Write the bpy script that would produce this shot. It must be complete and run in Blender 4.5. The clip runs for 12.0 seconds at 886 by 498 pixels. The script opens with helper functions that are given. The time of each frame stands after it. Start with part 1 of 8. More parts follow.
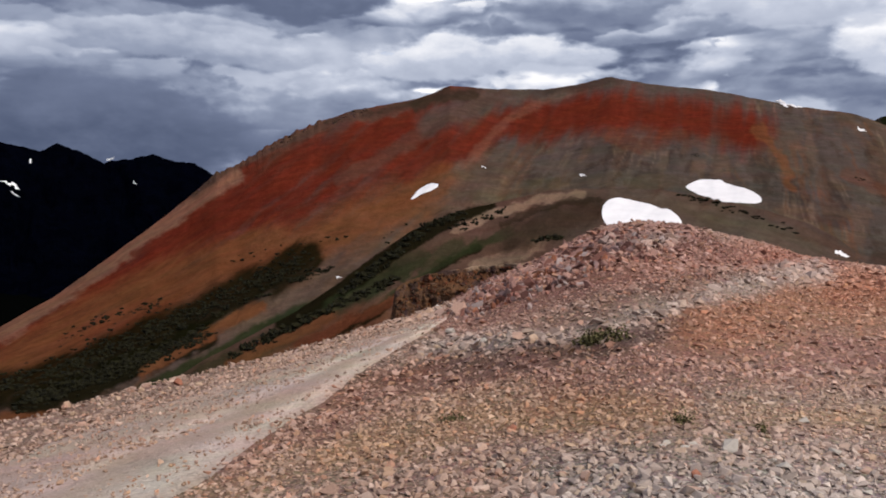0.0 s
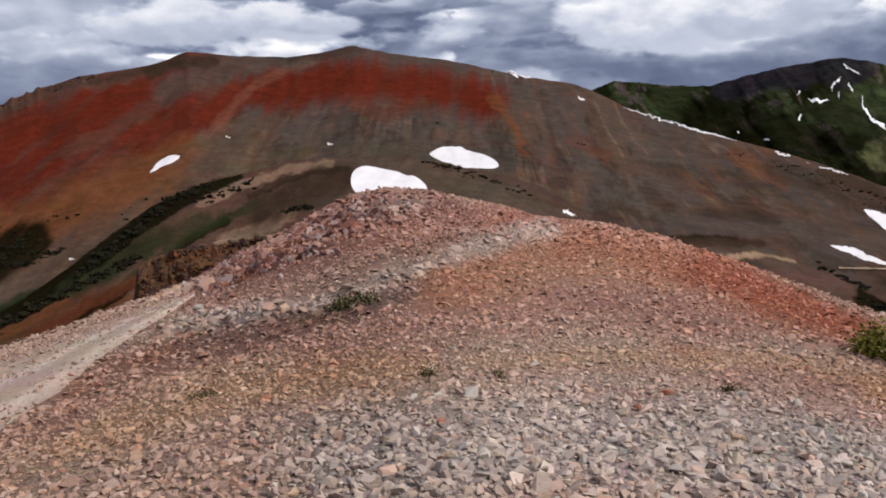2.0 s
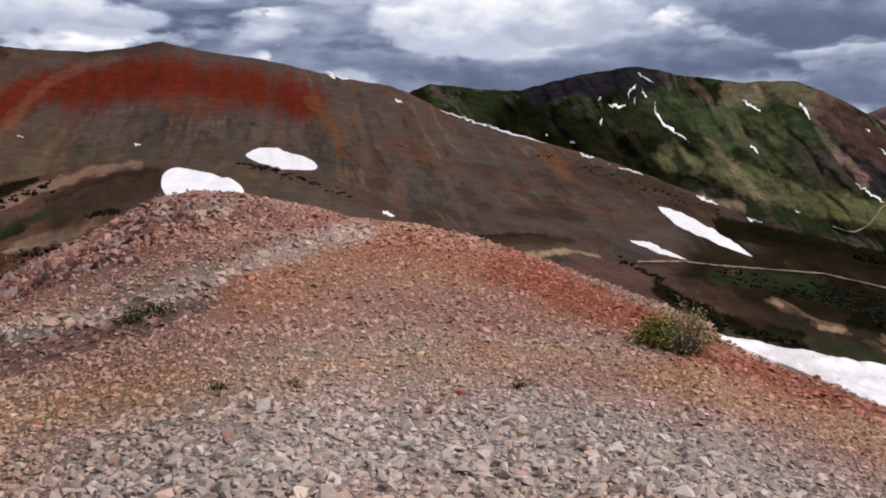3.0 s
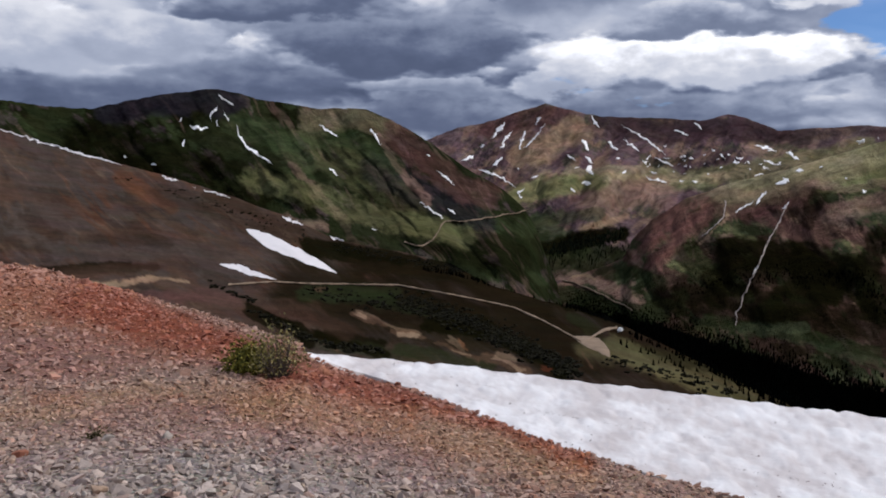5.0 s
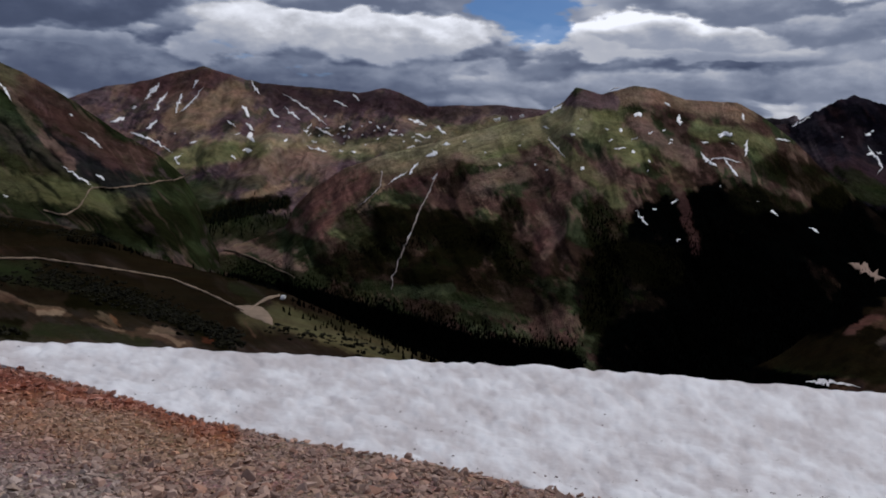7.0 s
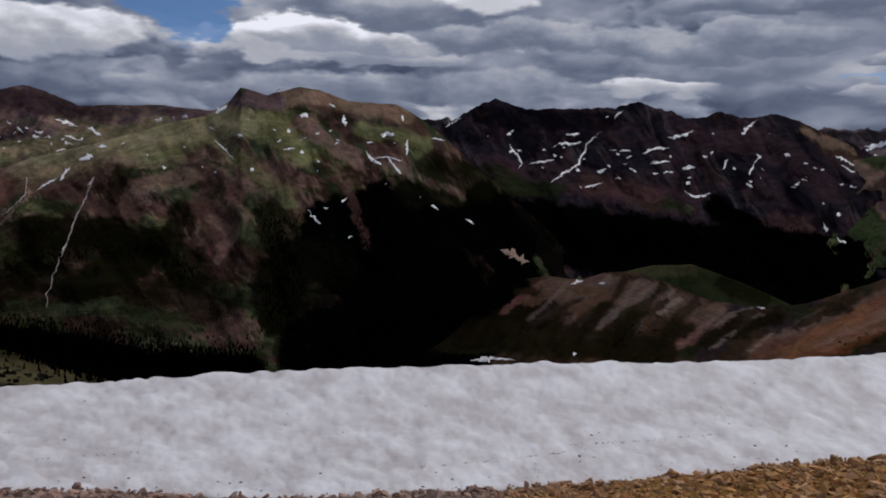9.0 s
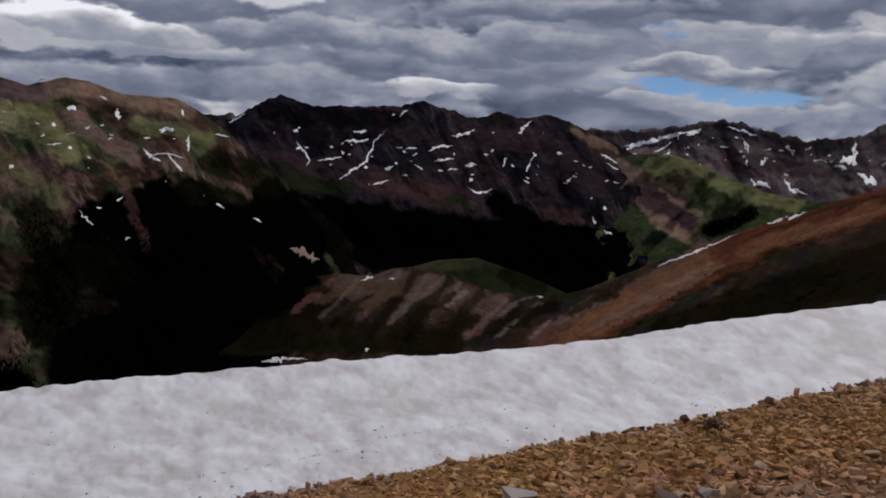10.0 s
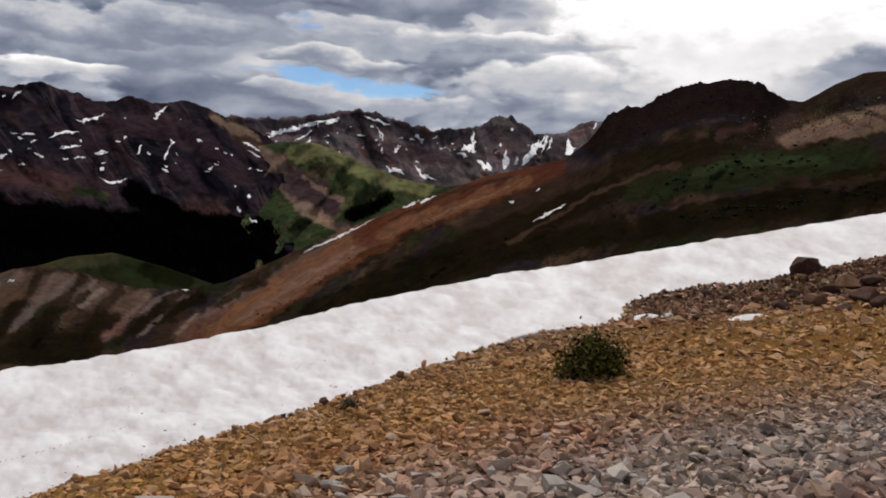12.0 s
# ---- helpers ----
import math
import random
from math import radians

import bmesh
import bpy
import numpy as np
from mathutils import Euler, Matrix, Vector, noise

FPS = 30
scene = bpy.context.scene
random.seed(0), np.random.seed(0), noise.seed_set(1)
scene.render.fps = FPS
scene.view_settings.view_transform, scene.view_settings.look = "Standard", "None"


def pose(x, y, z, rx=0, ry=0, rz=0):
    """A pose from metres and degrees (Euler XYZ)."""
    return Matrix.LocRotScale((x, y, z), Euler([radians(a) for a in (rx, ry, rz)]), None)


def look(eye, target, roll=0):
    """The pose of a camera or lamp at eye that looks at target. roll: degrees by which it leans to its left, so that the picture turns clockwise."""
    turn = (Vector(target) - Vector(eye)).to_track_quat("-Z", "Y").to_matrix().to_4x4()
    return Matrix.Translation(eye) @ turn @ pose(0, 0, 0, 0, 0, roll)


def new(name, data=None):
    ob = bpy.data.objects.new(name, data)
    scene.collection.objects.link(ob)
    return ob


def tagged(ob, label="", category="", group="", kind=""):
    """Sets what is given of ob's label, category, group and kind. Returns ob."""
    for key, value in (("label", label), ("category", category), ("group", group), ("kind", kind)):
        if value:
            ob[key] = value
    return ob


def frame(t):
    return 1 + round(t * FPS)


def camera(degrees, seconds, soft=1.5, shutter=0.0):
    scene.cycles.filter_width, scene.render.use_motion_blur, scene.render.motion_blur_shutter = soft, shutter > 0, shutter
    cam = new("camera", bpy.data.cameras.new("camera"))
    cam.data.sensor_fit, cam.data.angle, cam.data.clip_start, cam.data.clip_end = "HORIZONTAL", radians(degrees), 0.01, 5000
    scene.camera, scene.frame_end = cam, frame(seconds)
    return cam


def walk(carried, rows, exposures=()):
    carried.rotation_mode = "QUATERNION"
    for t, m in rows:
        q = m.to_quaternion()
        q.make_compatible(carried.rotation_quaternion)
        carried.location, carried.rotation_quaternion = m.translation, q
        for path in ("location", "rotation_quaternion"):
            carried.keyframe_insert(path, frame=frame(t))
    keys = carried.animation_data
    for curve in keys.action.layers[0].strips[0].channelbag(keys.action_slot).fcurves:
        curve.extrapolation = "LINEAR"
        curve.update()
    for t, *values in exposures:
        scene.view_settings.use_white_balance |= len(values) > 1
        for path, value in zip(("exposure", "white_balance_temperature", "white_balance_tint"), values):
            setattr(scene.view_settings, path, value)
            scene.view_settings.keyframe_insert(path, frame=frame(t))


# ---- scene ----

# ---------------------------------------------------------------- camera
# Rows: seconds, x, y, z, yaw, pitch, lean. A person turns on the spot, the camera at arm's length.
PATH = [
    (0, 0.000, 0.000, 1.600, 22.90, -4.69, 0.76),
    (0.5, -0.004, -0.018, 1.595, 18.97, -4.80, 0.22),
    (1, -0.008, -0.041, 1.600, 15.30, -4.95, -0.37),
    (1.5, 0.013, -0.048, 1.603, 10.13, -5.31, 0.01),
    (2, 0.057, -0.050, 1.588, 5.87, -6.70, -0.19),
    (2.5, 0.144, -0.032, 1.600, -0.76, -6.00, 0.01),
    (2.7, 0.193, -0.016, 1.605, -2.81, -6.42, -0.03),
    (4.3, 0.360, 0.174, 1.613, -25.64, -6.20, 0.14),
    (4.5, 0.365, 0.178, 1.613, -27.91, -6.48, 0.22),
    (5, 0.365, 0.177, 1.608, -34.26, -5.14, -0.11),
    (5.5, 0.423, 0.184, 1.594, -38.40, -6.50, 0.53),
    (6, 0.518, 0.181, 1.593, -45.60, -6.09, 1.46),
    (6.5, 0.577, 0.185, 1.577, -50.22, -6.68, 1.69),
    (7, 0.597, 0.195, 1.571, -57.31, -7.00, 1.71),
    (7.2, 0.601, 0.193, 1.572, -60.40, -6.70, 0.80),
    (8.8, 0.556, 0.160, 1.582, -77.38, -6.17, 0.91),
    (9, 0.550, 0.154, 1.579, -79.53, -6.43, 0.96),
    (9.5, 0.539, 0.122, 1.583, -87.18, -6.43, 0.71),
    (10, 0.539, 0.068, 1.595, -93.97, -6.35, 1.21),
    (10.5, 0.547, 0.016, 1.593, -98.29, -6.68, 1.57),
    (11, 0.510, -0.007, 1.606, -103.53, -7.29, 2.16),
    (11.5, 0.469, -0.016, 1.620, -111.32, -8.11, 2.06),
    (12, 0.493, -0.019, 1.623, -118.07, -6.65, 1.33),
]


def carried_pose(x, y, z, yaw, pitch, lean):
    ya, pi = radians(yaw), radians(pitch)
    ahead = Vector((-math.sin(ya) * math.cos(pi), math.cos(ya) * math.cos(pi), math.sin(pi)))
    return look((x, y, z), Vector((x, y, z)) + ahead, lean)


cam = camera(55.98, 12.0, soft=1.85)
walk(cam, [(t, carried_pose(*p)) for t, *p in PATH],
     exposures=[(0.0, -0.15, 6450, 11), (2.5, -0.17, 6400, 12), (4.5, -0.36, 6120, 13), (5.0, -0.56, 6070, 13), (5.5, -0.85, 6050, 13), (7.0, -1.13, 6000, 13), (9.5, -1.33, 6080, 14), (10.5, -1.27, 6300, 14), (11.5, -1.2, 6450, 12), (12.0, -0.7, 6600, 11)])

# ---------------------------------------------------------------- sky and sun
SUN_BEARING, SUN_HEIGHT = 108.0, 48.0
world = bpy.data.worlds.new("sky")
scene.world = world
world.use_nodes = True


class Tree:
    """A short way to wire shader nodes."""

    def __init__(self, tree):
        self.t = tree
        tree.nodes.clear()

    def node(self, kind, out=0, sets=None, **links):
        n = self.t.nodes.new(kind)
        for k, val in (sets or {}).items():
            setattr(n, k, val)
        for k, val in links.items():
            key = int(k[1:]) if k[0] == "i" and k[1:].isdigit() else k.replace("_", " ")
            sock = n.inputs[key]
            if isinstance(val, bpy.types.NodeSocket):
                self.t.links.new(val, sock)
            else:
                sock.default_value = val
        return n.outputs[out]

    def math(self, op, a, b=0.0, c=0.0):
        return self.node("ShaderNodeMath", sets={"operation": op}, i0=a, i1=b, i2=c)

    def vmath(self, op, a, b=(0, 0, 0)):
        return self.node("ShaderNodeVectorMath", sets={"operation": op}, i0=a, i1=b)

    def mix(self, fac, a, b, blend="MIX"):
        n = self.t.nodes.new("ShaderNodeMix")
        n.data_type, n.blend_type = "RGBA", blend
        for sock, val in ((n.inputs[0], fac), (n.inputs[6], a), (n.inputs[7], b)):
            if isinstance(val, bpy.types.NodeSocket):
                self.t.links.new(val, sock)
            else:
                sock.default_value = val
        return n.outputs[2]

    def ramp(self, fac, *stops):
        n = self.t.nodes.new("ShaderNodeValToRGB")
        cr = n.color_ramp
        while len(cr.elements) < len(stops):
            cr.elements.new(0.5)
        for e, (p, c) in zip(cr.elements, stops):
            e.position, e.color = p, (*c, 1) if isinstance(c, tuple) else (c, c, c, 1)
        self.t.links.new(fac, n.inputs[0])
        return n.outputs[0]

    def noise(self, vec, scale, detail=5, rough=0.55, distortion=0.0, out=0):
        return self.node("ShaderNodeTexNoise", out, Vector=vec, Scale=scale, Detail=detail, Roughness=rough, Distortion=distortion)


def sky():
    t = Tree(world.node_tree)
    way = t.node("ShaderNodeTexCoord", "Generated")
    sep = t.t.nodes.new("ShaderNodeSeparateXYZ")
    t.t.links.new(way, sep.inputs[0])
    x, y, z = sep.outputs
    # the cloud deck is a flat layer overhead, so its cells crowd together towards the horizon
    h = t.math("ADD", t.math("MAXIMUM", z, 0.0), 0.30)
    deck = t.node("ShaderNodeCombineXYZ", X=t.math("DIVIDE", x, h), Y=t.math("DIVIDE", y, h), Z=t.math("MULTIPLY", z, 3.0))
    large = t.noise(t.vmath("ADD", deck, (7.3, 2.1, 0.0)), 0.8, 3, 0.5)
    drift = t.vmath("MULTIPLY", t.vmath("SUBTRACT", t.noise(way, 6.0, 2, 0.5, out=1), (0.5, 0.5, 0.5)), (0.10, 0.10, 0.035))

    def bank(lift, start, scale, flatness):
        """Thickness of heaped cloud, seen a little higher up: long flat banks with rounded heads."""
        at = t.vmath("ADD", t.vmath("ADD", t.vmath("ADD", way, (0.0, 0.0, lift)), drift), start)
        flat = t.noise(t.vmath("MULTIPLY", at, (1.0, 1.0, flatness)), scale, 3, 0.5)
        heads = t.noise(t.vmath("MULTIPLY", at, (1.0, 1.0, flatness * 0.55)), scale * 2.7, 5, 0.5)
        heads = t.math("ABSOLUTE", t.math("SUBTRACT", heads, 0.5))
        return t.math("SUBTRACT", t.math("ADD", flat, 0.043), t.math("MULTIPLY", heads, 0.5))

    # three decks of cloud, one before the other, each with bright heads and a grey underside
    lit = t.math("ADD", 0.63, t.math("MULTIPLY", t.math("SUBTRACT", large, 0.5), 0.35))
    for start, scale, flatness, cover, shade in (((1.3, 4.2, 0.0), 2.4, 3.8, 0.46, 0.56), ((8.1, 0.4, 3.0), 3.6, 4.0, 0.49, 0.575), ((5.7, 9.9, 6.0), 5.2, 3.6, 0.52, 0.56)):
        low, high = bank(0.0, start, scale, flatness), bank(0.13 / scale, start, scale, flatness)
        there = t.node("ShaderNodeMapRange", "Result", sets={"interpolation_type": "SMOOTHSTEP"}, Value=low, From_Min=cover - 0.015, From_Max=cover + 0.05)
        tone = t.math("ADD", t.math("SUBTRACT", shade, t.math("MULTIPLY", t.math("SUBTRACT", low, cover), 0.8)), t.math("MULTIPLY", t.math("SUBTRACT", low, high), 1.15))
        tone = t.math("ADD", tone, t.math("MULTIPLY", t.math("SUBTRACT", large, 0.5), 0.25))
        there = t.math("MULTIPLY", there, 0.85)
        lit = t.math("ADD", t.math("MULTIPLY", lit, t.math("SUBTRACT", 1.0, there)), t.math("MULTIPLY", tone, there))

    def lobe(bearing, height, spread):
        """1 towards a bearing and height, fading over the spread in degrees."""
        b, e = radians(bearing), radians(height)
        aim = (math.sin(b) * math.cos(e), math.cos(b) * math.cos(e), math.sin(e))
        dot = t.node("ShaderNodeVectorMath", "Value", sets={"operation": "DOT_PRODUCT"}, i0=way, i1=aim)
        return t.node("ShaderNodeMapRange", "Result", sets={"interpolation_type": "SMOOTHSTEP"}, Value=dot, From_Min=math.cos(radians(spread)), From_Max=1.0)

    # broad brightening towards the sun's side of the sky
    for bearing, height, spread, gain in ((-52, 3, 22, -0.12), (142, 14, 28, 0.16), (105, 50, 45, 0.12)):
        lit = t.math("ADD", lit, t.math("MULTIPLY", lobe(bearing, height, spread), gain))

    # single banks of cloud: bearing and height of the middle, half width and half height in degrees, tone of the base and of the head, density
    deg = 180 / math.pi
    az = t.math("MULTIPLY", t.math("ARCTAN2", x, y), deg)
    el = t.math("MULTIPLY", t.math("ARCSINE", z), deg)
    wide = t.vmath("SUBTRACT", t.noise(t.vmath("MULTIPLY", way, (1.0, 1.0, 3.0)), 5.0, 4, 0.55, out=1), (0.5, 0.5, 0.5))
    fine = t.vmath("SUBTRACT", t.noise(t.vmath("MULTIPLY", way, (1.0, 1.0, 2.2)), 17.0, 5, 0.55, out=1), (0.5, 0.5, 0.5))
    curl = t.node("ShaderNodeSeparateXYZ", 0, Vector=t.vmath("ADD", t.vmath("MULTIPLY", wide, (14.0, 5.0, 0.0)), t.vmath("MULTIPLY", fine, (3.0, 1.5, 0.0)))).node
    az, el = t.math("ADD", az, curl.outputs[0]), t.math("ADD", el, curl.outputs[1])
    puffs = t.math("SUBTRACT", t.noise(t.vmath("MULTIPLY", way, (1.0, 1.0, 1.8)), 26.0, 5, 0.55), 0.5)

    def banks(lit, *rows, crisp=0.5):
        for a0, e0, w, h, base, head, dense in rows:
            u = t.math("MULTIPLY", t.math("SUBTRACT", az, a0), 1 / w)
            v = t.math("MULTIPLY", t.math("SUBTRACT", el, e0), 1 / h)
            # flat below, rounded above
            low = t.math("MULTIPLY", t.math("MINIMUM", v, 0.0), 0.5)
            inside = t.math("SUBTRACT", 1.0, t.math("ADD", t.math("MULTIPLY", u, u), t.math("ADD", t.math("MULTIPLY", v, v), t.math("MULTIPLY", low, low))))
            inside = t.math("ADD", inside, t.math("MULTIPLY", puffs, 0.9))
            there = t.node("ShaderNodeMapRange", "Result", sets={"interpolation_type": "SMOOTHSTEP"}, Value=inside, From_Min=0.0, From_Max=crisp, To_Max=dense)
            tone = t.node("ShaderNodeMapRange", "Result", sets={"interpolation_type": "SMOOTHSTEP"}, Value=t.math("ADD", v, t.math("MULTIPLY", puffs, 1.1)), From_Min=-0.5, From_Max=0.95, To_Min=base, To_Max=head)
            lit = t.math("ADD", t.math("MULTIPLY", lit, t.math("SUBTRACT", 1.0, there)), t.math("MULTIPLY", tone, there))
        return lit

    # rain-blue cloud low over the horizon
    lit = banks(lit, (-46, 2.5, 17, 4.5, 0.28, 0.36, 0.95), (-29, 3.5, 9, 2.6, 0.34, 0.48, 0.8), (2, 5.6, 9, 1.3, 0.38, 0.52, 0.8), (18, 5.4, 14, 1.7, 0.33, 0.48, 0.85),
                (34, 4.0, 9, 2.0, 0.36, 0.48, 0.8), (47, 3.9, 16, 1.5, 0.40, 0.57, 0.85), (72, 4.0, 17, 1.3, 0.52, 0.70, 0.85), (98, 5.8, 8, 1.5, 0.50, 0.62, 0.9), (84, 4.3, 9, 1.3, 0.52, 0.70, 0.8), crisp=0.8)
    # sunlit heads
    lit = banks(lit, (-41, 8.2, 12, 1.7, 0.50, 0.62, 0.7), (-20, 8.0, 10, 2.0, 0.58, 0.70, 0.85), (9, 8.6, 9, 2.6, 0.60, 0.74, 0.95), (0, 11.0, 8, 2.0, 0.58, 0.72, 0.8), (15, 8.8, 6, 2.2, 0.56, 0.68, 0.8),
                (53, 7.4, 7, 2.4, 0.64, 0.90, 1.0), (44.5, 7.0, 4, 2.6, 0.62, 0.84, 0.85), (67.5, 7.0, 7, 1.7, 0.68, 0.96, 1.0), (34, 5.9, 8, 1.0, 0.50, 0.66, 0.8))
    lit = banks(lit, (137, 9.0, 13, 5.0, 0.76, 0.92, 0.9), (112, 3.4, 9, 0.8, 0.60, 0.74, 0.8), (93, 4.6, 4, 0.8, 0.66, 0.84, 0.85), (124, 5.2, 7, 1.6, 0.66, 0.80, 0.85), (76, 6.4, 9, 1.0, 0.60, 0.78, 0.8))
    # grey banks overhead
    lit = banks(lit, (-36, 11.6, 8, 1.8, 0.33, 0.48, 0.95), (-10, 9.6, 6, 0.8, 0.44, 0.60, 0.85), (-13, 11.6, 8, 1.1, 0.42, 0.60, 0.85), (24, 11.0, 8, 1.4, 0.35, 0.52, 0.95),
                (31, 8.6, 10, 2.2, 0.33, 0.52, 0.95), (51, 9.4, 6, 1.4, 0.42, 0.68, 0.9), (76, 9.4, 11, 1.6, 0.48, 0.70, 0.9))
    lit = banks(lit, (86, 7.8, 12, 1.2, 0.50, 0.72, 0.8), (101, 9.6, 10, 1.1, 0.47, 0.66, 0.9), (98, 7.4, 9, 1.2, 0.50, 0.68, 0.85), (111, 5.9, 5, 0.8, 0.52, 0.76, 0.9), (123.5, 7.8, 6, 0.8, 0.60, 0.80, 0.8), (82.5, 10.6, 5, 2.0, 0.76, 1.0, 0.95), (72, 7.2, 9, 1.0, 0.58, 0.86, 0.8), (113, 7.6, 6, 1.4, 0.62, 0.76, 0.7))
    lit = t.math("ADD", lit, t.math("MULTIPLY", puffs, 0.06))
    cloud = t.ramp(lit, (0.26, (0.078, 0.102, 0.175)), (0.40, (0.180, 0.217, 0.325)), (0.50, (0.345, 0.395, 0.52)), (0.60, (0.62, 0.67, 0.79)), (0.71, (1.12, 1.12, 1.14)), (0.86, (2.1, 2.1, 2.12)))
    blue = t.node("ShaderNodeTexSky", sets={"sky_type": "NISHITA", "sun_disc": False, "sun_elevation": radians(SUN_HEIGHT), "sun_rotation": radians(SUN_BEARING), "altitude": 3500.0})
    blue = t.vmath("MULTIPLY", blue, (0.085, 0.11, 0.135))
    gaps = t.noise(t.vmath("ADD", t.vmath("MULTIPLY", way, (1.0, 1.0, 3.6)), (3.1, 14.6, 0.0)), 5.0, 7, 0.55)
    for a0, e0, w, h, gain in ((61.8, 9.0, 4.6, 3.2, 0.34), (110.5, 4.5, 9.5, 1.2, 0.31), (100, 12.5, 4, 1, 0.1)):
        u, v = t.math("MULTIPLY", t.math("SUBTRACT", az, a0), 1 / w), t.math("MULTIPLY", t.math("SUBTRACT", el, e0), 1 / h)
        inside = t.math("MAXIMUM", t.math("SUBTRACT", 1.0, t.math("ADD", t.math("MULTIPLY", u, u), t.math("MULTIPLY", v, v))), 0.0)
        gaps = t.math("ADD", gaps, t.math("MULTIPLY", inside, gain))
    open_sky = t.ramp(gaps, (0.685, 0.0), (0.745, 0.9))
    both = t.mix(open_sky, cloud, blue)
    bg = t.node("ShaderNodeBackground", Color=both, Strength=1.0)
    out = t.t.nodes.new("ShaderNodeOutputWorld")
    t.t.links.new(bg, out.inputs[0])


sky()
sun = new("sun", bpy.data.lights.new("sun", "SUN"))
sun.data.energy, sun.data.angle, sun.data.color = 3.4, radians(3.5), (1.0, 0.945, 0.86)
sun.matrix_world = look((0, 0, 0), (-math.sin(radians(SUN_BEARING)) * math.cos(radians(SUN_HEIGHT)), -math.cos(radians(SUN_BEARING)) * math.cos(radians(SUN_HEIGHT)), -math.sin(radians(SUN_HEIGHT))))


# ---------------------------------------------------------------- noise in numpy
def lattice(i, j, k, seed):
    h = (i * 374761393 + j * 668265263 + k * 1442695041 + seed * 974634777) & 0xFFFFFFFF
    h = ((h ^ (h >> 13)) * 1274126177) & 0xFFFFFFFF
    h = ((h ^ (h >> 16)) * 2246822519) & 0xFFFFFFFF
    return ((h ^ (h >> 15)) & 0xFFFFFF) / float(0xFFFFFF) * 2 - 1


def vnoise(x, y, z=0.0, seed=0):
    x, y, z = np.broadcast_arrays(np.asarray(x, float), np.asarray(y, float), np.asarray(z, float))
    i, j, k = (np.floor(c).astype(np.int64) for c in (x, y, z))
    u, v, w = (c - np.floor(c) for c in (x, y, z))
    u, v, w = (c * c * (3 - 2 * c) for c in (u, v, w))
    total = 0.0
    for a in (0, 1):
        for b in (0, 1):
            for c in (0, 1):
                total = total + lattice(i + a, j + b, k + c, seed) * (u if a else 1 - u) * (v if b else 1 - v) * (w if c else 1 - w)
    return total


def fbm(x, y, z=0.0, octaves=5, gain=0.5, seed=0):
    total, amp, norm = 0.0, 1.0, 0.0
    x, y, z = (np.asarray(c, float) for c in (x, y, z))
    for o in range(octaves):
        total = total + amp * vnoise(x, y, z, seed + o)
        norm += amp
        amp *= gain
        # each octave is turned, so that the lattice never shows
        x, y, z = 1.6 * x - 1.2 * y + 3.7, 1.2 * x + 1.6 * y - 1.9, 2.0 * z + 5.3
    return total / norm


def smooth(a, b, x):
    s = np.clip((x - a) / (b - a), 0, 1)
    return s * s * (3 - 2 * s)


def table(rows, x, k=1):
    rows = np.array(rows, float)
    return np.interp(x, rows[:, 0], rows[:, k])


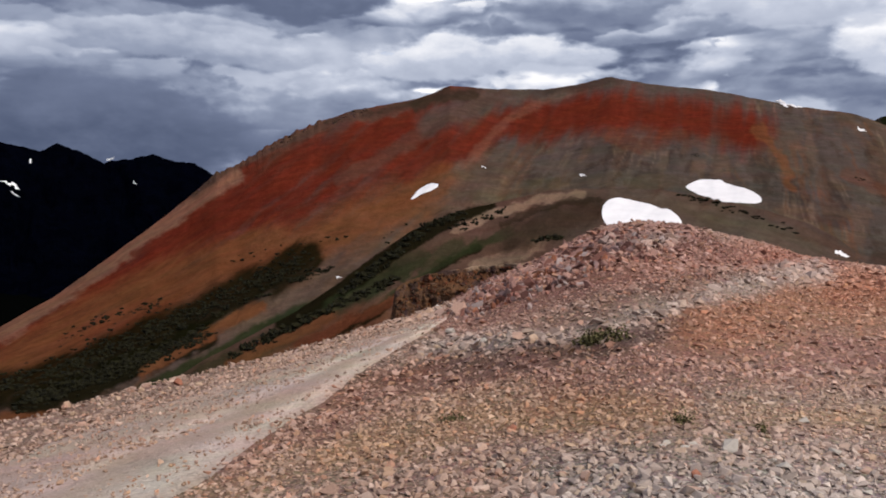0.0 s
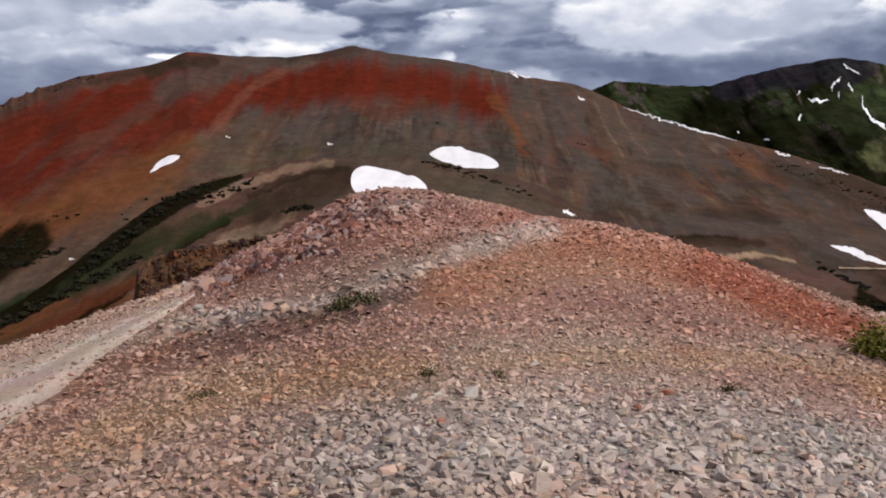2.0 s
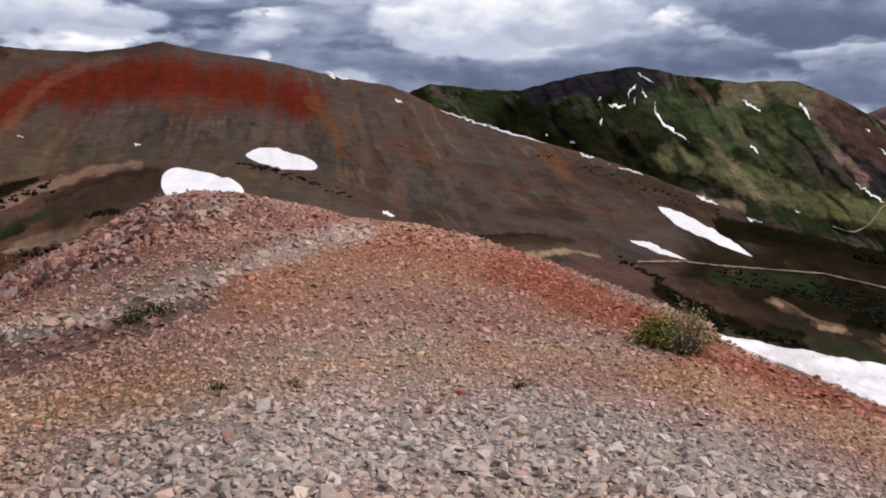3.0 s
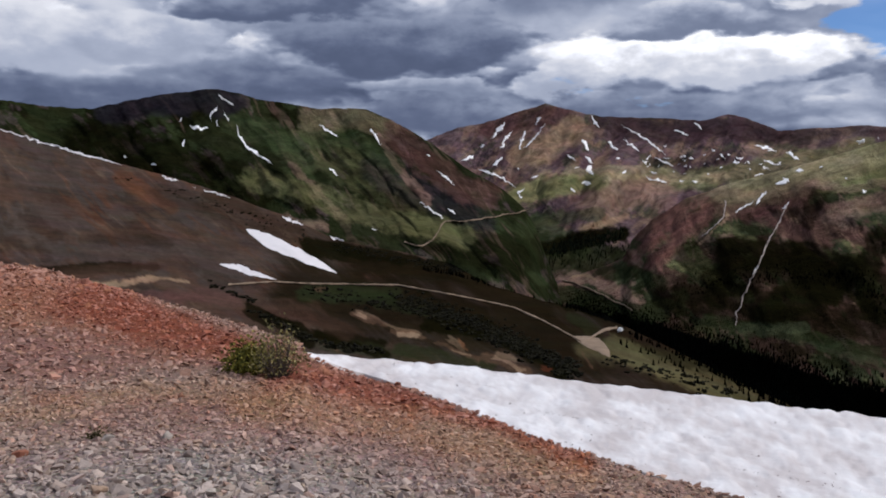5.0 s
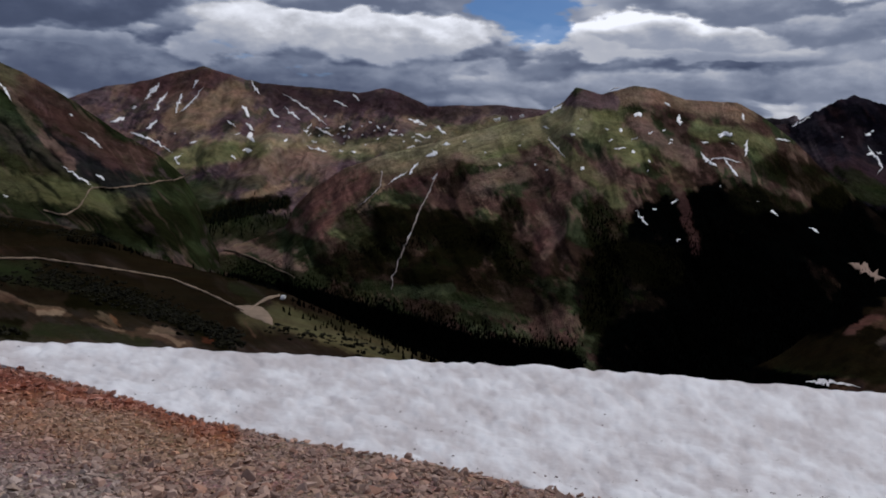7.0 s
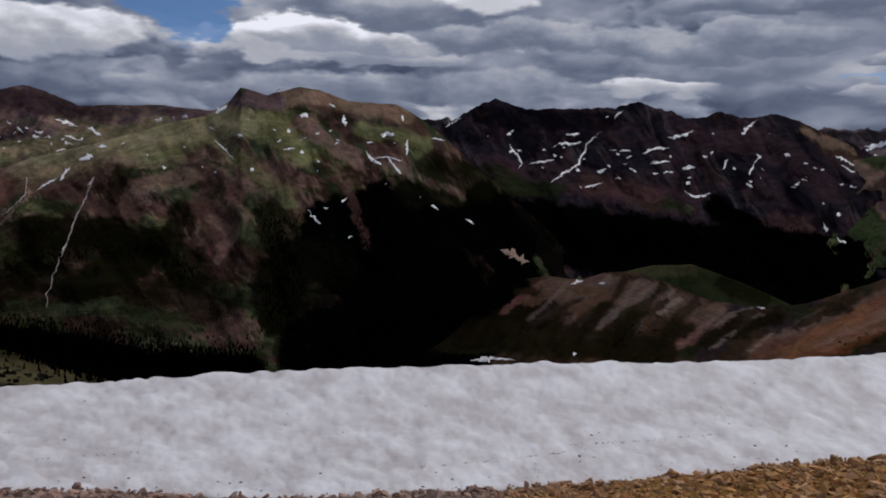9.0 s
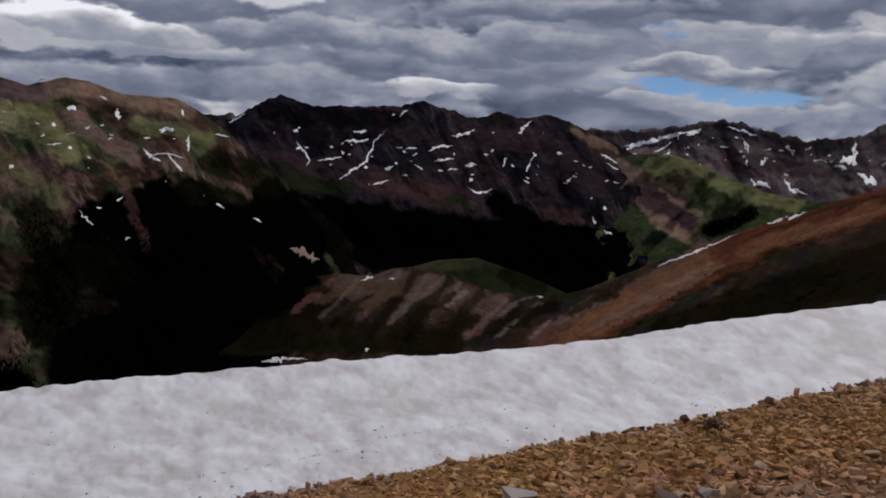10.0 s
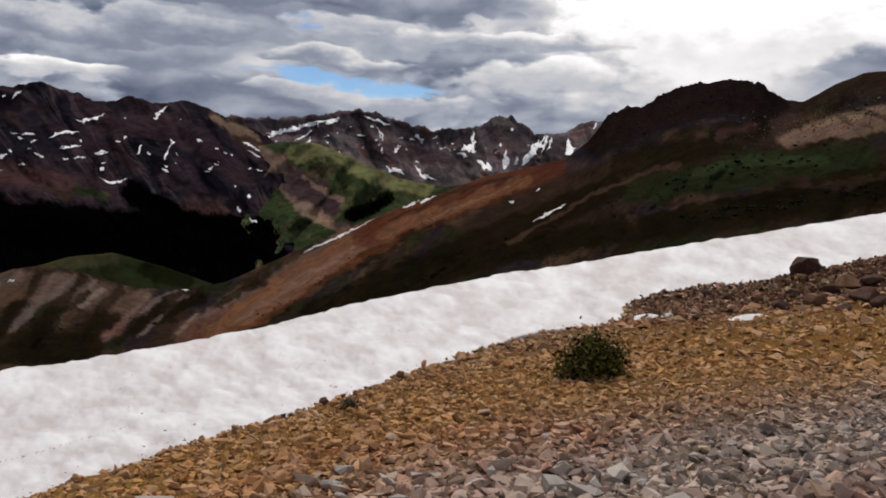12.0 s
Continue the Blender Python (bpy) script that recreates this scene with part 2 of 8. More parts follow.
# ---------------------------------------------------------------- materials
def ground_material(name, grain=1.0, relief=0.3, rough=0.95, speckle=0.35, stretch=1.0, fine=6.0, blotch=0.0, mottle=1.0, pebbles=0.0, seams=0.55):
    """Bare slope: the colour laid out on the mesh, broken up by noise at three scales, with fine relief."""
    m = bpy.data.materials.new(name)
    m.use_nodes = True
    t = Tree(m.node_tree)
    here = t.node("ShaderNodeNewGeometry", "Position")
    col = t.node("ShaderNodeAttribute", "Color", sets={"attribute_name": "soil"})
    stretched = t.vmath("MULTIPLY", here, (1.0, 1.0, stretch))
    big = t.noise(stretched, grain * 0.12, 5, 0.6)
    mid = t.noise(stretched, grain, 6, 0.65)
    tiny = t.noise(here, grain * fine, 4, 0.7)
    tone = t.math("ADD", t.math("MULTIPLY", t.math("SUBTRACT", big, 0.5), 0.7 * mottle), t.math("MULTIPLY", t.math("SUBTRACT", mid, 0.5), 0.9 * mottle))
    tone = t.math("ADD", tone, t.math("MULTIPLY", t.math("SUBTRACT", tiny, 0.5), speckle * 2))
    patch = t.ramp(t.noise(stretched, grain * 0.5, 8, 0.72), (0.42, 0.55), (0.56, 1.15))
    gain = t.math("MULTIPLY", t.math("MAXIMUM", t.math("ADD", tone, 1.0), 0.25), t.math("ADD", 1.0 - blotch, t.math("MULTIPLY", patch, blotch)))
    colour = t.vmath("MULTIPLY", col, t.node("ShaderNodeCombineXYZ", X=gain, Y=gain, Z=gain))
    hue = t.noise(stretched, grain * 0.35, 4, 0.6, out=1)
    hue = t.vmath("ADD", t.vmath("MULTIPLY", hue, (0.5, 0.3, 0.36)), (0.75, 0.85, 0.82))
    colour = t.vmath("MULTIPLY", colour, hue)
    height = t.math("ADD", mid, t.math("MULTIPLY", tiny, 0.4))
    if pebbles:
        # fine broken stone between the loose pieces: every cell has a tone and a rounded face of its own
        cell = t.t.nodes.new("ShaderNodeTexVoronoi")
        cell.inputs["Scale"].default_value = pebbles
        t.t.links.new(t.vmath("ADD", here, t.vmath("MULTIPLY", t.noise(here, pebbles * 0.7, 2, 0.5, out=1), (0.02, 0.02, 0.02))), cell.inputs["Vector"])
        own = t.vmath("ADD", t.vmath("MULTIPLY", cell.outputs["Color"], (0.18, 0.18, 0.18)), (0.91, 0.91, 0.91))
        dot = t.node("ShaderNodeVectorMath", "Value", sets={"operation": "DOT_PRODUCT"}, i0=cell.outputs["Color"], i1=(0.5, 0.3, 0.2))
        face = t.math("MULTIPLY", t.math("ADD", 0.55, t.math("MULTIPLY", dot, 0.95)), t.ramp(cell.outputs["Distance"], (0.35, 1.0), (0.75, seams)))
        colour = t.vmath("MULTIPLY", t.vmath("MULTIPLY", colour, own), t.node("ShaderNodeCombineXYZ", X=face, Y=face, Z=face))
        height = t.math("SUBTRACT", t.math("MULTIPLY", height, 0.3), t.math("MULTIPLY", cell.outputs["Distance"], 0.5))
    bump = t.node("ShaderNodeBump", Strength=relief, Distance=1.0 / (pebbles or grain), Height=height)
    bsdf = t.node("ShaderNodeBsdfPrincipled", Base_Color=colour, Roughness=rough, Normal=bump)
    bsdf.node.inputs["Specular IOR Level"].default_value = 0.0
    t.t.links.new(bsdf, t.t.nodes.new("ShaderNodeOutputMaterial").inputs[0])
    return m


def plain_material(name, dark, light, scale, rough=0.8, relief=0.3, distance=0.05, detail=6, island=0.0, specular=0.3):
    m = bpy.data.materials.new(name)
    m.use_nodes = True
    t = Tree(m.node_tree)
    here = t.node("ShaderNodeNewGeometry", "Position")
    grain = t.noise(here, scale, detail, 0.6)
    large = t.noise(here, scale * 0.13, 4, 0.5)
    fac = t.math("ADD", t.math("MULTIPLY", grain, 0.6), t.math("MULTIPLY", large, 0.4))
    if island:
        per = t.node("ShaderNodeNewGeometry", "Random Per Island")
        fac = t.math("ADD", t.math("MULTIPLY", fac, 1 - island), t.math("MULTIPLY", per, island))
    colour = t.ramp(fac, (0.3, dark), (0.7, light))
    bump = t.node("ShaderNodeBump", Strength=relief, Distance=distance, Height=grain)
    bsdf = t.node("ShaderNodeBsdfPrincipled", Base_Color=colour, Roughness=rough, Normal=bump)
    bsdf.node.inputs["Specular IOR Level"].default_value = specular
    t.t.links.new(bsdf, t.t.nodes.new("ShaderNodeOutputMaterial").inputs[0])
    return m


def soil_colour_material(name, rough=0.9, grain=30.0, vary=0.5, relief=0.25):
    """Stones: the colour of each one is laid on its mesh, with grain and lichen-like blotches."""
    m = bpy.data.materials.new(name)
    m.use_nodes = True
    t = Tree(m.node_tree)
    here = t.node("ShaderNodeNewGeometry", "Position")
    col = t.node("ShaderNodeAttribute", "Color", sets={"attribute_name": "soil"})
    a = t.noise(here, grain, 5, 0.65)
    b = t.noise(here, grain * 4, 3, 0.6)
    gain = t.math("ADD", 1 - 0.5 * vary, t.math("ADD", t.math("MULTIPLY", t.math("SUBTRACT", a, 0.25), vary), t.math("MULTIPLY", t.math("SUBTRACT", b, 0.5), vary * 0.6)))
    colour = t.vmath("MULTIPLY", col, t.node("ShaderNodeCombineXYZ", X=gain, Y=gain, Z=gain))
    bump = t.node("ShaderNodeBump", Strength=relief, Distance=0.02, Height=a)
    bsdf = t.node("ShaderNodeBsdfPrincipled", Base_Color=colour, Roughness=rough, Normal=bump)
    bsdf.node.inputs["Specular IOR Level"].default_value = 0.06
    t.t.links.new(bsdf, t.t.nodes.new("ShaderNodeOutputMaterial").inputs[0])
    return m


SLOPE = ground_material("mountain_slope", grain=0.09, relief=0.4, speckle=0.26, stretch=0.5, blotch=0.25, mottle=0.55)
FAR_SLOPE = ground_material("far_mountain_slope", grain=0.024, relief=0.7, speckle=0.35, stretch=0.9, blotch=0.55)
ROCKY_SLOPE = ground_material("rocky_slope", grain=0.16, relief=0.7, speckle=0.45, stretch=0.7, blotch=0.35, mottle=0.7)
GRAVEL = ground_material("gravel_ground", grain=6.0, relief=0.9, speckle=0.35, fine=4.0, mottle=0.5, pebbles=42.0)
STONE = soil_colour_material("loose_stone")
ROADBED = ground_material("road_bed", grain=2.5, relief=0.5, speckle=0.5, fine=9.0, mottle=0.6)
def snowfield_material():
    """Old snow: white, greyed by dirt, with sun-cup shade put into the colour."""
    m = bpy.data.materials.new("old_snow")
    m.use_nodes = True
    t = Tree(m.node_tree)
    here = t.node("ShaderNodeNewGeometry", "Position")
    col = t.node("ShaderNodeAttribute", "Color", sets={"attribute_name": "soil"})
    grain = t.noise(here, 9.0, 5, 0.6)
    gain = t.math("ADD", 0.93, t.math("MULTIPLY", grain, 0.14))
    colour = t.vmath("MULTIPLY", col, t.node("ShaderNodeCombineXYZ", X=gain, Y=gain, Z=gain))
    bump = t.node("ShaderNodeBump", Strength=0.25, Distance=0.06, Height=grain)
    bsdf = t.node("ShaderNodeBsdfPrincipled", Base_Color=colour, Roughness=0.65, Normal=bump)
    t.t.links.new(bsdf, t.t.nodes.new("ShaderNodeOutputMaterial").inputs[0])
    return m


SNOWFIELD = snowfield_material()
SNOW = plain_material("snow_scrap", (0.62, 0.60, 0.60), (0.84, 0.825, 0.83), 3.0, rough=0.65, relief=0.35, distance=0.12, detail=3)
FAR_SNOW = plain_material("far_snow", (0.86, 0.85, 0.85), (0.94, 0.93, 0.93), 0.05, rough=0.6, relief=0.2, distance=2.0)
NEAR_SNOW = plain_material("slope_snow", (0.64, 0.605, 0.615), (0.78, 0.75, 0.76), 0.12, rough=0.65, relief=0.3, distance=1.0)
DIRT = plain_material("road_dirt", (0.13, 0.09, 0.06), (0.30, 0.215, 0.145), 0.25, rough=0.95, relief=0.5, distance=0.06)
BARE = plain_material("bare_rock", (0.15, 0.09, 0.065), (0.33, 0.225, 0.17), 0.02, rough=0.95, relief=0.4, distance=3.0)
PALE_SCREE = plain_material("pale_scree", (0.24, 0.18, 0.15), (0.56, 0.49, 0.45), 0.03, rough=0.95, relief=0.3, distance=2.0)
SHRUB = plain_material("dark_shrub", (0.0045, 0.0042, 0.0015), (0.015, 0.0135, 0.005), 1.2, rough=0.9, relief=0.3, distance=0.3, island=0.5, specular=0.1)
# near-black: the valley's cloud shade is put into the needle colour
SHADED_CONIFER = plain_material("cloud_shaded_conifer", (0.0005, 0.0006, 0.0006), (0.0022, 0.0026, 0.0018), 0.3, rough=1.0, relief=0.2, distance=0.3, island=0.6, specular=0.0)

# lit copy for the basin stand, with less shade in its colour
LIT_CONIFER = plain_material("lit_conifer", (0.003, 0.004, 0.003), (0.013, 0.017, 0.010), 0.05, rough=1.0, relief=0.2, distance=0.3, island=0.6, specular=0.0)


# ---------------------------------------------------------------- mesh helpers
EYE = np.array([0.4, 0.1, 1.6])  # the middle of the spot where the walker stands


def spot(az, el, r):
    """The place at a bearing, a height angle and a level distance from the walker."""
    a, e = np.radians(az), np.radians(el)
    return np.stack([EYE[0] + r * np.sin(a), EYE[1] + r * np.cos(a), EYE[2] + r * np.tan(e)], -1)


def mesh_object(name, verts, faces, material, colours=None, shade=True):
    me = bpy.data.meshes.new(name)
    verts, faces = np.asarray(verts, np.float32), np.asarray(faces, np.int32)
    n = faces.shape[1]
    me.vertices.add(len(verts))
    me.vertices.foreach_set("co", verts.ravel())
    me.loops.add(faces.size)
    me.loops.foreach_set("vertex_index", faces.ravel())
    me.polygons.add(len(faces))
    me.polygons.foreach_set("loop_start", np.arange(0, faces.size, n, dtype=np.int32))
    if colours is not None:
        attr = me.color_attributes.new("soil", "FLOAT_COLOR", "POINT")
        attr.data.foreach_set("color", np.c_[colours, np.ones(len(verts))].astype(np.float32).ravel())
    me.update(calc_edges=True)
    me.polygons.foreach_set("use_smooth", np.full(len(faces), shade))
    me.validate()
    me.materials.append(material)
    return new(name, me)


def grid_faces(rows, cols, wrap=False):
    a = np.arange(rows * cols).reshape(rows, cols)
    if wrap:
        a = np.c_[a, a[:, :1]]
    return np.stack([a[:-1, :-1], a[:-1, 1:], a[1:, 1:], a[1:, :-1]], -1).reshape(-1, 4)


def stroke_mask(az, el, line, width, soft=0.6):
    """How much a point lies on a band along a line of (bearing, height angle)."""
    line = np.array([p[:2] for p in line], float)
    best = np.full(az.shape, 1e9)
    if len(line) == 1:
        line = np.r_[line, line + 1e-3]
    for (x0, y0), (x1, y1) in zip(line[:-1], line[1:]):
        dx, dy = x1 - x0, y1 - y0
        s = np.clip(((az - x0) * dx + (el - y0) * dy) / (dx * dx + dy * dy + 1e-9), 0, 1)
        best = np.minimum(best, np.hypot(az - x0 - s * dx, el - y0 - s * dy))
    return 1 - smooth(width * (1 - soft), width * (1 + soft), best)


# forest and night hold cloud shade in their colour; meadow and steppe hold sun
SOILS = dict(
    red=(0.092, 0.0155, 0.0085), rust=(0.095, 0.029, 0.015), orange=(0.122, 0.045, 0.019), tan=(0.30, 0.20, 0.13), talus=(0.067, 0.049, 0.041),
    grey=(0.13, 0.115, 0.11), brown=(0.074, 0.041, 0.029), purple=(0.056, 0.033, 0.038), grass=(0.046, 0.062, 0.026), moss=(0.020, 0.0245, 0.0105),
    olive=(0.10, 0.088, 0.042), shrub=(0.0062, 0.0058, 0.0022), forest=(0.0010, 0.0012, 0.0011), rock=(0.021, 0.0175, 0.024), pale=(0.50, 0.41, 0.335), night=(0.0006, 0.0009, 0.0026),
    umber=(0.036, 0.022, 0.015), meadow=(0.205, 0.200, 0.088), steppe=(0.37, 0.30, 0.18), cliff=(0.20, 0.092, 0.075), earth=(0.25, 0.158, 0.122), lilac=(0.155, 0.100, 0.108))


class Mountain:
    """A slope that climbs from a foot line to a crest line, both given by bearing, with a back that falls away behind."""

    def __init__(self, name, crest, far, foot, near, label, base, strokes=(), step=0.095, rows=145, rugged=0.06, gully=0.06, lean=0.0,
                 material=None, seed=1, warp=0.5, grit=1.0, crags=None, kind_of="mountain", mosaic=(), chutes=()):
        az = np.arange(crest[0][0], crest[-1][0] + 1e-6, step)
        self.az = az
        self.ec = table(crest, az)
        jag = rugged * fbm(az * (2.4 if rugged > 0.22 else 1.6), seed * 3.7, octaves=5, gain=0.6, seed=seed)
        if crags:
            jag = jag + crags[2] * np.abs(fbm(az * 2.8, 1.7, octaves=4, gain=0.6, seed=seed + 3)) * smooth(crags[0], crags[0] + 1.5, az) * (1 - smooth(crags[1] - 2, crags[1], az))
        self.rc, self.ef, self.rf = table(far, az), table(foot, az), table(near, az)
        self.ef = np.minimum(self.ef, self.ec - 0.4)
        v = np.linspace(0, 1, rows)[:, None]
        el = self.ef + (self.ec - self.ef) * v + jag * v**30
        r = self.rf * (self.rc / self.rf) ** v
        a2 = np.broadcast_to(az, el.shape)
        # gullies and spurs run down the slope
        slant = table(lean, a2) if isinstance(lean, list) else lean
        fall = a2 + slant * el + 0.5 * fbm(a2 * 0.5, el * 0.5, 4.0, 3, 0.5, seed + 7)
        rib = 1 - np.abs(fbm(fall * 0.35, el * 0.14, 3.1, 4, 0.45, seed + 11)) * 2
        lump = fbm(fall * 0.22, el * 0.45, 7.7, 5, 0.5, seed + 23)
        ends = np.sin(np.pi * np.clip(v, 0.02, 0.98)) ** 0.4
        crease = 1 - np.abs(fbm(fall * 0.9, el * 0.6, 6.1, 4, 0.55, seed + 13)) * 2
        r = r * (1 + gully * ends * (rib * 0.6 + lump * 0.5 + crease * 0.09))
        self.r = np.maximum.accumulate(r, axis=0)
        front = spot(a2, el, self.r)
        zc = front[-1]
        out = np.stack([np.sin(np.radians(az)), np.cos(np.radians(az)), 0 * az], -1)
        back = [zc + out * d + np.array([0, 0, -1.0]) * drop for d, drop in ((self.rc[:, None] * 0.02, self.rc[:, None] * 0.006), (self.rc[:, None] * 0.10, self.rc[:, None] * 0.05), (self.rc[:, None] * 0.3, self.rc[:, None] * 0.2))]
        skirt = [front[0] + np.array([0, 0, -1.0]) * d for d in (self.rf[:, None] * 0.4, self.rf[:, None] * 0.1)]
        pts = np.concatenate([np.stack(skirt), front, np.stack(back)])
        # soil
        wa = a2 + warp * fbm(fall * 1.3, el * 1.3, 1.0, 5, 0.6, seed + 31)
        we = el + warp * 0.6 * fbm(fall * 1.3, el * 1.3, 9.0, 5, 0.6, seed + 41)
        col = np.broadcast_to(np.array(SOILS[base]), (*el.shape, 3)).copy()
        streak = fbm(fall * 1.6, el * (0.22 if grit < 0.7 else 0.55), 5.0, 5, 0.6, seed + 51)
        blot = fbm(wa * 1.1, we * 1.4, 6.0, 6, 0.65, seed + 71)
        crumb = fbm(a2 * 3.1 + 0.6 * el, el * 4.3, 12.0, 4, 0.65, seed + 73)
        # patches of other soil, drawn out down the slope
        for q, (kind, cover, power, scale, drawn) in enumerate(mosaic):
            n = fbm(fall * scale + 3.1 * q, el * scale * drawn * 1.6, 2.0 + q, 6, 0.62, seed + 81 + q)
            edge = np.quantile(n, 1 - cover)
            mask = (smooth(edge - 0.05, edge + 0.09, n) * power)[..., None]
            col = col * (1 - mask) + np.array(SOILS[kind]) * mask
        # washed-out lines and rock ribs that follow the fall of the slope
        for q, (kind, power, scale) in enumerate(chutes):
            n = 1 - np.abs(fbm(fall * scale + 5.3 * q, el * scale * 0.16, 4.0 + q, 4, 0.6, seed + 91 + q))
            here = smooth(-0.1, 0.35, fbm(a2 * 0.35, el * 0.6, 11.0 + q, 3, 0.5, seed + 95 + q))
            mask = (smooth(0.93, 0.985, n) * here * power)[..., None]
            col = col * (1 - mask) + np.array(SOILS[kind]) * mask
        for kind, width, power, line in strokes:
            mask = stroke_mask(wa, we, line, width, 0.9 if grit < 0.7 else 0.7)
            thick = {"forest": 2.2, "shrub": 1.5}.get(kind, 1.0)
            wide = width > 0.7 and grit < 0.7
            edge = 0.5 if wide else 0.28
            broken = np.clip(mask * thick, 0, 1) + (0.15 * blot + 0.55 * streak if wide else grit * (0.5 * blot + 0.35 * streak) + (0.7 * crumb if width < 0.3 else 0.25 * crumb))
            mask = (smooth(0.5 - edge, 0.5 + edge, broken) * (mask > 0.02) * power)[..., None]
            col = col * (1 - mask) + np.array(SOILS[kind]) * mask
        col *= (1 + 0.15 * streak + grit * (0.25 * blot) + 0.12 * fbm(a2 * 6, el * 6, 2.0, 4, 0.6, seed + 61))[..., None]
        cols = np.concatenate([np.repeat(col[:1], 2, 0), col, np.repeat(col[-1:], 3, 0)])
        n = len(az)
        self.ob = mesh_object(name, pts.reshape(-1, 3), grid_faces(len(pts), n)[:, ::-1], material or SLOPE, np.clip(cols, 0.0003, 0.9).reshape(-1, 3))
        tagged(self.ob, label, kind_of, kind="structure")

    def reach(self, az, el):
        """The level distance to the slope at a bearing and a height angle."""
        az, el = np.broadcast_arrays(np.asarray(az, float), np.asarray(el, float))
        i = np.clip((az - self.az[0]) / (self.az[1] - self.az[0]), 0, len(self.az) - 1.001)
        i0 = i.astype(int)
        f = i - i0
        ef, ec = (c[i0] * (1 - f) + c[i0 + 1] * f for c in (self.ef, self.ec))
        v = np.clip((el - ef) / (ec - ef), 0, 0.9999) * (self.r.shape[0] - 1)
        j0 = v.astype(int)
        g = v - j0
        lo = self.r[j0, i0] * (1 - f) + self.r[j0, i0 + 1] * f
        hi = self.r[j0 + 1, i0] * (1 - f) + self.r[j0 + 1, i0 + 1] * f
        return lo * (1 - g) + hi * g


def snow_patch(on, line, width, seed=0, label="", name="snow_patch", material=None, lift=0.0022, ragged=1.15, blunt=0.0):
    """A strip of old snow along a line of (bearing, height angle[, width factor]) on a slope, thick in the middle and tucked in at its edge."""
    line = [tuple(p) + (1.0,) * (3 - len(p)) for p in line]
    pts = np.array(line, float)
    if len(pts) == 1:
        run, tip = width * (0.8 + abs(math.sin(seed))), 0.5 * math.sin(seed * 3.1)
        pts = np.array([pts[0] - (run, run * tip, 0.2), pts[0], pts[0] + (run, run * tip, -0.1)])
    seg = np.r_[0, np.cumsum(np.hypot(np.diff(pts[:, 0]), np.diff(pts[:, 1])))]
    n = int(np.clip(seg[-1] / (width * 0.12), 22, 130))
    s = np.linspace(0, seg[-1], n)
    px, py, pw = (np.interp(s, seg, pts[:, k]) for k in range(3))
    if not blunt:
        px = px + 2.2 * min(width, 0.07) * fbm(s * 0.35 / width, seed + 1.5, octaves=3, gain=0.6, seed=seed + 2)
        py = py + 2.2 * min(width, 0.07) * fbm(s * 0.35 / width, seed + 4.5, octaves=3, gain=0.6, seed=seed + 9)
    tx, ty = np.gradient(px), np.gradient(py)
    norm = np.hypot(tx, ty) + 1e-9
    nx, ny = -ty / norm, tx / norm
    bias = 0.5 * math.sin(seed * 1.7)
    q = np.linspace(-1, 1, n)
    end = np.clip(1 - np.abs(q) ** (1.5 + 2.0 * abs(math.sin(seed * 2.3))), 0, 1) * (1 + bias * q) * 0.97 + 0.03
    if blunt:
        end = np.clip(1 - np.abs(q) ** blunt, 0.04, 1) ** 0.5
    # melted edges: straight-sided bites and tongues of uneven length, not the same on both sides
    pick = np.random.default_rng(seed * 17 + int(1000 * width))
    knots = np.sort(np.r_[0, seg[-1], pick.random(max(3, int(seg[-1] / (width * 0.75)))) * seg[-1]])

    def side(phase):
        bite = np.interp(s, knots, (0.32 + 1.5 * pick.random(len(knots)) ** 2.6) if ragged > 0.8 else 1 - 0.6 * ragged * pick.random(len(knots)) ** 1.3 + 0.2 * ragged * pick.random(len(knots)))
        return np.maximum(width * pw * end * bite * (1 + 0.3 * ragged * fbm(s * 1.3 / max(width, 0.05), seed + phase, octaves=3, gain=0.7, seed=seed)), width * 0.03)

    up, dn = side(0.5), side(7.5)
    across = np.linspace(-1, 1, 9 if width < 0.3 else 21)
    across = np.sign(across) * np.abs(across) ** 0.8
    az = np.stack([px + nx * np.where(a < 0, dn, up) * a for a in across])
    el = np.stack([py + ny * np.where(a < 0, dn, up) * a for a in across])
    rise = np.where(np.abs(across) > 0.99, -0.0006, lift * (1 - 0.5 * np.abs(across) ** 3))[:, None] * np.minimum(1, 0.3 + end)
    r = on.reach(az, el) * (1 - rise)
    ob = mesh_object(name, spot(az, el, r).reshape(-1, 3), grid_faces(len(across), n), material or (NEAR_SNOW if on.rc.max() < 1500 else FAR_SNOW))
    return tagged(ob, label or "small white patch of old snow on the slope", "snow patch", group="snow patches on the mountains")


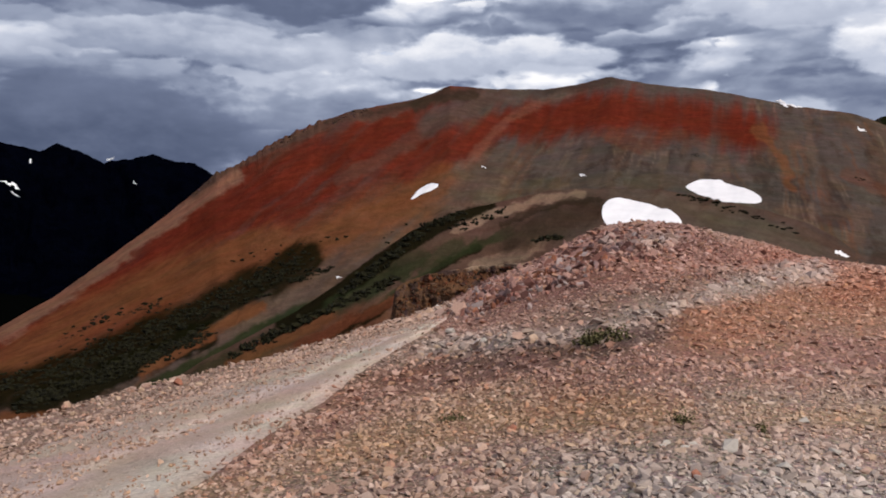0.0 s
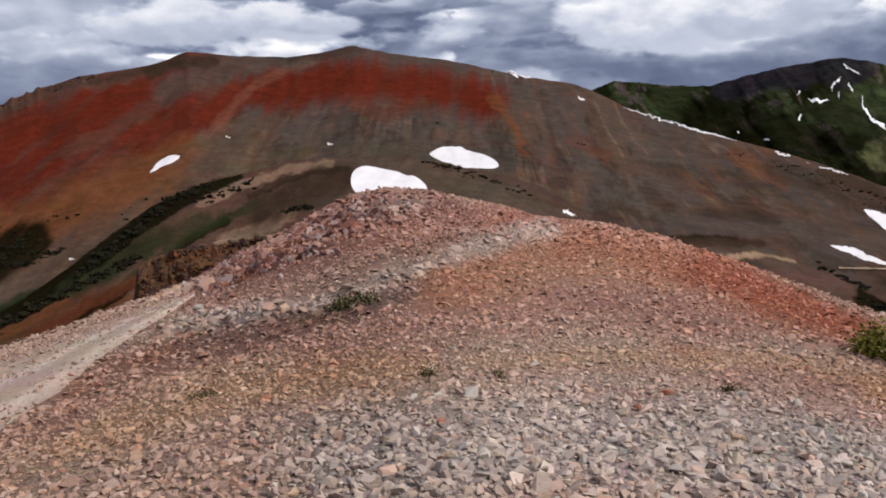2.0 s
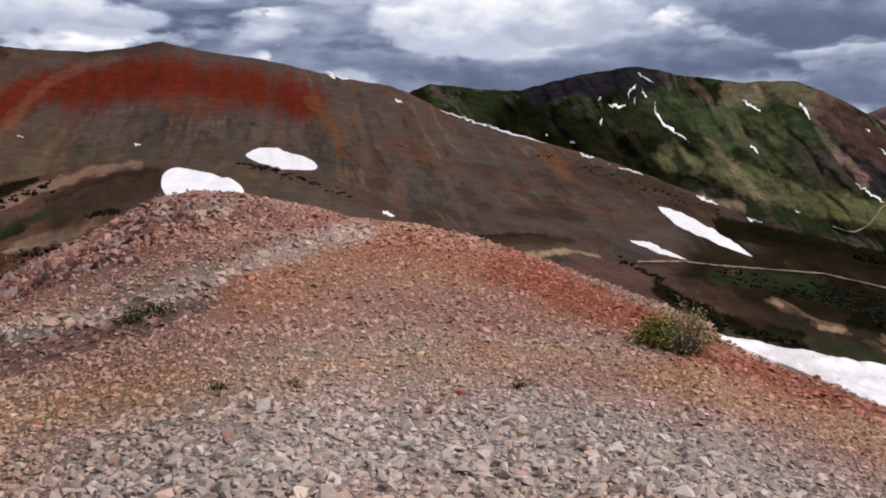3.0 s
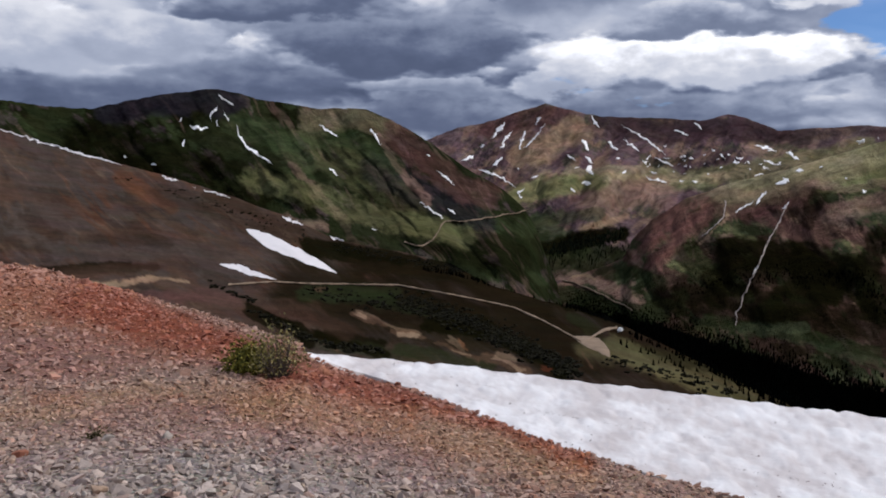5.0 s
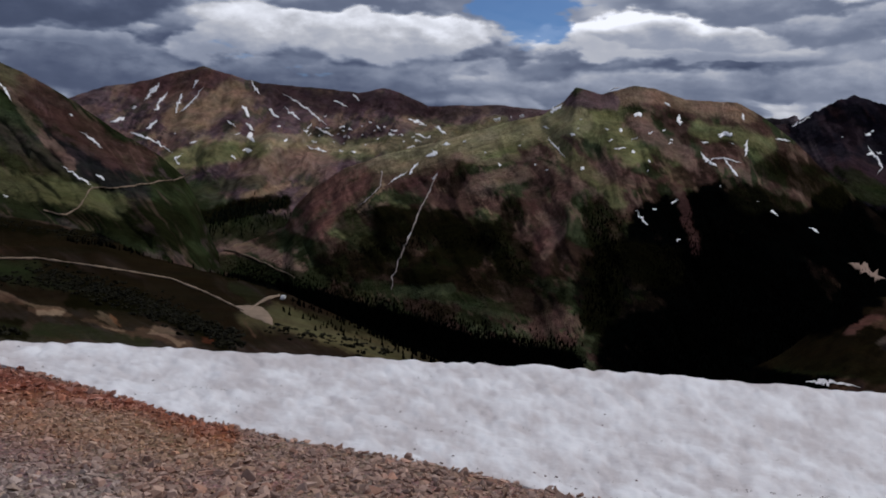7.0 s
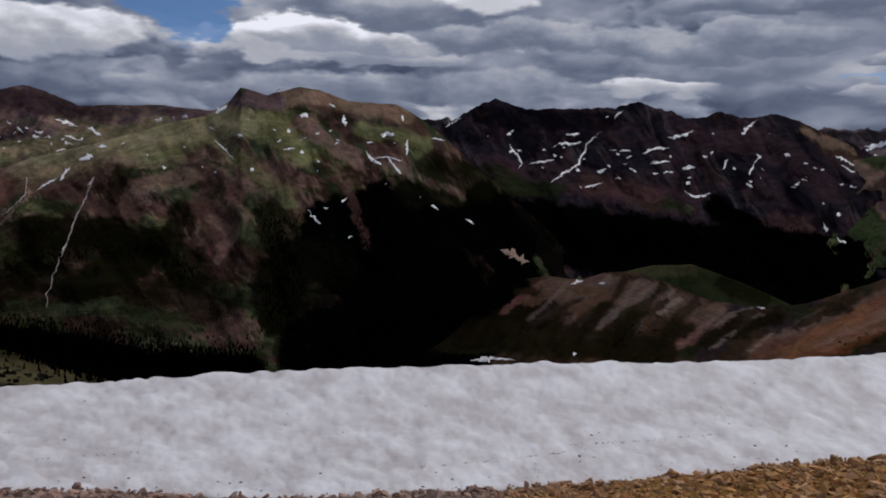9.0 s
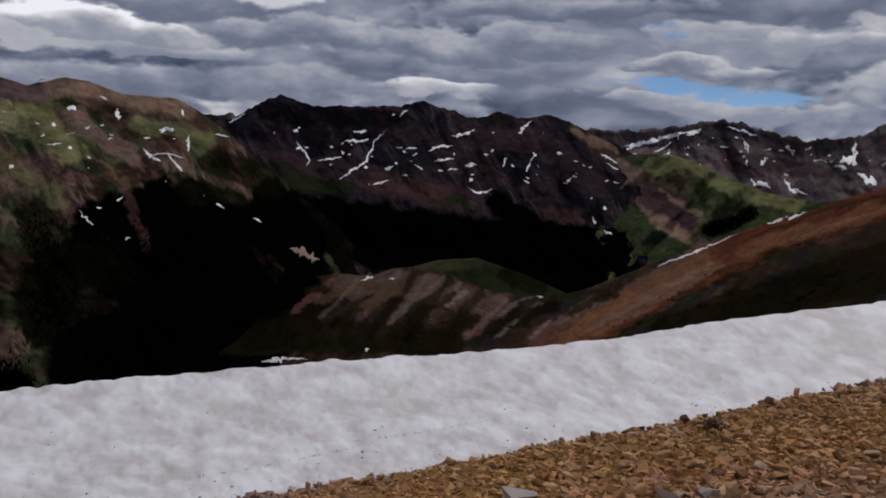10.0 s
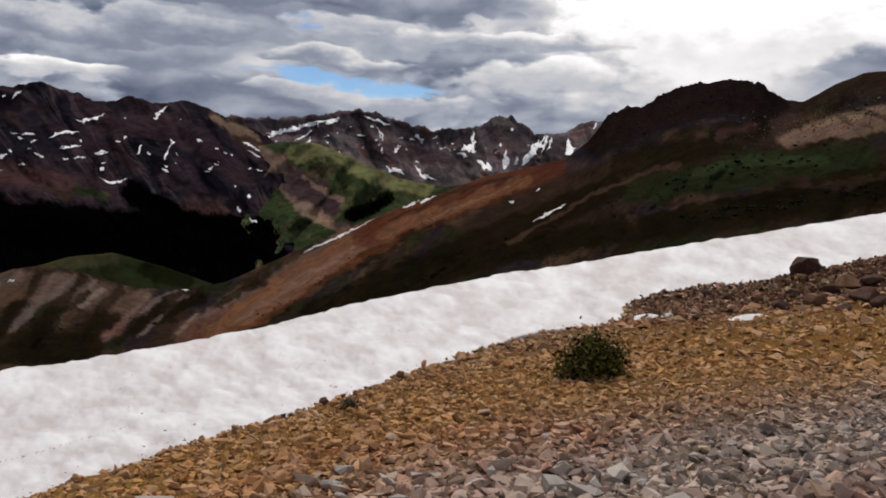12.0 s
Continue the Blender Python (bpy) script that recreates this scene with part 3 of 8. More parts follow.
def trail(on, line, width, material, label, lift=0.008, name="dirt_road", wander=0.03):
    """A road cut along a slope, given by (bearing, height angle), its width in degrees."""
    pts = np.array([p[:2] for p in line], float)
    seg = np.r_[0, np.cumsum(np.hypot(np.diff(pts[:, 0]), np.diff(pts[:, 1])))]
    s = np.linspace(0, seg[-1], max(16, int(seg[-1] / 0.07)))
    px, py = np.interp(s, seg, pts[:, 0]), np.interp(s, seg, pts[:, 1])
    k = np.ones(5) / 5
    px[2:-2], py[2:-2] = np.convolve(px, k, "valid"), np.convolve(py, k, "valid")
    px, py = px + wander * fbm(s * 1.7, 1.3, octaves=4, gain=0.6, seed=6), py + wander * fbm(s * 1.7, 8.3, octaves=4, gain=0.6, seed=7)
    w = 0.85 * width * (1 + 1.1 * fbm(s * 2.5, 3.3, octaves=4, gain=0.65, seed=5))
    tx, ty = np.gradient(px), np.gradient(py)
    norm = np.hypot(tx, ty) + 1e-9
    az = np.stack([px + ty / norm * w * a for a in (-1, -0.8, 0.8, 1)])
    el = np.stack([py - tx / norm * w * a for a in (-1, -0.8, 0.8, 1)])
    r = on.reach(az, el) * (1 - lift * np.array([-0.2, 1, 1, -0.2]))[:, None]
    ob = mesh_object(name, spot(az, el, r).reshape(-1, 3), grid_faces(4, len(s)), material)
    return tagged(ob, label, "road", kind="structure")

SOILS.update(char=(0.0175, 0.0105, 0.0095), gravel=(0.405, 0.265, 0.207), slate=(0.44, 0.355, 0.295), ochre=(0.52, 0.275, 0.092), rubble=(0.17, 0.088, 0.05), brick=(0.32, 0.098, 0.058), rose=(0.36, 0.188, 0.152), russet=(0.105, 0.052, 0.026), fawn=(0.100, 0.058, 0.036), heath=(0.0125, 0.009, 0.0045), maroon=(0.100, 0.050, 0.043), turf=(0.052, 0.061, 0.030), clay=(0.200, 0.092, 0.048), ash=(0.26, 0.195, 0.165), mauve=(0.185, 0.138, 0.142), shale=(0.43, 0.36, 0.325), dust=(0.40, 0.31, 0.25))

# ---------------------------------------------------------------- the mountains
red_mountain = Mountain(
    "red_mountain",
    crest=[(-60, -15), (-51.1, -9.2), (-47.9, -7.4), (-44.6, -5), (-41.1, -2.3), (-38.2, 0.2), (-36.8, 0.8), (-34.4, 2.4), (-32.3, 3.4), (-29.3, 4.6),
           (-26.3, 5.2), (-24.5, 5.6), (-22.6, 6.4), (-19.4, 6.2), (-16.3, 6.2), (-14.1, 6.5), (-11.9, 7.0), (-9.3, 6.5), (-5.7, 6.1), (-3.3, 5.6), (-0.6, 5.0),
           (2.6, 4.5), (4.1, 4.0), (6.3, 2.9), (9, 1.9), (13.5, 0.6), (16.4, -0.2), (20.2, -1.5), (24.2, -3.1), (27.1, -4.5), (31.3, -5.3), (34.7, -6.1),
           (37.5, -7.6), (41.0, -8.6), (45.3, -9.5), (46.9, -10.3), (50.8, -12.0), (54.5, -13.6), (57.0, -14.5), (59.3, -15.8), (63.5, -17.9), (68, -19)],
    far=[(-60, 600), (-40, 850), (-12, 1000), (4, 900), (20, 700), (35, 520), (46, 400), (58, 280), (68, 210)],
    foot=[(-60, -20), (-40, -17), (-25, -13), (-10, -8), (0, -8), (10, -10), (20, -14), (30, -16), (68, -19)],
    near=[(-60, 130), (-40, 200), (-20, 260), (0, 260), (10, 210), (25, 130), (45, 90), (68, 60)],
    grit=0.6, crags=(-39.5, -30, 0.5), chutes=[("tan", 0.15, 0.6), ("orange", 0.35, 0.6)], mosaic=[("brown", 0.3, 0.6, 0.6, 0.5), ("umber", 0.25, 0.5, 0.9, 0.6), ("fawn", 0.2, 0.4, 0.7, 0.4)], step=0.115, rows=145,
    label="rust-red scree mountain with grey talus and dark shrub bands", base="talus", seed=3, rugged=0.06, gully=0.032, lean=[(-50, -1.3), (-25, -1.0), (-10, -0.3), (5, 0.5), (20, 1.2)],
    strokes=[
        ("fawn", 2.6, 0.5, [(-49.3, -12.8), (-43.0, -10.1), (-35.7, -7.0), (-29.3, -4.3), (-23.9, -1.9), (-20.0, -0.7)]),
        ("orange", 1.6, 0.9, [(-49.3, -11.4), (-42.9, -8.6), (-35.7, -5.5), (-29.3, -3.2), (-24.7, -1.0)]),
        ("red", 2.7, 1.0, [(-52.3, -10.2), (-46.3, -7.4), (-40.1, -3.9), (-33.8, -0.5), (-27.8, 2.4), (-23.2, 4.4)]),
        ("tan", 0.5, 0.3, [(-51.1, -9.6), (-47.9, -7.7), (-43.9, -4.8), (-40.0, -1.9), (-36.8, 0.2)]),
        ("brown", 0.3, 0.8, [(-39.7, -1.0), (-37.5, 0.6), (-34.6, 2.0), (-31.6, 3.4), (-28.2, 4.5)]),
        ("brown", 0.5, 0.7, [(-28.5, 4.3), (-25.5, 5.1), (-22.8, 5.9), (-21.7, 5.9)]),
        ("talus", 0.8, 0.8, [(-23.9, 4.0), (-20.1, 5.4), (-16.3, 5.6), (-11.8, 6.5), (-7.5, 5.9), (-3.9, 5.1)]),
        ("red", 1.25, 1.0, [(-17.4, 3.7), (-14.8, 4.5), (-11.8, 4.7), (-8.9, 4.5), (-5.3, 4.1), (-2.8, 3.3)]),
        ("red", 0.9, 0.9, [(-25.4, 0.4), (-21.6, 2.5), (-18.6, 4.1), (-16.3, 4.6)]),
        ("tan", 0.30, 0.1, [(-14.8, 6.0), (-18.2, 4.5), (-20.1, 2.7), (-22.0, 0.8)]),
        ("brown", 0.45, 0.5, [(-19.0, 5.9), (-23.2, 4.0), (-26.6, 1.9), (-30.1, -0.1)]),
        ("orange", 0.9, 0.8, [(-33.1, -5.1), (-28.5, -2.8), (-24.7, -0.8), (-23.1, 0.4)]),
        ("orange", 1.1, 0.9, [(-51.2, -12.0), (-46.3, -8.8), (-40.1, -6.1), (-34.6, -4.3)]),
        ("orange", 0.35, 0.7, [(-2.5, 3.5), (-1.3, 2.1), (-0.4, -0.1)]),
        ("rust", 0.5, 0.5, [(-11.7, 3.2), (-9.9, 2.4), (-7.4, 3.2)]),
        ("olive", 0.5, 0.15, [(-20.4, -1.1), (-16.2, -0.1), (-12.4, 0.2), (-7.3, 0.0), (-2.7, -0.8)]),
        ("olive", 0.5, 0.15, [(-4.4, -1.2), (-0.9, -2.2), (2.4, -3.3)]),
        ("shrub", 0.9, 0.95, [(-51.8, -13.2), (-49.3, -12.8), (-45.4, -11.4), (-41.2, -9.8), (-36.8, -7.7), (-32.3, -5.3)]),
        ("shrub", 0.7, 0.95, [(-50.0, -14.1), (-46.4, -13.1), (-42.6, -11.9), (-39.0, -10.3)]),
        ("orange", 0.45, 0.9, [(-51.9, -14.6), (-49.4, -15.0), (-47.1, -14.9)]),
        ("orange", 0.35, 0.9, [(-43.0, -12.6), (-39.4, -10.6), (-35.3, -8.5)]),
        ("moss", 0.55, 0.95, [(-42.7, -13.7), (-39.1, -12.1), (-35.4, -10.4), (-31.6, -8.7), (-28.5, -7.2)]),
        ("shrub", 0.45, 0.9, [(-29.3, -7.0), (-26.2, -5.1), (-23.1, -3.1), (-20.4, -2.1)]),
        ("moss", 0.55, 0.9, [(-28.5, -7.8), (-25.4, -5.8), (-21.5, -4.2), (-17.3, -3.0)]),
        ("grass", 0.4, 0.9, [(-30.4, -9.7), (-27.7, -8.2), (-24.6, -6.2), (-21.1, -4.6), (-18.4, -3.5)]),
        ("rust", 0.4, 0.8, [(-34.6, -11.5), (-30.8, -10.1), (-26.9, -8.6)]),
        ("brown", 0.75, 0.95, [(-19.2, -4.2), (-16.1, -2.8), (-13.5, -2.0)]),
        ("tan", 0.35, 0.5, [(-20.7, -5.2), (-17.6, -4.4), (-15.3, -3.9)]),
        ("tan", 0.3, 0.4, [(-19.2, -2.1), (-16.2, -1.1), (-13.5, -0.8)]),
        ("orange", 0.5, 0.5, [(13.2, -0.2), (16.1, -2.0)]),
        ("rust", 0.4, 0.4, [(2.9, 0.8), (5.2, -0.5)]),
        ("brown", 0.4, 0.45, [(6.4, -0.9), (10.6, -2.2)]),
        ("brown", 0.35, 0.45, [(11.0, -3.8), (13.6, -3.7)]),
        ("heath", 0.5, 0.8, [(28.5, -6.4), (33.9, -6.5), (38.3, -7.5)]),
        ("shrub", 1.3, 0.5, [(28.5, -8.3), (33.8, -9.2), (39.0, -10.5), (44.5, -12.5)]),
        ("umber", 0.7, 0.6, [(15.8, -1.2), (20.2, -2.8), (24.9, -4.3), (28.2, -5.1)]),
        ("talus", 0.6, 0.7, [(12.1, -5.3), (16.7, -4.8), (21.2, -6.0)]),
        ("heath", 2.4, 0.85, [(24.4, -7.9), (29.7, -8.8), (37.5, -10.3), (45.0, -12.1), (52.7, -14.0)]),
        ("heath", 1.1, 0.7, [(23.7, -8.1), (29.7, -8.6), (35.1, -9.6), (39.1, -10.9), (42.3, -12.6)]),
        ("olive", 0.8, 0.8, [(44.2, -11.6), (48.9, -12.4), (52.7, -13.6), (56.8, -14.6)]),
        ("heath", 1.2, 0.8, [(41.0, -9.5), (45.3, -10.4), (50.8, -12.3), (54.6, -13.9), (58.2, -15.4)]),
        ("olive", 0.45, 0.5, [(45.4, -11.9), (48.9, -12.9), (52.7, -14.2)]),
        ("shrub", 0.55, 0.95, [(25.2, -4.9), (29.7, -5.7), (35.1, -6.7), (41.0, -8.0), (45.3, -9.2)]),
        ("brown", 0.8, 0.8, [(17.6, -8.1), (21.1, -8.9), (24.8, -9.8)]),
        ("heath", 0.8, 0.9, [(28.2, -5.9), (31.2, -6.5), (34.3, -7.1), (38.3, -8.2), (41.4, -9.1)]),
        ("shrub", 0.5, 0.8, [(32.8, -8.6), (36.7, -10.4), (40.3, -12.2)]),
        ("shrub", 0.4, 0.9, [(21.1, -9.1), (24.4, -10.7), (29.7, -11.8)]),
        ("tan", 0.10, 0.35, [(28.2, -9.4), (29.7, -9.9), (31.6, -10.8), (32.8, -11.0)]),
        ("tan", 0.12, 0.25, [(34.7, -11.1), (35.9, -12.3), (36.7, -12.9)]),
        ("tan", 0.2, 0.4, [(37.9, -12.3), (39.1, -12.8)]),
        ("tan", 0.22, 0.85, [(10.6, -7.1), (13.2, -6.95), (15.0, -6.75)]),
        ("tan", 0.10, 0.8, [(14.0, -6.6), (16.0, -6.75), (17.2, -7.0)]),
        ("maroon", 0.3, 0.7, [(12.5, -7.8), (15.5, -7.9), (18.0, -8.2)]),
        # shaded step of the road bench, put in as soil colour
        ("heath", 0.22, 0.9, [(7.0, -6.0), (10.0, -5.8), (13.5, -5.7)]),
        ("brown", 0.35, 0.7, [(9.6, -6.4), (12.1, -6.1), (15.0, -5.9)]),
        # a dark line of shadow, painted into the soil
        ("umber", 0.3, 0.8, [(9.6, -6.1), (12.1, -6.0), (15.0, -5.9)]),
        ("maroon", 0.45, 0.6, [(15.9, -7.8), (18.7, -8.1), (20.1, -8.5)]),
        ("umber", 0.35, 0.7, [(18.5, -1.3), (21.3, -2.4), (24.5, -3.8)]),
        ("umber", 0.3, 0.5, [(10.9, -4.1), (13.8, -4.0), (16.1, -4.6)]),
        ("moss", 0.5, 0.7, [(24.8, -7.9), (28.9, -8.4), (32.8, -9.2)]),
        ("moss", 0.4, 0.7, [(31.2, -11.9), (35.1, -12.7), (37.5, -13.2)]),
        ("olive", 0.6, 0.55, [(45.9, -11.3), (50.0, -13.2), (54.6, -14.4)]),
        ("umber", 0.4, 0.9, [(-24.9, 5.0), (-22.8, 5.9), (-21.1, 5.8)]),
        ("umber", 0.22, 0.7, [(-28.5, 4.4), (-26.3, 4.9), (-24.7, 5.3)]),
        ("umber", 0.25, 0.5, [(-16.3, 6.1), (-13.3, 6.5), (-11.5, 6.7)]),
        ("moss", 0.5, 0.7, [(24.6, -8.2), (27.8, -8.1), (30.8, -8.1)]),
        ("moss", 0.45, 0.6, [(25.7, -11.6), (28.7, -12.0), (32.3, -12.8)]),
        ("heath", 0.4, 0.85, [(31.5, -8.6), (34.5, -8.9), (37.1, -9.4)]),
        ("shrub", 0.4, 0.95, [(33.2, -10.3), (36.2, -10.5), (39.2, -11.6), (41.5, -12.5), (42.6, -13.5)]),
        ("shrub", 0.3, 0.95, [(22.3, -9.6), (23.8, -10.3), (25.1, -11.5)]),
        ("shrub", 0.25, 0.95, [(25.7, -10.8), (27.7, -11.7), (30.4, -12.3)]),
        ("shrub", 0.2, 0.9, [(26.8, -5.0), (28.8, -5.7), (31.5, -6.0)]),
        ("forest", 0.35, 0.95, [(34.9, -6.3), (38.5, -6.7), (40.7, -7.6), (43.0, -8.5), (46.6, -9.8)]),
        ("olive", 0.3, 0.5, [(45.0, -11.6), (47.3, -12.3), (50.2, -13.3)]),
        ("moss", 0.4, 0.5, [(43.1, -9.8), (44.9, -10.5)]),
        ("fawn", 0.16, 0.7, [(28.1, -9.5), (30.2, -10.3)]),
        ("tan", 0.07, 0.75, [(28.3, -9.5), (29.0, -9.8)]),
        ("fawn", 0.14, 0.7, [(30.6, -10.7), (33.2, -11.3)]),
        ("tan", 0.09, 0.75, [(31.2, -10.9), (32.5, -11.2)]),
        ("fawn", 0.13, 0.7, [(34.0, -11.6), (36.7, -12.6)]),
        ("tan", 0.05, 0.6, [(34.9, -12.0), (36.2, -12.4)]),
        ("clay", 0.1, 0.5, [(35.2, -11.3), (36.0, -12.0)]),
        ("fawn", 0.3, 0.7, [(37.1, -12.4), (39.9, -13.5)]),
        ("tan", 0.12, 0.6, [(37.6, -12.5), (38.5, -12.8), (39.6, -13.4)]),
        ("rust", 0.14, 0.6, [(41.0, -13.1), (41.7, -13.3)]),
        ("umber", 0.5, 0.6, [(23.1, -8.8), (25.4, -9.7), (27.7, -10.9)]),
        ("fawn", 0.1, 0.6, [(26.1, -11.5), (26.7, -11.9)]),
        ("fawn", 0.1, 0.6, [(25.4, -7.8), (26.3, -7.9)]),
        ("fawn", 0.08, 0.6, [(44.0, -12.1), (44.5, -13.0)]),
    ])

front_spur = Mountain(
    "front_spur", crest=[(-43.6, -14.6), (-39.1, -12.0), (-36.0, -10.5), (-32.9, -8.9), (-29.9, -6.9), (-27.6, -5.1), (-25.2, -3.5), (-22.0, -2.1), (-19.1, -1.4), (-15.9, -0.6), (-13.5, -0.4), (-11.8, -0.4), (-8.4, -0.4), (-5.1, -1.0), (-1.9, -1.6), (0.8, -2.4), (2.5, -3.3), (3.4, -4.0), (3.8, -4.5), (5.4, -4.8), (8.3, -6.2)],
    far=[(-45, 250), (-30, 300), (-20, 370), (-10, 420), (10, 380)], foot=[(-50, -19), (-30, -15), (-18, -9), (-10, -7), (0, -8), (10, -10)], near=[(-50, 130), (-30, 170), (-15, 220), (10, 230)],
    label="low rounded spur with tan, brown and green bands", base="brown", seed=27, gully=0.03, lean=-0.8, rugged=0.04, grit=0.6, rows=110,
    strokes=[
        ("talus", 1.6, 0.6, [(-14.5, -2.4), (-11.4, -1.6), (-6.9, -2.3), (-1.4, -3.4), (3.8, -4.7)]),
        ("orange", 1.0, 0.5, [(-42.6, -15.0), (-37.4, -13.4), (-31.9, -10.7), (-27.7, -9.3)]),
        ("moss", 0.7, 0.65, [(-42.6, -14.4), (-38.1, -12.6), (-34.5, -10.8), (-31.1, -9.1), (-27.7, -7.0), (-24.6, -5.3)]),
        ("shrub", 0.5, 0.95, [(-33.7, -9.7), (-30.7, -7.9), (-27.6, -5.9), (-25.3, -4.2), (-22.2, -2.4), (-19.9, -1.7)]),
        ("orange", 0.4, 0.7, [(-37.4, -12.3), (-33.7, -10.7), (-30.7, -9.3)]),
        ("moss", 0.5, 0.6, [(-30.7, -8.5), (-27.7, -7.2), (-24.6, -5.7), (-21.9, -4.4)]),
        ("shrub", 0.22, 0.9, [(-33.0, -12.2), (-30.7, -10.8), (-27.7, -9.2), (-23.8, -6.4), (-20.7, -4.6)]),
        ("moss", 0.3, 0.75, [(-30.7, -10.4), (-27.7, -8.8), (-23.4, -5.9), (-20.3, -4.2), (-18.4, -3.4)]),
        ("rust", 0.35, 0.8, [(-33.0, -11.4), (-30.0, -10.0), (-26.9, -8.5), (-24.6, -7.5)]),
        ("tan", 0.3, 0.45, [(-22.2, -3.4), (-19.9, -2.4), (-16.8, -1.3), (-13.7, -0.8)]),
        ("tan", 0.5, 0.35, [(-20.7, -5.9), (-18.3, -5.0), (-16.4, -4.2)]),
        ("umber", 1.0, 1.0, [(-18.3, -4.0), (-16.4, -3.2), (-14.5, -2.3), (-12.6, -1.9)]),
        ("shrub", 0.2, 0.5, [(-19.1, -3.0), (-16.8, -2.0), (-14.5, -1.3), (-12.6, -1.1)]),
        ("olive", 0.7, 0.12, [(-11.4, -0.9), (-6.9, -1.4), (-3.2, -2.5), (1.0, -3.9)]),
        ("brown", 0.3, 0.7, [(0.3, -3.0), (2.1, -3.6), (3.4, -4.5)]),
    ])

# nothing casts the cloud shadow here; it is put into the base colour
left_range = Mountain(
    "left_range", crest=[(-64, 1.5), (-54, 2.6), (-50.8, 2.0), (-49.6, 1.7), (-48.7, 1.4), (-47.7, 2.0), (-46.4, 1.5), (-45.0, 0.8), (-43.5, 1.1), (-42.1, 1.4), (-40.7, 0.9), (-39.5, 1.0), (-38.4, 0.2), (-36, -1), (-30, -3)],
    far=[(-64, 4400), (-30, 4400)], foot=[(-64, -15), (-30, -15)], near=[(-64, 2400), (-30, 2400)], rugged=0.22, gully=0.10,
    label="far mountain range, cloud shadow painted in as dark blue", base="night", seed=8, material=FAR_SLOPE, rows=90)

green_peak = Mountain(
    "green_peak", crest=[(0, 2.5), (4.1, 4.0), (5.6, 4.6), (9, 4.2), (11.6, 4.1), (14.1, 4.75), (17, 5.3), (19.4, 5.6), (21.8, 5), (25.7, 4.4), (29.1, 4.4), (30.9, 3.6), (33.2, 2.3), (35.9, 0.4), (38.6, -1.2), (39.8, -2.3), (40.6, -3.6), (41.1, -5.0), (41.8, -6.8), (43.5, -9.5), (48, -14)],
    far=[(0, 2900), (19, 2900), (30, 2700), (48, 2300)], foot=[(0, -6), (38, -8.5), (48, -15)], near=[(0, 1400), (48, 1300)], rugged=0.10, gully=0.08, lean=0.7,
    label="dark green mountain with grassy slopes and snow streaks", base="moss", seed=14, material=FAR_SLOPE, grit=0.8, chutes=[("earth", 0.35, 0.7)], mosaic=[("shrub", 0.30, 0.7, 0.5, 0.6), ("grass", 0.22, 0.5, 0.7, 0.5), ("lilac", 0.12, 0.35, 1.1, 0.5)],
    strokes=[
        ("rock", 0.9, 0.8, [(12.5, 4.0), (15.4, 4.6), (18.0, 4.9), (20.1, 4.6)]),
        ("shrub", 1.3, 0.8, [(11.5, 1.9), (14.3, 1.3), (17.6, 0.3), (21.3, -1.2)]),
        # sun on the right flank, put into the soil colour
        ("meadow", 1.2, 0.28, [(24.6, 1.8), (28.3, 0.4), (31.3, -1.5), (32.8, -3.4)]),
        ("grass", 0.8, 0.7, [(20.4, 3.2), (23.2, 2.5), (24.9, 0.7)]),
        ("rock", 1.1, 0.6, [(29.8, 0.4), (32.0, -1.1), (35.1, -2.2), (36.7, -3.4)]),
        ("shrub", 1.2, 0.6, [(29.7, -2.3), (32.8, -3.8), (35.9, -4.9), (39.0, -6.1)]),
        # sunlit shoulder, painted lighter
        ("steppe", 0.8, 0.32, [(25.4, 3.5), (28.3, 3.9), (30.5, 3.1)]),
        ("maroon", 0.9, 0.6, [(30.9, 2.7), (33.2, 0.8), (35.9, -1.1), (37.4, -1.4)]),
        ("earth", 0.25, 0.4, [(23.9, 0.7), (25.7, -1.1), (27.5, -3.0), (28.2, -4.5)]),
        ("earth", 0.25, 0.6, [(29.8, 2.7), (31.3, 0.4), (33.2, -1.9)]),
        ("moss", 0.8, 0.7, [(27.5, -3.8), (31.3, -4.0), (35.1, -4.4)]),
        ("earth", 0.4, 0.7, [(23.1, -3.0), (26.0, -3.6)]),
        ("meadow", 0.8, 0.4, [(21.5, -0.4), (26.0, -1.6), (30.5, -3.2), (36.0, -4.2)]),
        ("grass", 0.7, 0.5, [(24.0, 2.2), (28.0, 2.4), (31.0, 0.6)]),
    ])

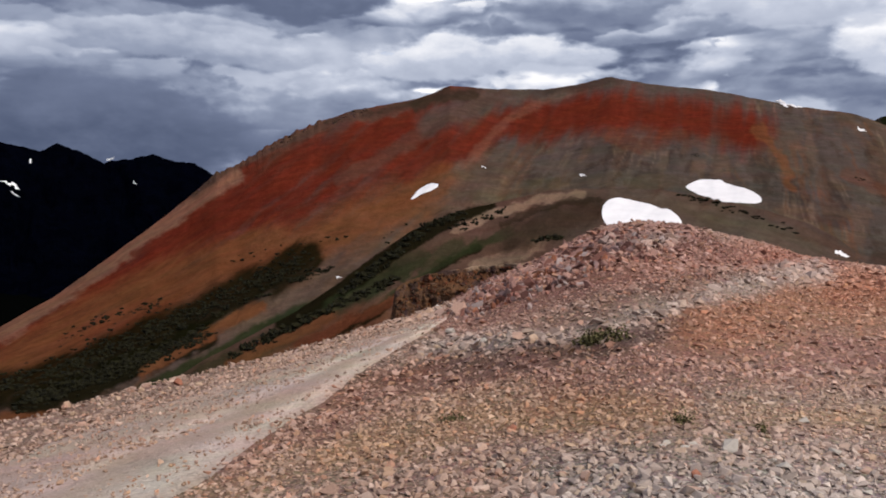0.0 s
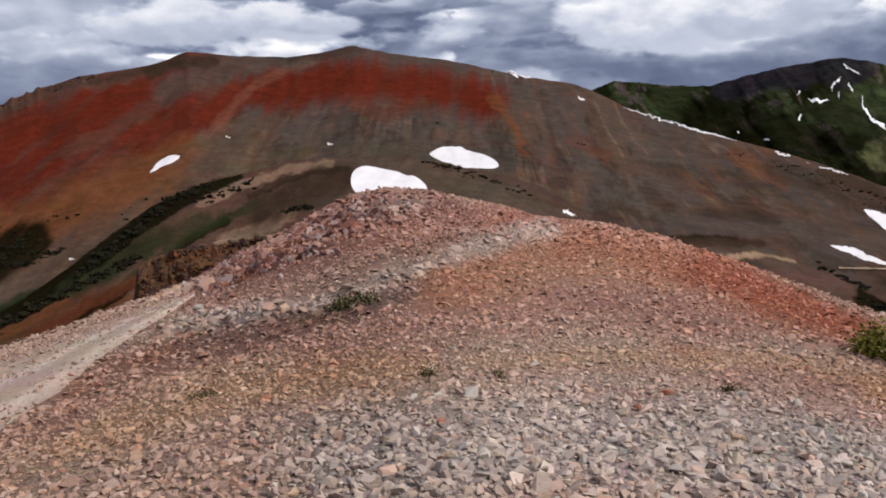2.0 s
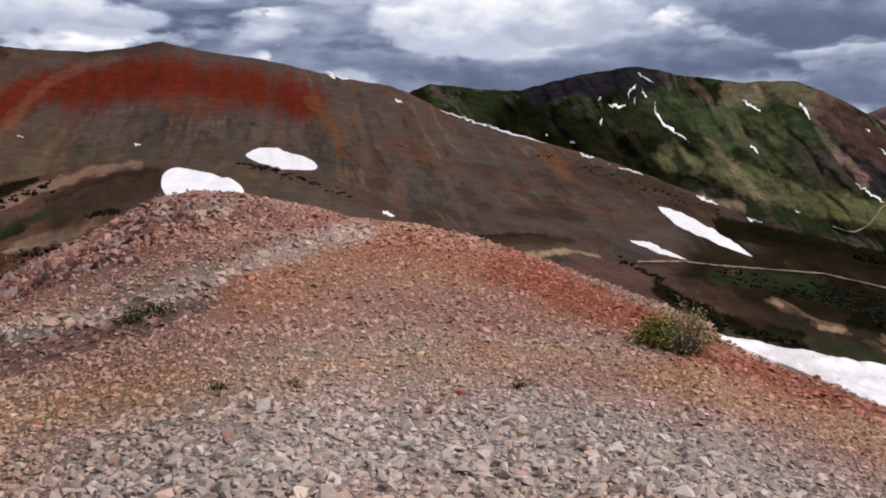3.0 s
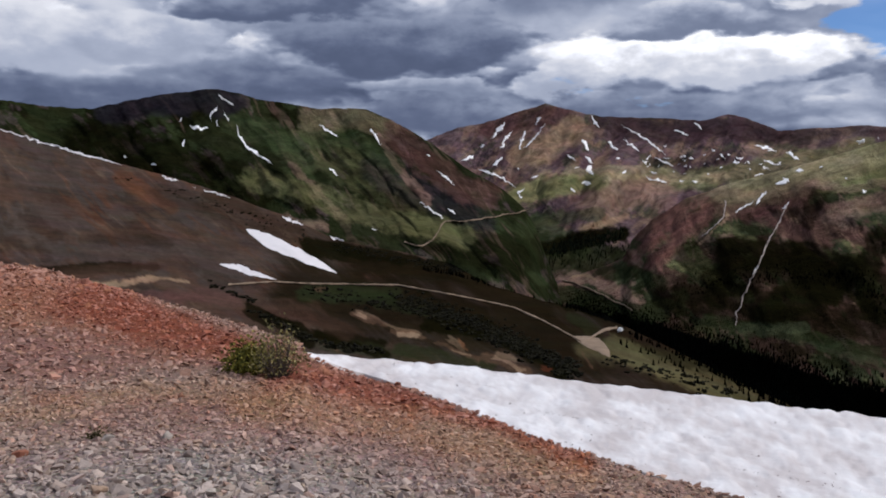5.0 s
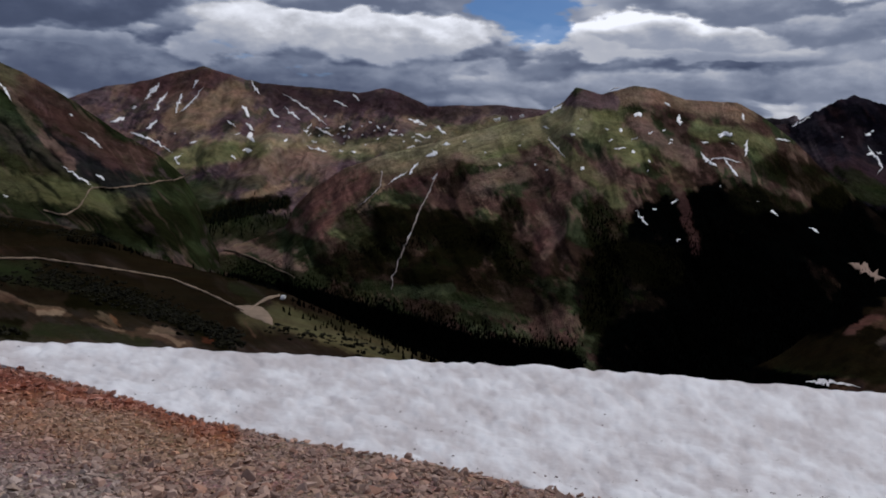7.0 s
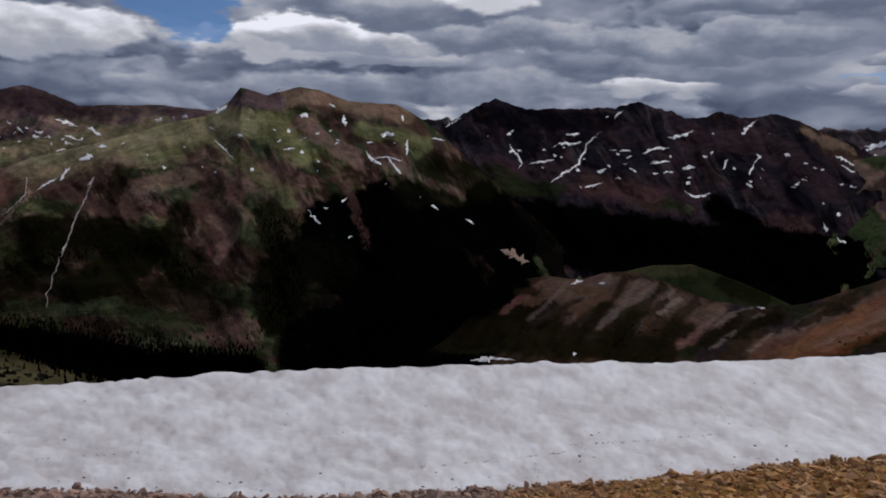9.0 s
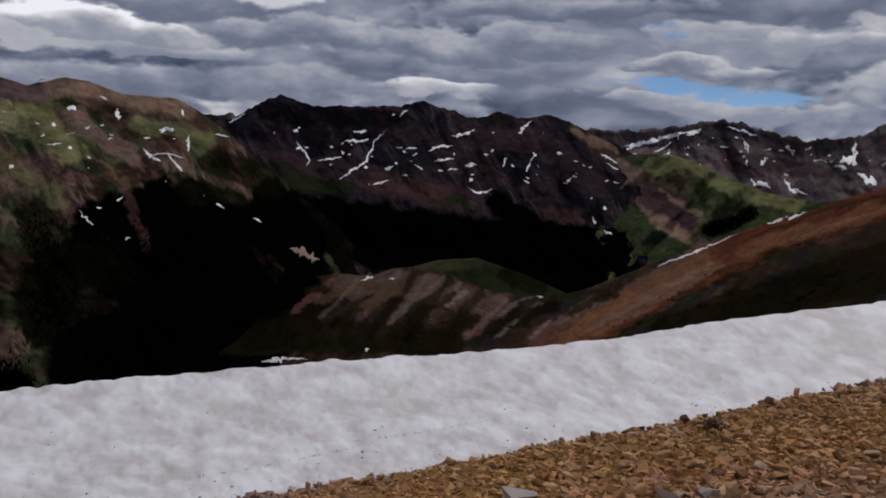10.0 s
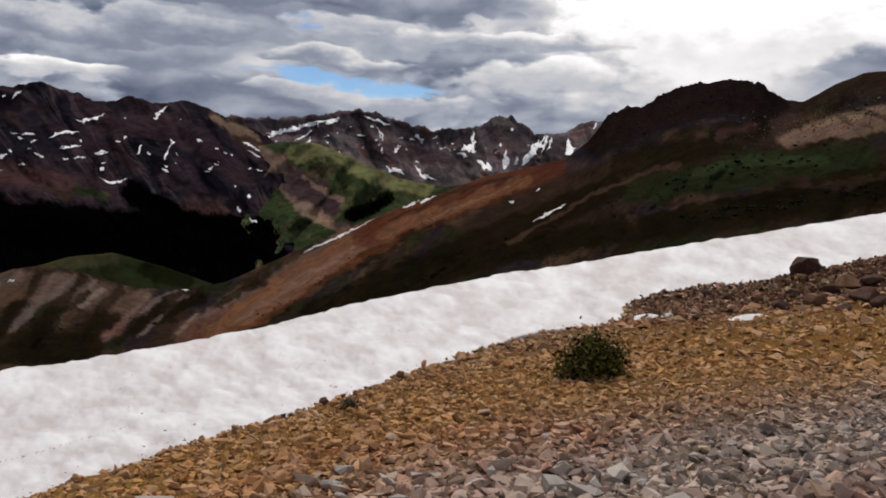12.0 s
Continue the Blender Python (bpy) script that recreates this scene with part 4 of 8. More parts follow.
brown_peak = Mountain(
    "brown_peak", crest=[(26, 0), (31, 1.4), (33.2, 2.3), (35.1, 3.1), (37, 3.4), (39.7, 4.3), (41.2, 4.7), (43.5, 4.1), (45, 3.8), (49.5, 3.6), (51.3, 3.4), (53, 3.8), (54.2, 3.5), (56, 2.7), (58.4, 2.8), (60.7, 2.9), (63.3, 2.7), (70, 2.4)],
    far=[(26, 4300), (70, 4300)], foot=[(26, -9), (70, -9)], near=[(26, 2200), (70, 2200)], rugged=0.10, gully=0.10, lean=-0.6,
    label="brown far peak with many snow streaks above a green basin", base="lilac", seed=21, material=FAR_SLOPE, chutes=[("tan", 0.5, 1.1), ("rock", 0.8, 0.9)], mosaic=[("purple", 0.3, 0.55, 0.6, 0.6), ("earth", 0.25, 0.7, 0.9, 0.5), ("grass", 0.2, 0.6, 0.8, 0.9), ("tan", 0.1, 0.6, 1.3, 0.7)],
    strokes=[
        ("maroon", 0.8, 0.8, [(37.4, 3.0), (40.8, 4.1), (42.7, 3.7)]),
        # sunlit face of the peak, the light put in as tan
        ("tan", 0.7, 0.75, [(39.3, 1.1), (41.6, 2.0), (43.1, 3.4)]),
        ("shrub", 0.5, 0.6, [(45.0, 3.4), (48.4, 3.2), (52.1, 3.0), (56.0, 2.3)]),
        ("purple", 0.7, 0.8, [(45.8, 3.2), (49.5, 2.6), (53.2, 3.0), (57.4, 2.3)]),
        ("talus", 0.5, 0.5, [(57.4, 2.4), (60.8, 2.6), (63.3, 2.4)]),
        ("tan", 0.5, 0.6, [(40.5, 0.9), (42.8, 2.2), (43.9, 2.8)]),
        # sunlit basin ground, painted lighter
        ("steppe", 0.4, 0.6, [(42.8, 0.1), (46.6, 0.2), (50.4, -0.3)]),
        ("meadow", 0.7, 0.6, [(45.0, -0.9), (50.0, -0.5), (56.0, 0.4), (61.0, 1.4)]),
        ("steppe", 0.3, 0.8, [(45.0, -0.2), (49.0, -0.4), (53.0, -0.2)]),
        ("grass", 1.0, 0.8, [(37.0, -4.0), (41.0, -3.6), (43.5, -5.6)]),
        ("meadow", 0.7, 0.9, [(39.4, -1.4), (42.1, -0.8), (44.4, -0.6)]),
        ("earth", 0.9, 0.7, [(44.0, -2.1), (46.7, -1.3), (48.9, -1.3)]),
        # lit streak in the basin, painted tan
        ("tan", 0.3, 0.7, [(43.7, -3.7), (45.6, -3.3), (46.7, -2.9)]),
        ("moss", 1.0, 0.9, [(32.8, -4.6), (36.7, -3.8), (39.8, -3.7)]),
        ("shrub", 0.5, 0.9, [(41.0, -5.1), (43.3, -4.5), (46.3, -4.0)]),
        ("earth", 0.9, 0.8, [(41.4, -6.4), (44.9, -6.8), (48.7, -7.4)]),
        ("moss", 0.5, 0.7, [(35.1, -2.6), (38.6, -2.2)]),
        ("moss", 1.3, 0.95, [(37.0, -5.6), (41.0, -5.4), (46.5, -6.2)]),
        ("turf", 0.5, 0.7, [(39.0, -3.4), (42.0, -3.0), (45.0, -2.6)]),
        ("shrub", 0.45, 0.9, [(41.0, -5.1), (43.3, -4.6), (46.3, -4.1)]),
        # the lit basin streak again, as paler soil
        ("tan", 0.18, 0.9, [(43.9, -3.7), (45.4, -3.3), (46.8, -2.9)]),
        # the sunlit face once more, as tan colour
        ("tan", 0.8, 0.6, [(39.6, 1.2), (41.5, 2.2), (42.8, 3.0)]),
        ("earth", 0.5, 0.6, [(44.5, -1.6), (47.0, -1.5), (49.0, -1.2)]),
    ])

knob_massif = Mountain(
    "knob_massif", crest=[(40.5, -9.5), (41.7, -7.1), (44, -6.7), (46.5, -5.7), (47.1, -4.4), (48.3, -3.1), (50.4, -1.7), (53.3, -0.6), (56.8, 0.3), (60.8, 1.6), (63.7, 2.3), (65.2, 3.3), (65.9, 4.2), (67.6, 3.75), (69.7, 4.35), (71.1, 4.2), (73, 3.5), (76.2, 3.35), (77.8, 2.5), (79.8, 1.0), (81.4, -0.6), (83.9, -2.6), (88, -6), (94, -10), (100, -14)],
    far=[(41, 2500), (66, 2300), (80, 2500), (100, 2300)], foot=[(41, -17), (100, -19)], near=[(41, 800), (70, 700), (100, 800)], rugged=0.07, gully=0.075, lean=0.5,
    label="green and brown massif above a dark forested valley", base="turf", seed=33, material=FAR_SLOPE, rows=170, grit=0.9, chutes=[("earth", 0.6, 0.7), ("tan", 0.4, 0.9)], mosaic=[("meadow", 0.22, 0.5, 0.5, 0.8), ("maroon", 0.55, 0.8, 0.5, 0.7), ("shrub", 0.25, 0.6, 0.7, 0.8), ("earth", 0.10, 0.6, 1.3, 0.6)],
    strokes=[
        # low shrub and forest bands also carry the valley's cloud shade in their colour
        ("shrub", 1.8, 0.6, [(50.2, -11.0), (54.1, -10.5), (63.9, -10.2)]),
        ("forest", 2.6, 0.9, [(69.6, -9.5), (73.3, -8.5), (80.4, -9.3)]),
        # sun on the upper shoulder, put into the soil colours
        ("meadow", 1.0, 0.7, [(51.5, -2.0), (54.8, -1.0), (58.6, -0.3), (62.1, 0.8), (65.2, 1.9)]),
        ("steppe", 0.65, 0.95, [(51.5, -1.5), (54.7, -0.5), (58.5, 0.5), (62.1, 1.5), (65.2, 2.5)]),
        ("meadow", 0.9, 0.9, [(61.5, 0.9), (64.9, 1.9), (67.9, 1.6), (69.9, -0.0)]),
        ("meadow", 0.7, 0.8, [(55.8, -1.2), (58.6, -0.4), (61.6, -0.4)]),
        ("talus", 0.45, 0.8, [(65.6, 3.4), (67.5, 3.3), (69.3, 3.9)]),
        ("tan", 0.45, 0.7, [(69.3, 3.7), (71.8, 3.6), (74.0, 3.0), (76.8, 2.9)]),
        ("earth", 0.6, 0.8, [(69.7, 2.0), (72.0, 0.6), (73.5, -0.6)]),
        ("meadow", 0.5, 0.8, [(73.7, 1.6), (76.2, 1.4), (78.3, 0.6)]),
        ("maroon", 1.0, 0.8, [(47.8, -3.7), (50.8, -2.5), (53.9, -1.6), (57.4, -1.2)]),
        ("cliff", 0.5, 0.6, [(52.0, -2.3), (50.4, -4.0), (48.6, -6.0)]),
        ("cliff", 0.4, 0.5, [(50.0, -2.4), (48.8, -3.9), (47.6, -5.5)]),
        ("maroon", 0.35, 0.8, [(50.9, -3.0), (49.5, -4.7), (48.2, -6.2)]),
        ("earth", 0.4, 0.9, [(41.9, -7.4), (44.0, -7.1), (46.0, -7.8), (47.6, -8.7)]),
        ("moss", 0.5, 0.8, [(45.0, -6.5), (47.2, -6.6), (49.0, -7.2)]),
        ("tan", 0.12, 0.8, [(42.0, -6.95), (43.6, -6.85), (44.6, -7.1)]),
        ("earth", 0.6, 0.6, [(59.0, -2.6), (63.9, -1.3), (66.3, -2.4)]),
        ("shrub", 1.0, 0.7, [(50.9, -7.5), (56.4, -6.2), (61.0, -6.1), (62.7, -8.3)]),
        ("maroon", 0.7, 0.7, [(63.6, -2.5), (64.5, -5.9), (64.2, -7.9)]),
        ("shrub", 1.1, 0.85, [(67.9, -4.2), (68.8, -7.3), (68.2, -11.1)]),
        ("maroon", 0.9, 0.6, [(62.8, -10.3), (65.1, -11.3), (64.4, -12.1)]),
        ("shrub", 1.1, 0.7, [(53.5, -5.5), (57.0, -5.5), (59.0, -7.5), (56.0, -9.0)]),
        ("shrub", 0.9, 0.6, [(57.0, -9.5), (61.5, -9.0), (64.0, -10.5)]),
        ("turf", 0.35, 0.5, [(55.3, -9.9), (58.8, -10.8), (62.0, -11.4)]),
        ("moss", 0.4, 0.7, [(52.5, -9.4), (56.5, -10.1), (62.0, -10.9)]),
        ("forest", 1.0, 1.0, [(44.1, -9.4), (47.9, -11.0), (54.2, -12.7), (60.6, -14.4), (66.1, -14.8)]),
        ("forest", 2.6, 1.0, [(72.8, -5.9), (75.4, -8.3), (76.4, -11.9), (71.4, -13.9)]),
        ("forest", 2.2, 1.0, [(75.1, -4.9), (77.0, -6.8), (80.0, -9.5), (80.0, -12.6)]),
        # right flank sinks into shade, put in as forest colour
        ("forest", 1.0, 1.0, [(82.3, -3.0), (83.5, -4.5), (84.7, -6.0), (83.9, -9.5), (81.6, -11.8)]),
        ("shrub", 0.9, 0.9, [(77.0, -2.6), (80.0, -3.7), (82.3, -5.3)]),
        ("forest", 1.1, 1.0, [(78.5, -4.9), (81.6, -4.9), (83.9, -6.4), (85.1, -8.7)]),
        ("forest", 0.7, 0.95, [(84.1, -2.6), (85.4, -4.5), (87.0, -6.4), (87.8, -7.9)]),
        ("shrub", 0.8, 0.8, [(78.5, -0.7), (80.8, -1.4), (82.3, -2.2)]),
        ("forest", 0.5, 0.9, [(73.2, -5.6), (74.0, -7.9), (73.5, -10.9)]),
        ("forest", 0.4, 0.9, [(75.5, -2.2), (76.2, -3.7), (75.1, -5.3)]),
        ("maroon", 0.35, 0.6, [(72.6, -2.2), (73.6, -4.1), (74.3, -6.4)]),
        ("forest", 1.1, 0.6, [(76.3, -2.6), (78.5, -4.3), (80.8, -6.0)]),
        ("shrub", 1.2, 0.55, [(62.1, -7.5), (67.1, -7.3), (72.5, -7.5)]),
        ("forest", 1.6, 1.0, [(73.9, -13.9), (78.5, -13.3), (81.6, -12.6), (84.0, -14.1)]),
        ("cliff", 0.3, 0.55, [(52.1, -1.7), (50.3, -3.8), (48.9, -6.0)]),
        ("cliff", 0.2, 0.5, [(51.1, -1.9), (49.6, -3.6), (48.4, -5.0)]),
        ("shrub", 0.8, 0.7, [(50.8, -5.4), (53.1, -5.1), (52.3, -8.2), (49.2, -8.3)]),
        ("maroon", 0.5, 0.7, [(55.1, -2.8), (57.5, -3.8), (58.8, -2.2)]),
        ("shrub", 0.8, 0.75, [(57.5, -5.2), (60.1, -6.0), (59.0, -7.7)]),
        ("shrub", 0.5, 0.7, [(58.7, -1.2), (58.1, -2.9)]),
        ("meadow", 0.55, 0.5, [(63.2, 1.6), (66.0, -0.6), (69.1, -3.3)]),
        ("maroon", 0.6, 0.7, [(63.4, -1.1), (65.5, -2.8), (64.3, -6.5)]),
        ("earth", 0.35, 0.5, [(64.0, -4.5), (65.2, -5.5), (64.4, -7.1)]),
        ("meadow", 0.5, 0.55, [(53.9, -0.5), (57.5, 0.1), (61.1, 1.1)]),
        ("shrub", 0.6, 0.8, [(62.0, -3.9), (61.2, -6.2), (61.5, -8.4)]),
        # sunlit strip at the top of the slope, painted in
        ("steppe", 0.3, 0.6, [(53.4, -0.7), (55.7, -0.2), (57.9, 0.6), (60.6, 0.8)]),
        ("turf", 0.4, 0.7, [(54.2, -10.0), (56.1, -9.9), (57.9, -9.6)]),
        ("tan", 0.05, 0.8, [(53.1, -2.6), (52.4, -3.5), (51.5, -4.5)]),
        ("tan", 0.05, 0.8, [(52.5, -1.4), (53.0, -2.2), (53.1, -2.7)]),
        ("tan", 0.05, 0.6, [(59.7, -3.7), (60.2, -4.3), (60.6, -4.6)]),
        ("tan", 0.05, 0.6, [(63.5, 0.9), (64.4, 0.1), (65.3, -0.7)]),
        # more sun on the top, again as a lighter soil
        ("steppe", 0.9, 0.5, [(53.0, -1.2), (58.0, 0.1), (62.0, 1.1), (66.0, 1.9)]),
        ("moss", 0.6, 0.9, [(41.5, -8.2), (45.0, -8.6), (48.5, -9.4)]),
        ("shrub", 0.9, 0.85, [(53.6, -5.0), (57.0, -5.4), (59.5, -7.0), (56.0, -8.6), (53.0, -7.8)]),
        # lit crest: the light is in the tan colour
        ("tan", 0.5, 0.75, [(69.0, 3.9), (72.0, 3.6), (74.5, 2.9), (77.0, 2.7)]),
        ("lilac", 0.4, 0.8, [(65.4, 3.2), (66.6, 3.4), (68.5, 3.2)]),
        ("earth", 0.3, 0.6, [(70.5, 1.8), (72.0, 0.8), (73.6, 0.0)]),
        ("earth", 0.25, 0.5, [(58.0, -0.6), (60.0, -0.9), (63.5, -0.4)]),
    ])

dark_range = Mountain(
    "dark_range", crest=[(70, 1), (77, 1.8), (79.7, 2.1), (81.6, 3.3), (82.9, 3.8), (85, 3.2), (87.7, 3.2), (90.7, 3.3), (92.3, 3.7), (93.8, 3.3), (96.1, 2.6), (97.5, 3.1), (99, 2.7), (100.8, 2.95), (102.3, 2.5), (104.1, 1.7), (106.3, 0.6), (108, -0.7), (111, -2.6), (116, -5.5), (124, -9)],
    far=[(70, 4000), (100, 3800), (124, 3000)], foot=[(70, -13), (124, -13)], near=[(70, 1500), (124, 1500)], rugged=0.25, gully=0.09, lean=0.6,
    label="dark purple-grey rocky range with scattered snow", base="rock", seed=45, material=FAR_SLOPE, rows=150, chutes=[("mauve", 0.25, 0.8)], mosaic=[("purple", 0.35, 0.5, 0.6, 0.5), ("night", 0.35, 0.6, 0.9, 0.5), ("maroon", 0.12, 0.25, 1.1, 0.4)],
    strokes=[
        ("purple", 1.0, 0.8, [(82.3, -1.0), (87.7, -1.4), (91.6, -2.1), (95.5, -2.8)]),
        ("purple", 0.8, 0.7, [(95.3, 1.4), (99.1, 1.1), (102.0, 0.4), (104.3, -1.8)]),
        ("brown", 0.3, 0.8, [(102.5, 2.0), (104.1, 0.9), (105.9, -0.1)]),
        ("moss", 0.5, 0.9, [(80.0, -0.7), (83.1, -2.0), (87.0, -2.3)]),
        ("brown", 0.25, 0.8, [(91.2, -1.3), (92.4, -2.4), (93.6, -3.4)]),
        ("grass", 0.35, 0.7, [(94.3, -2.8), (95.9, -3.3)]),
        # forest bands whose near-black colour includes the cloud shade
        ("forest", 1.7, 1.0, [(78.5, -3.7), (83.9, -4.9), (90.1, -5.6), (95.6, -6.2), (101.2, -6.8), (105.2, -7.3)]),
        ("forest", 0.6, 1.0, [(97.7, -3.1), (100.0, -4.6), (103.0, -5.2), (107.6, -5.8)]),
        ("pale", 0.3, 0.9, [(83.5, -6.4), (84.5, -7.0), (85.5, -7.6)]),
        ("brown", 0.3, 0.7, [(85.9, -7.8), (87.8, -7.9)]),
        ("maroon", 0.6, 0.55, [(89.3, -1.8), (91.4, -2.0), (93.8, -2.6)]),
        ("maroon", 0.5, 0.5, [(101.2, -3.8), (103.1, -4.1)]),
        # sunlit slope, its light painted as tan
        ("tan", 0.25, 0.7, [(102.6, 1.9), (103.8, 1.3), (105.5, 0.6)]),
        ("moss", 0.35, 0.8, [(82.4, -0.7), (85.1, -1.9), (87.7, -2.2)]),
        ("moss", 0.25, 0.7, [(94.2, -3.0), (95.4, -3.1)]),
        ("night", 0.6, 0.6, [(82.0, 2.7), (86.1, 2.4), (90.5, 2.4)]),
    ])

far_range = Mountain(
    "far_range", crest=[(76, 1.5), (78.4, 2.5), (79.8, 2.5), (82, 1), (100, 1.5), (103.8, 2), (106, 1.9), (109, 2.2), (112.2, 2.8), (114.6, 2.1), (117.3, 1.4), (119.6, 1.6), (121.2, 2.3), (122.5, 2.5), (124.1, 1.4), (126.1, 1.4), (127.6, 2.3), (128.7, 2.4), (133, 2), (140, 1)],
    far=[(76, 4800), (140, 4700)], foot=[(76, -5), (140, -6)], near=[(76, 4200), (104, 3300), (140, 3000)], rugged=0.32, gully=0.12, lean=0.5,
    label="grey jagged far range streaked with snow", base="mauve", seed=57, material=FAR_SLOPE, rows=90, chutes=[("rock", 0.6, 1.2), ("ash", 0.6, 1.4)], mosaic=[("rock", 0.3, 0.6, 0.8, 0.4), ("grey", 0.25, 0.7, 0.9, 0.4), ("cliff", 0.12, 0.6, 1.2, 0.4)],
    strokes=[
        ("rock", 0.5, 0.5, [(104.2, 1.3), (107.8, 1.4), (112.4, 1.9), (117.0, 0.9)]),
        ("purple", 0.5, 0.7, [(113.1, 0.2), (116.2, -0.1), (118.5, -0.6)]),
        ("rock", 0.7, 0.5, [(119.3, 0.8), (122.3, 1.2), (126.2, 0.5)]),
    ])

green_spur = Mountain(
    "green_spur", crest=[(102, -2), (104.5, -0.2), (106.5, 0.35), (109, 0.45), (110.5, 0.0), (112.5, -0.9), (115, -1.9), (118, -2.4), (121, -1.9), (124, -1.6), (130, -2)],
    far=[(102, 3400), (130, 3300)], foot=[(102, -9), (130, -9)], near=[(102, 2000), (130, 2000)], rugged=0.08, gully=0.10, lean=-0.7,
    label="green spur with sunlight painted in and a brown scree chute", base="grass", seed=63, material=FAR_SLOPE, rows=80, mosaic=[("meadow", 0.3, 0.4, 0.7, 0.6), ("maroon", 0.3, 0.7, 0.9, 0.5), ("shrub", 0.22, 0.7, 1.2, 0.6)],
    strokes=[
        # sun on the spur's top, put into the meadow colour
        ("meadow", 0.5, 0.7, [(107.8, -0.5), (109.7, 0.2), (111.6, -0.8)]),
        ("grass", 0.9, 0.7, [(110.9, -1.3), (114.0, -2.6), (117.0, -2.6), (119.7, -1.5)]),
        ("earth", 0.7, 0.8, [(105.2, -0.3), (107.1, -1.4), (107.8, -2.9)]),
        ("purple", 0.9, 0.9, [(107.8, -2.2), (109.0, -2.9), (110.1, -3.8)]),
        ("earth", 0.4, 0.9, [(108.4, -3.9), (109.7, -4.6), (111.1, -5.3)]),
        ("forest", 0.35, 0.9, [(111.7, -4.4), (112.8, -4.2), (114.3, -3.2)]),
        # sunlit green slope, painted brighter
        ("meadow", 0.6, 0.8, [(110.9, -0.5), (113.3, -1.8), (116.6, -2.4)]),
        ("purple", 0.35, 0.9, [(108.7, -2.3), (109.9, -3.3)]),
        ("tan", 0.3, 0.8, [(108.7, -4.3), (110.5, -5.1)]),
        ("earth", 0.15, 0.7, [(108.5, -1.9), (110.1, -3.1), (111.3, -3.5)]),
    ])

knoll = Mountain(
    "knoll", crest=[(86, -11), (88.5, -9), (90.5, -8), (93.7, -7.1), (96.3, -6.9), (99.8, -8), (102.3, -9), (106, -10.5)],
    far=[(86, 1250), (106, 1250)], foot=[(86, -13), (106, -13)], near=[(86, 950), (106, 950)], rugged=0.05, gully=0.05,
    label="low green grassy knoll beyond the striped ridge", base="moss", seed=71, rows=60,
    strokes=[("olive", 0.5, 0.35, [(91.1, -7.7), (93.7, -7.5), (96.3, -7.2)]), ("shrub", 0.5, 0.7, [(98.4, -8.1), (100.8, -8.7)])])

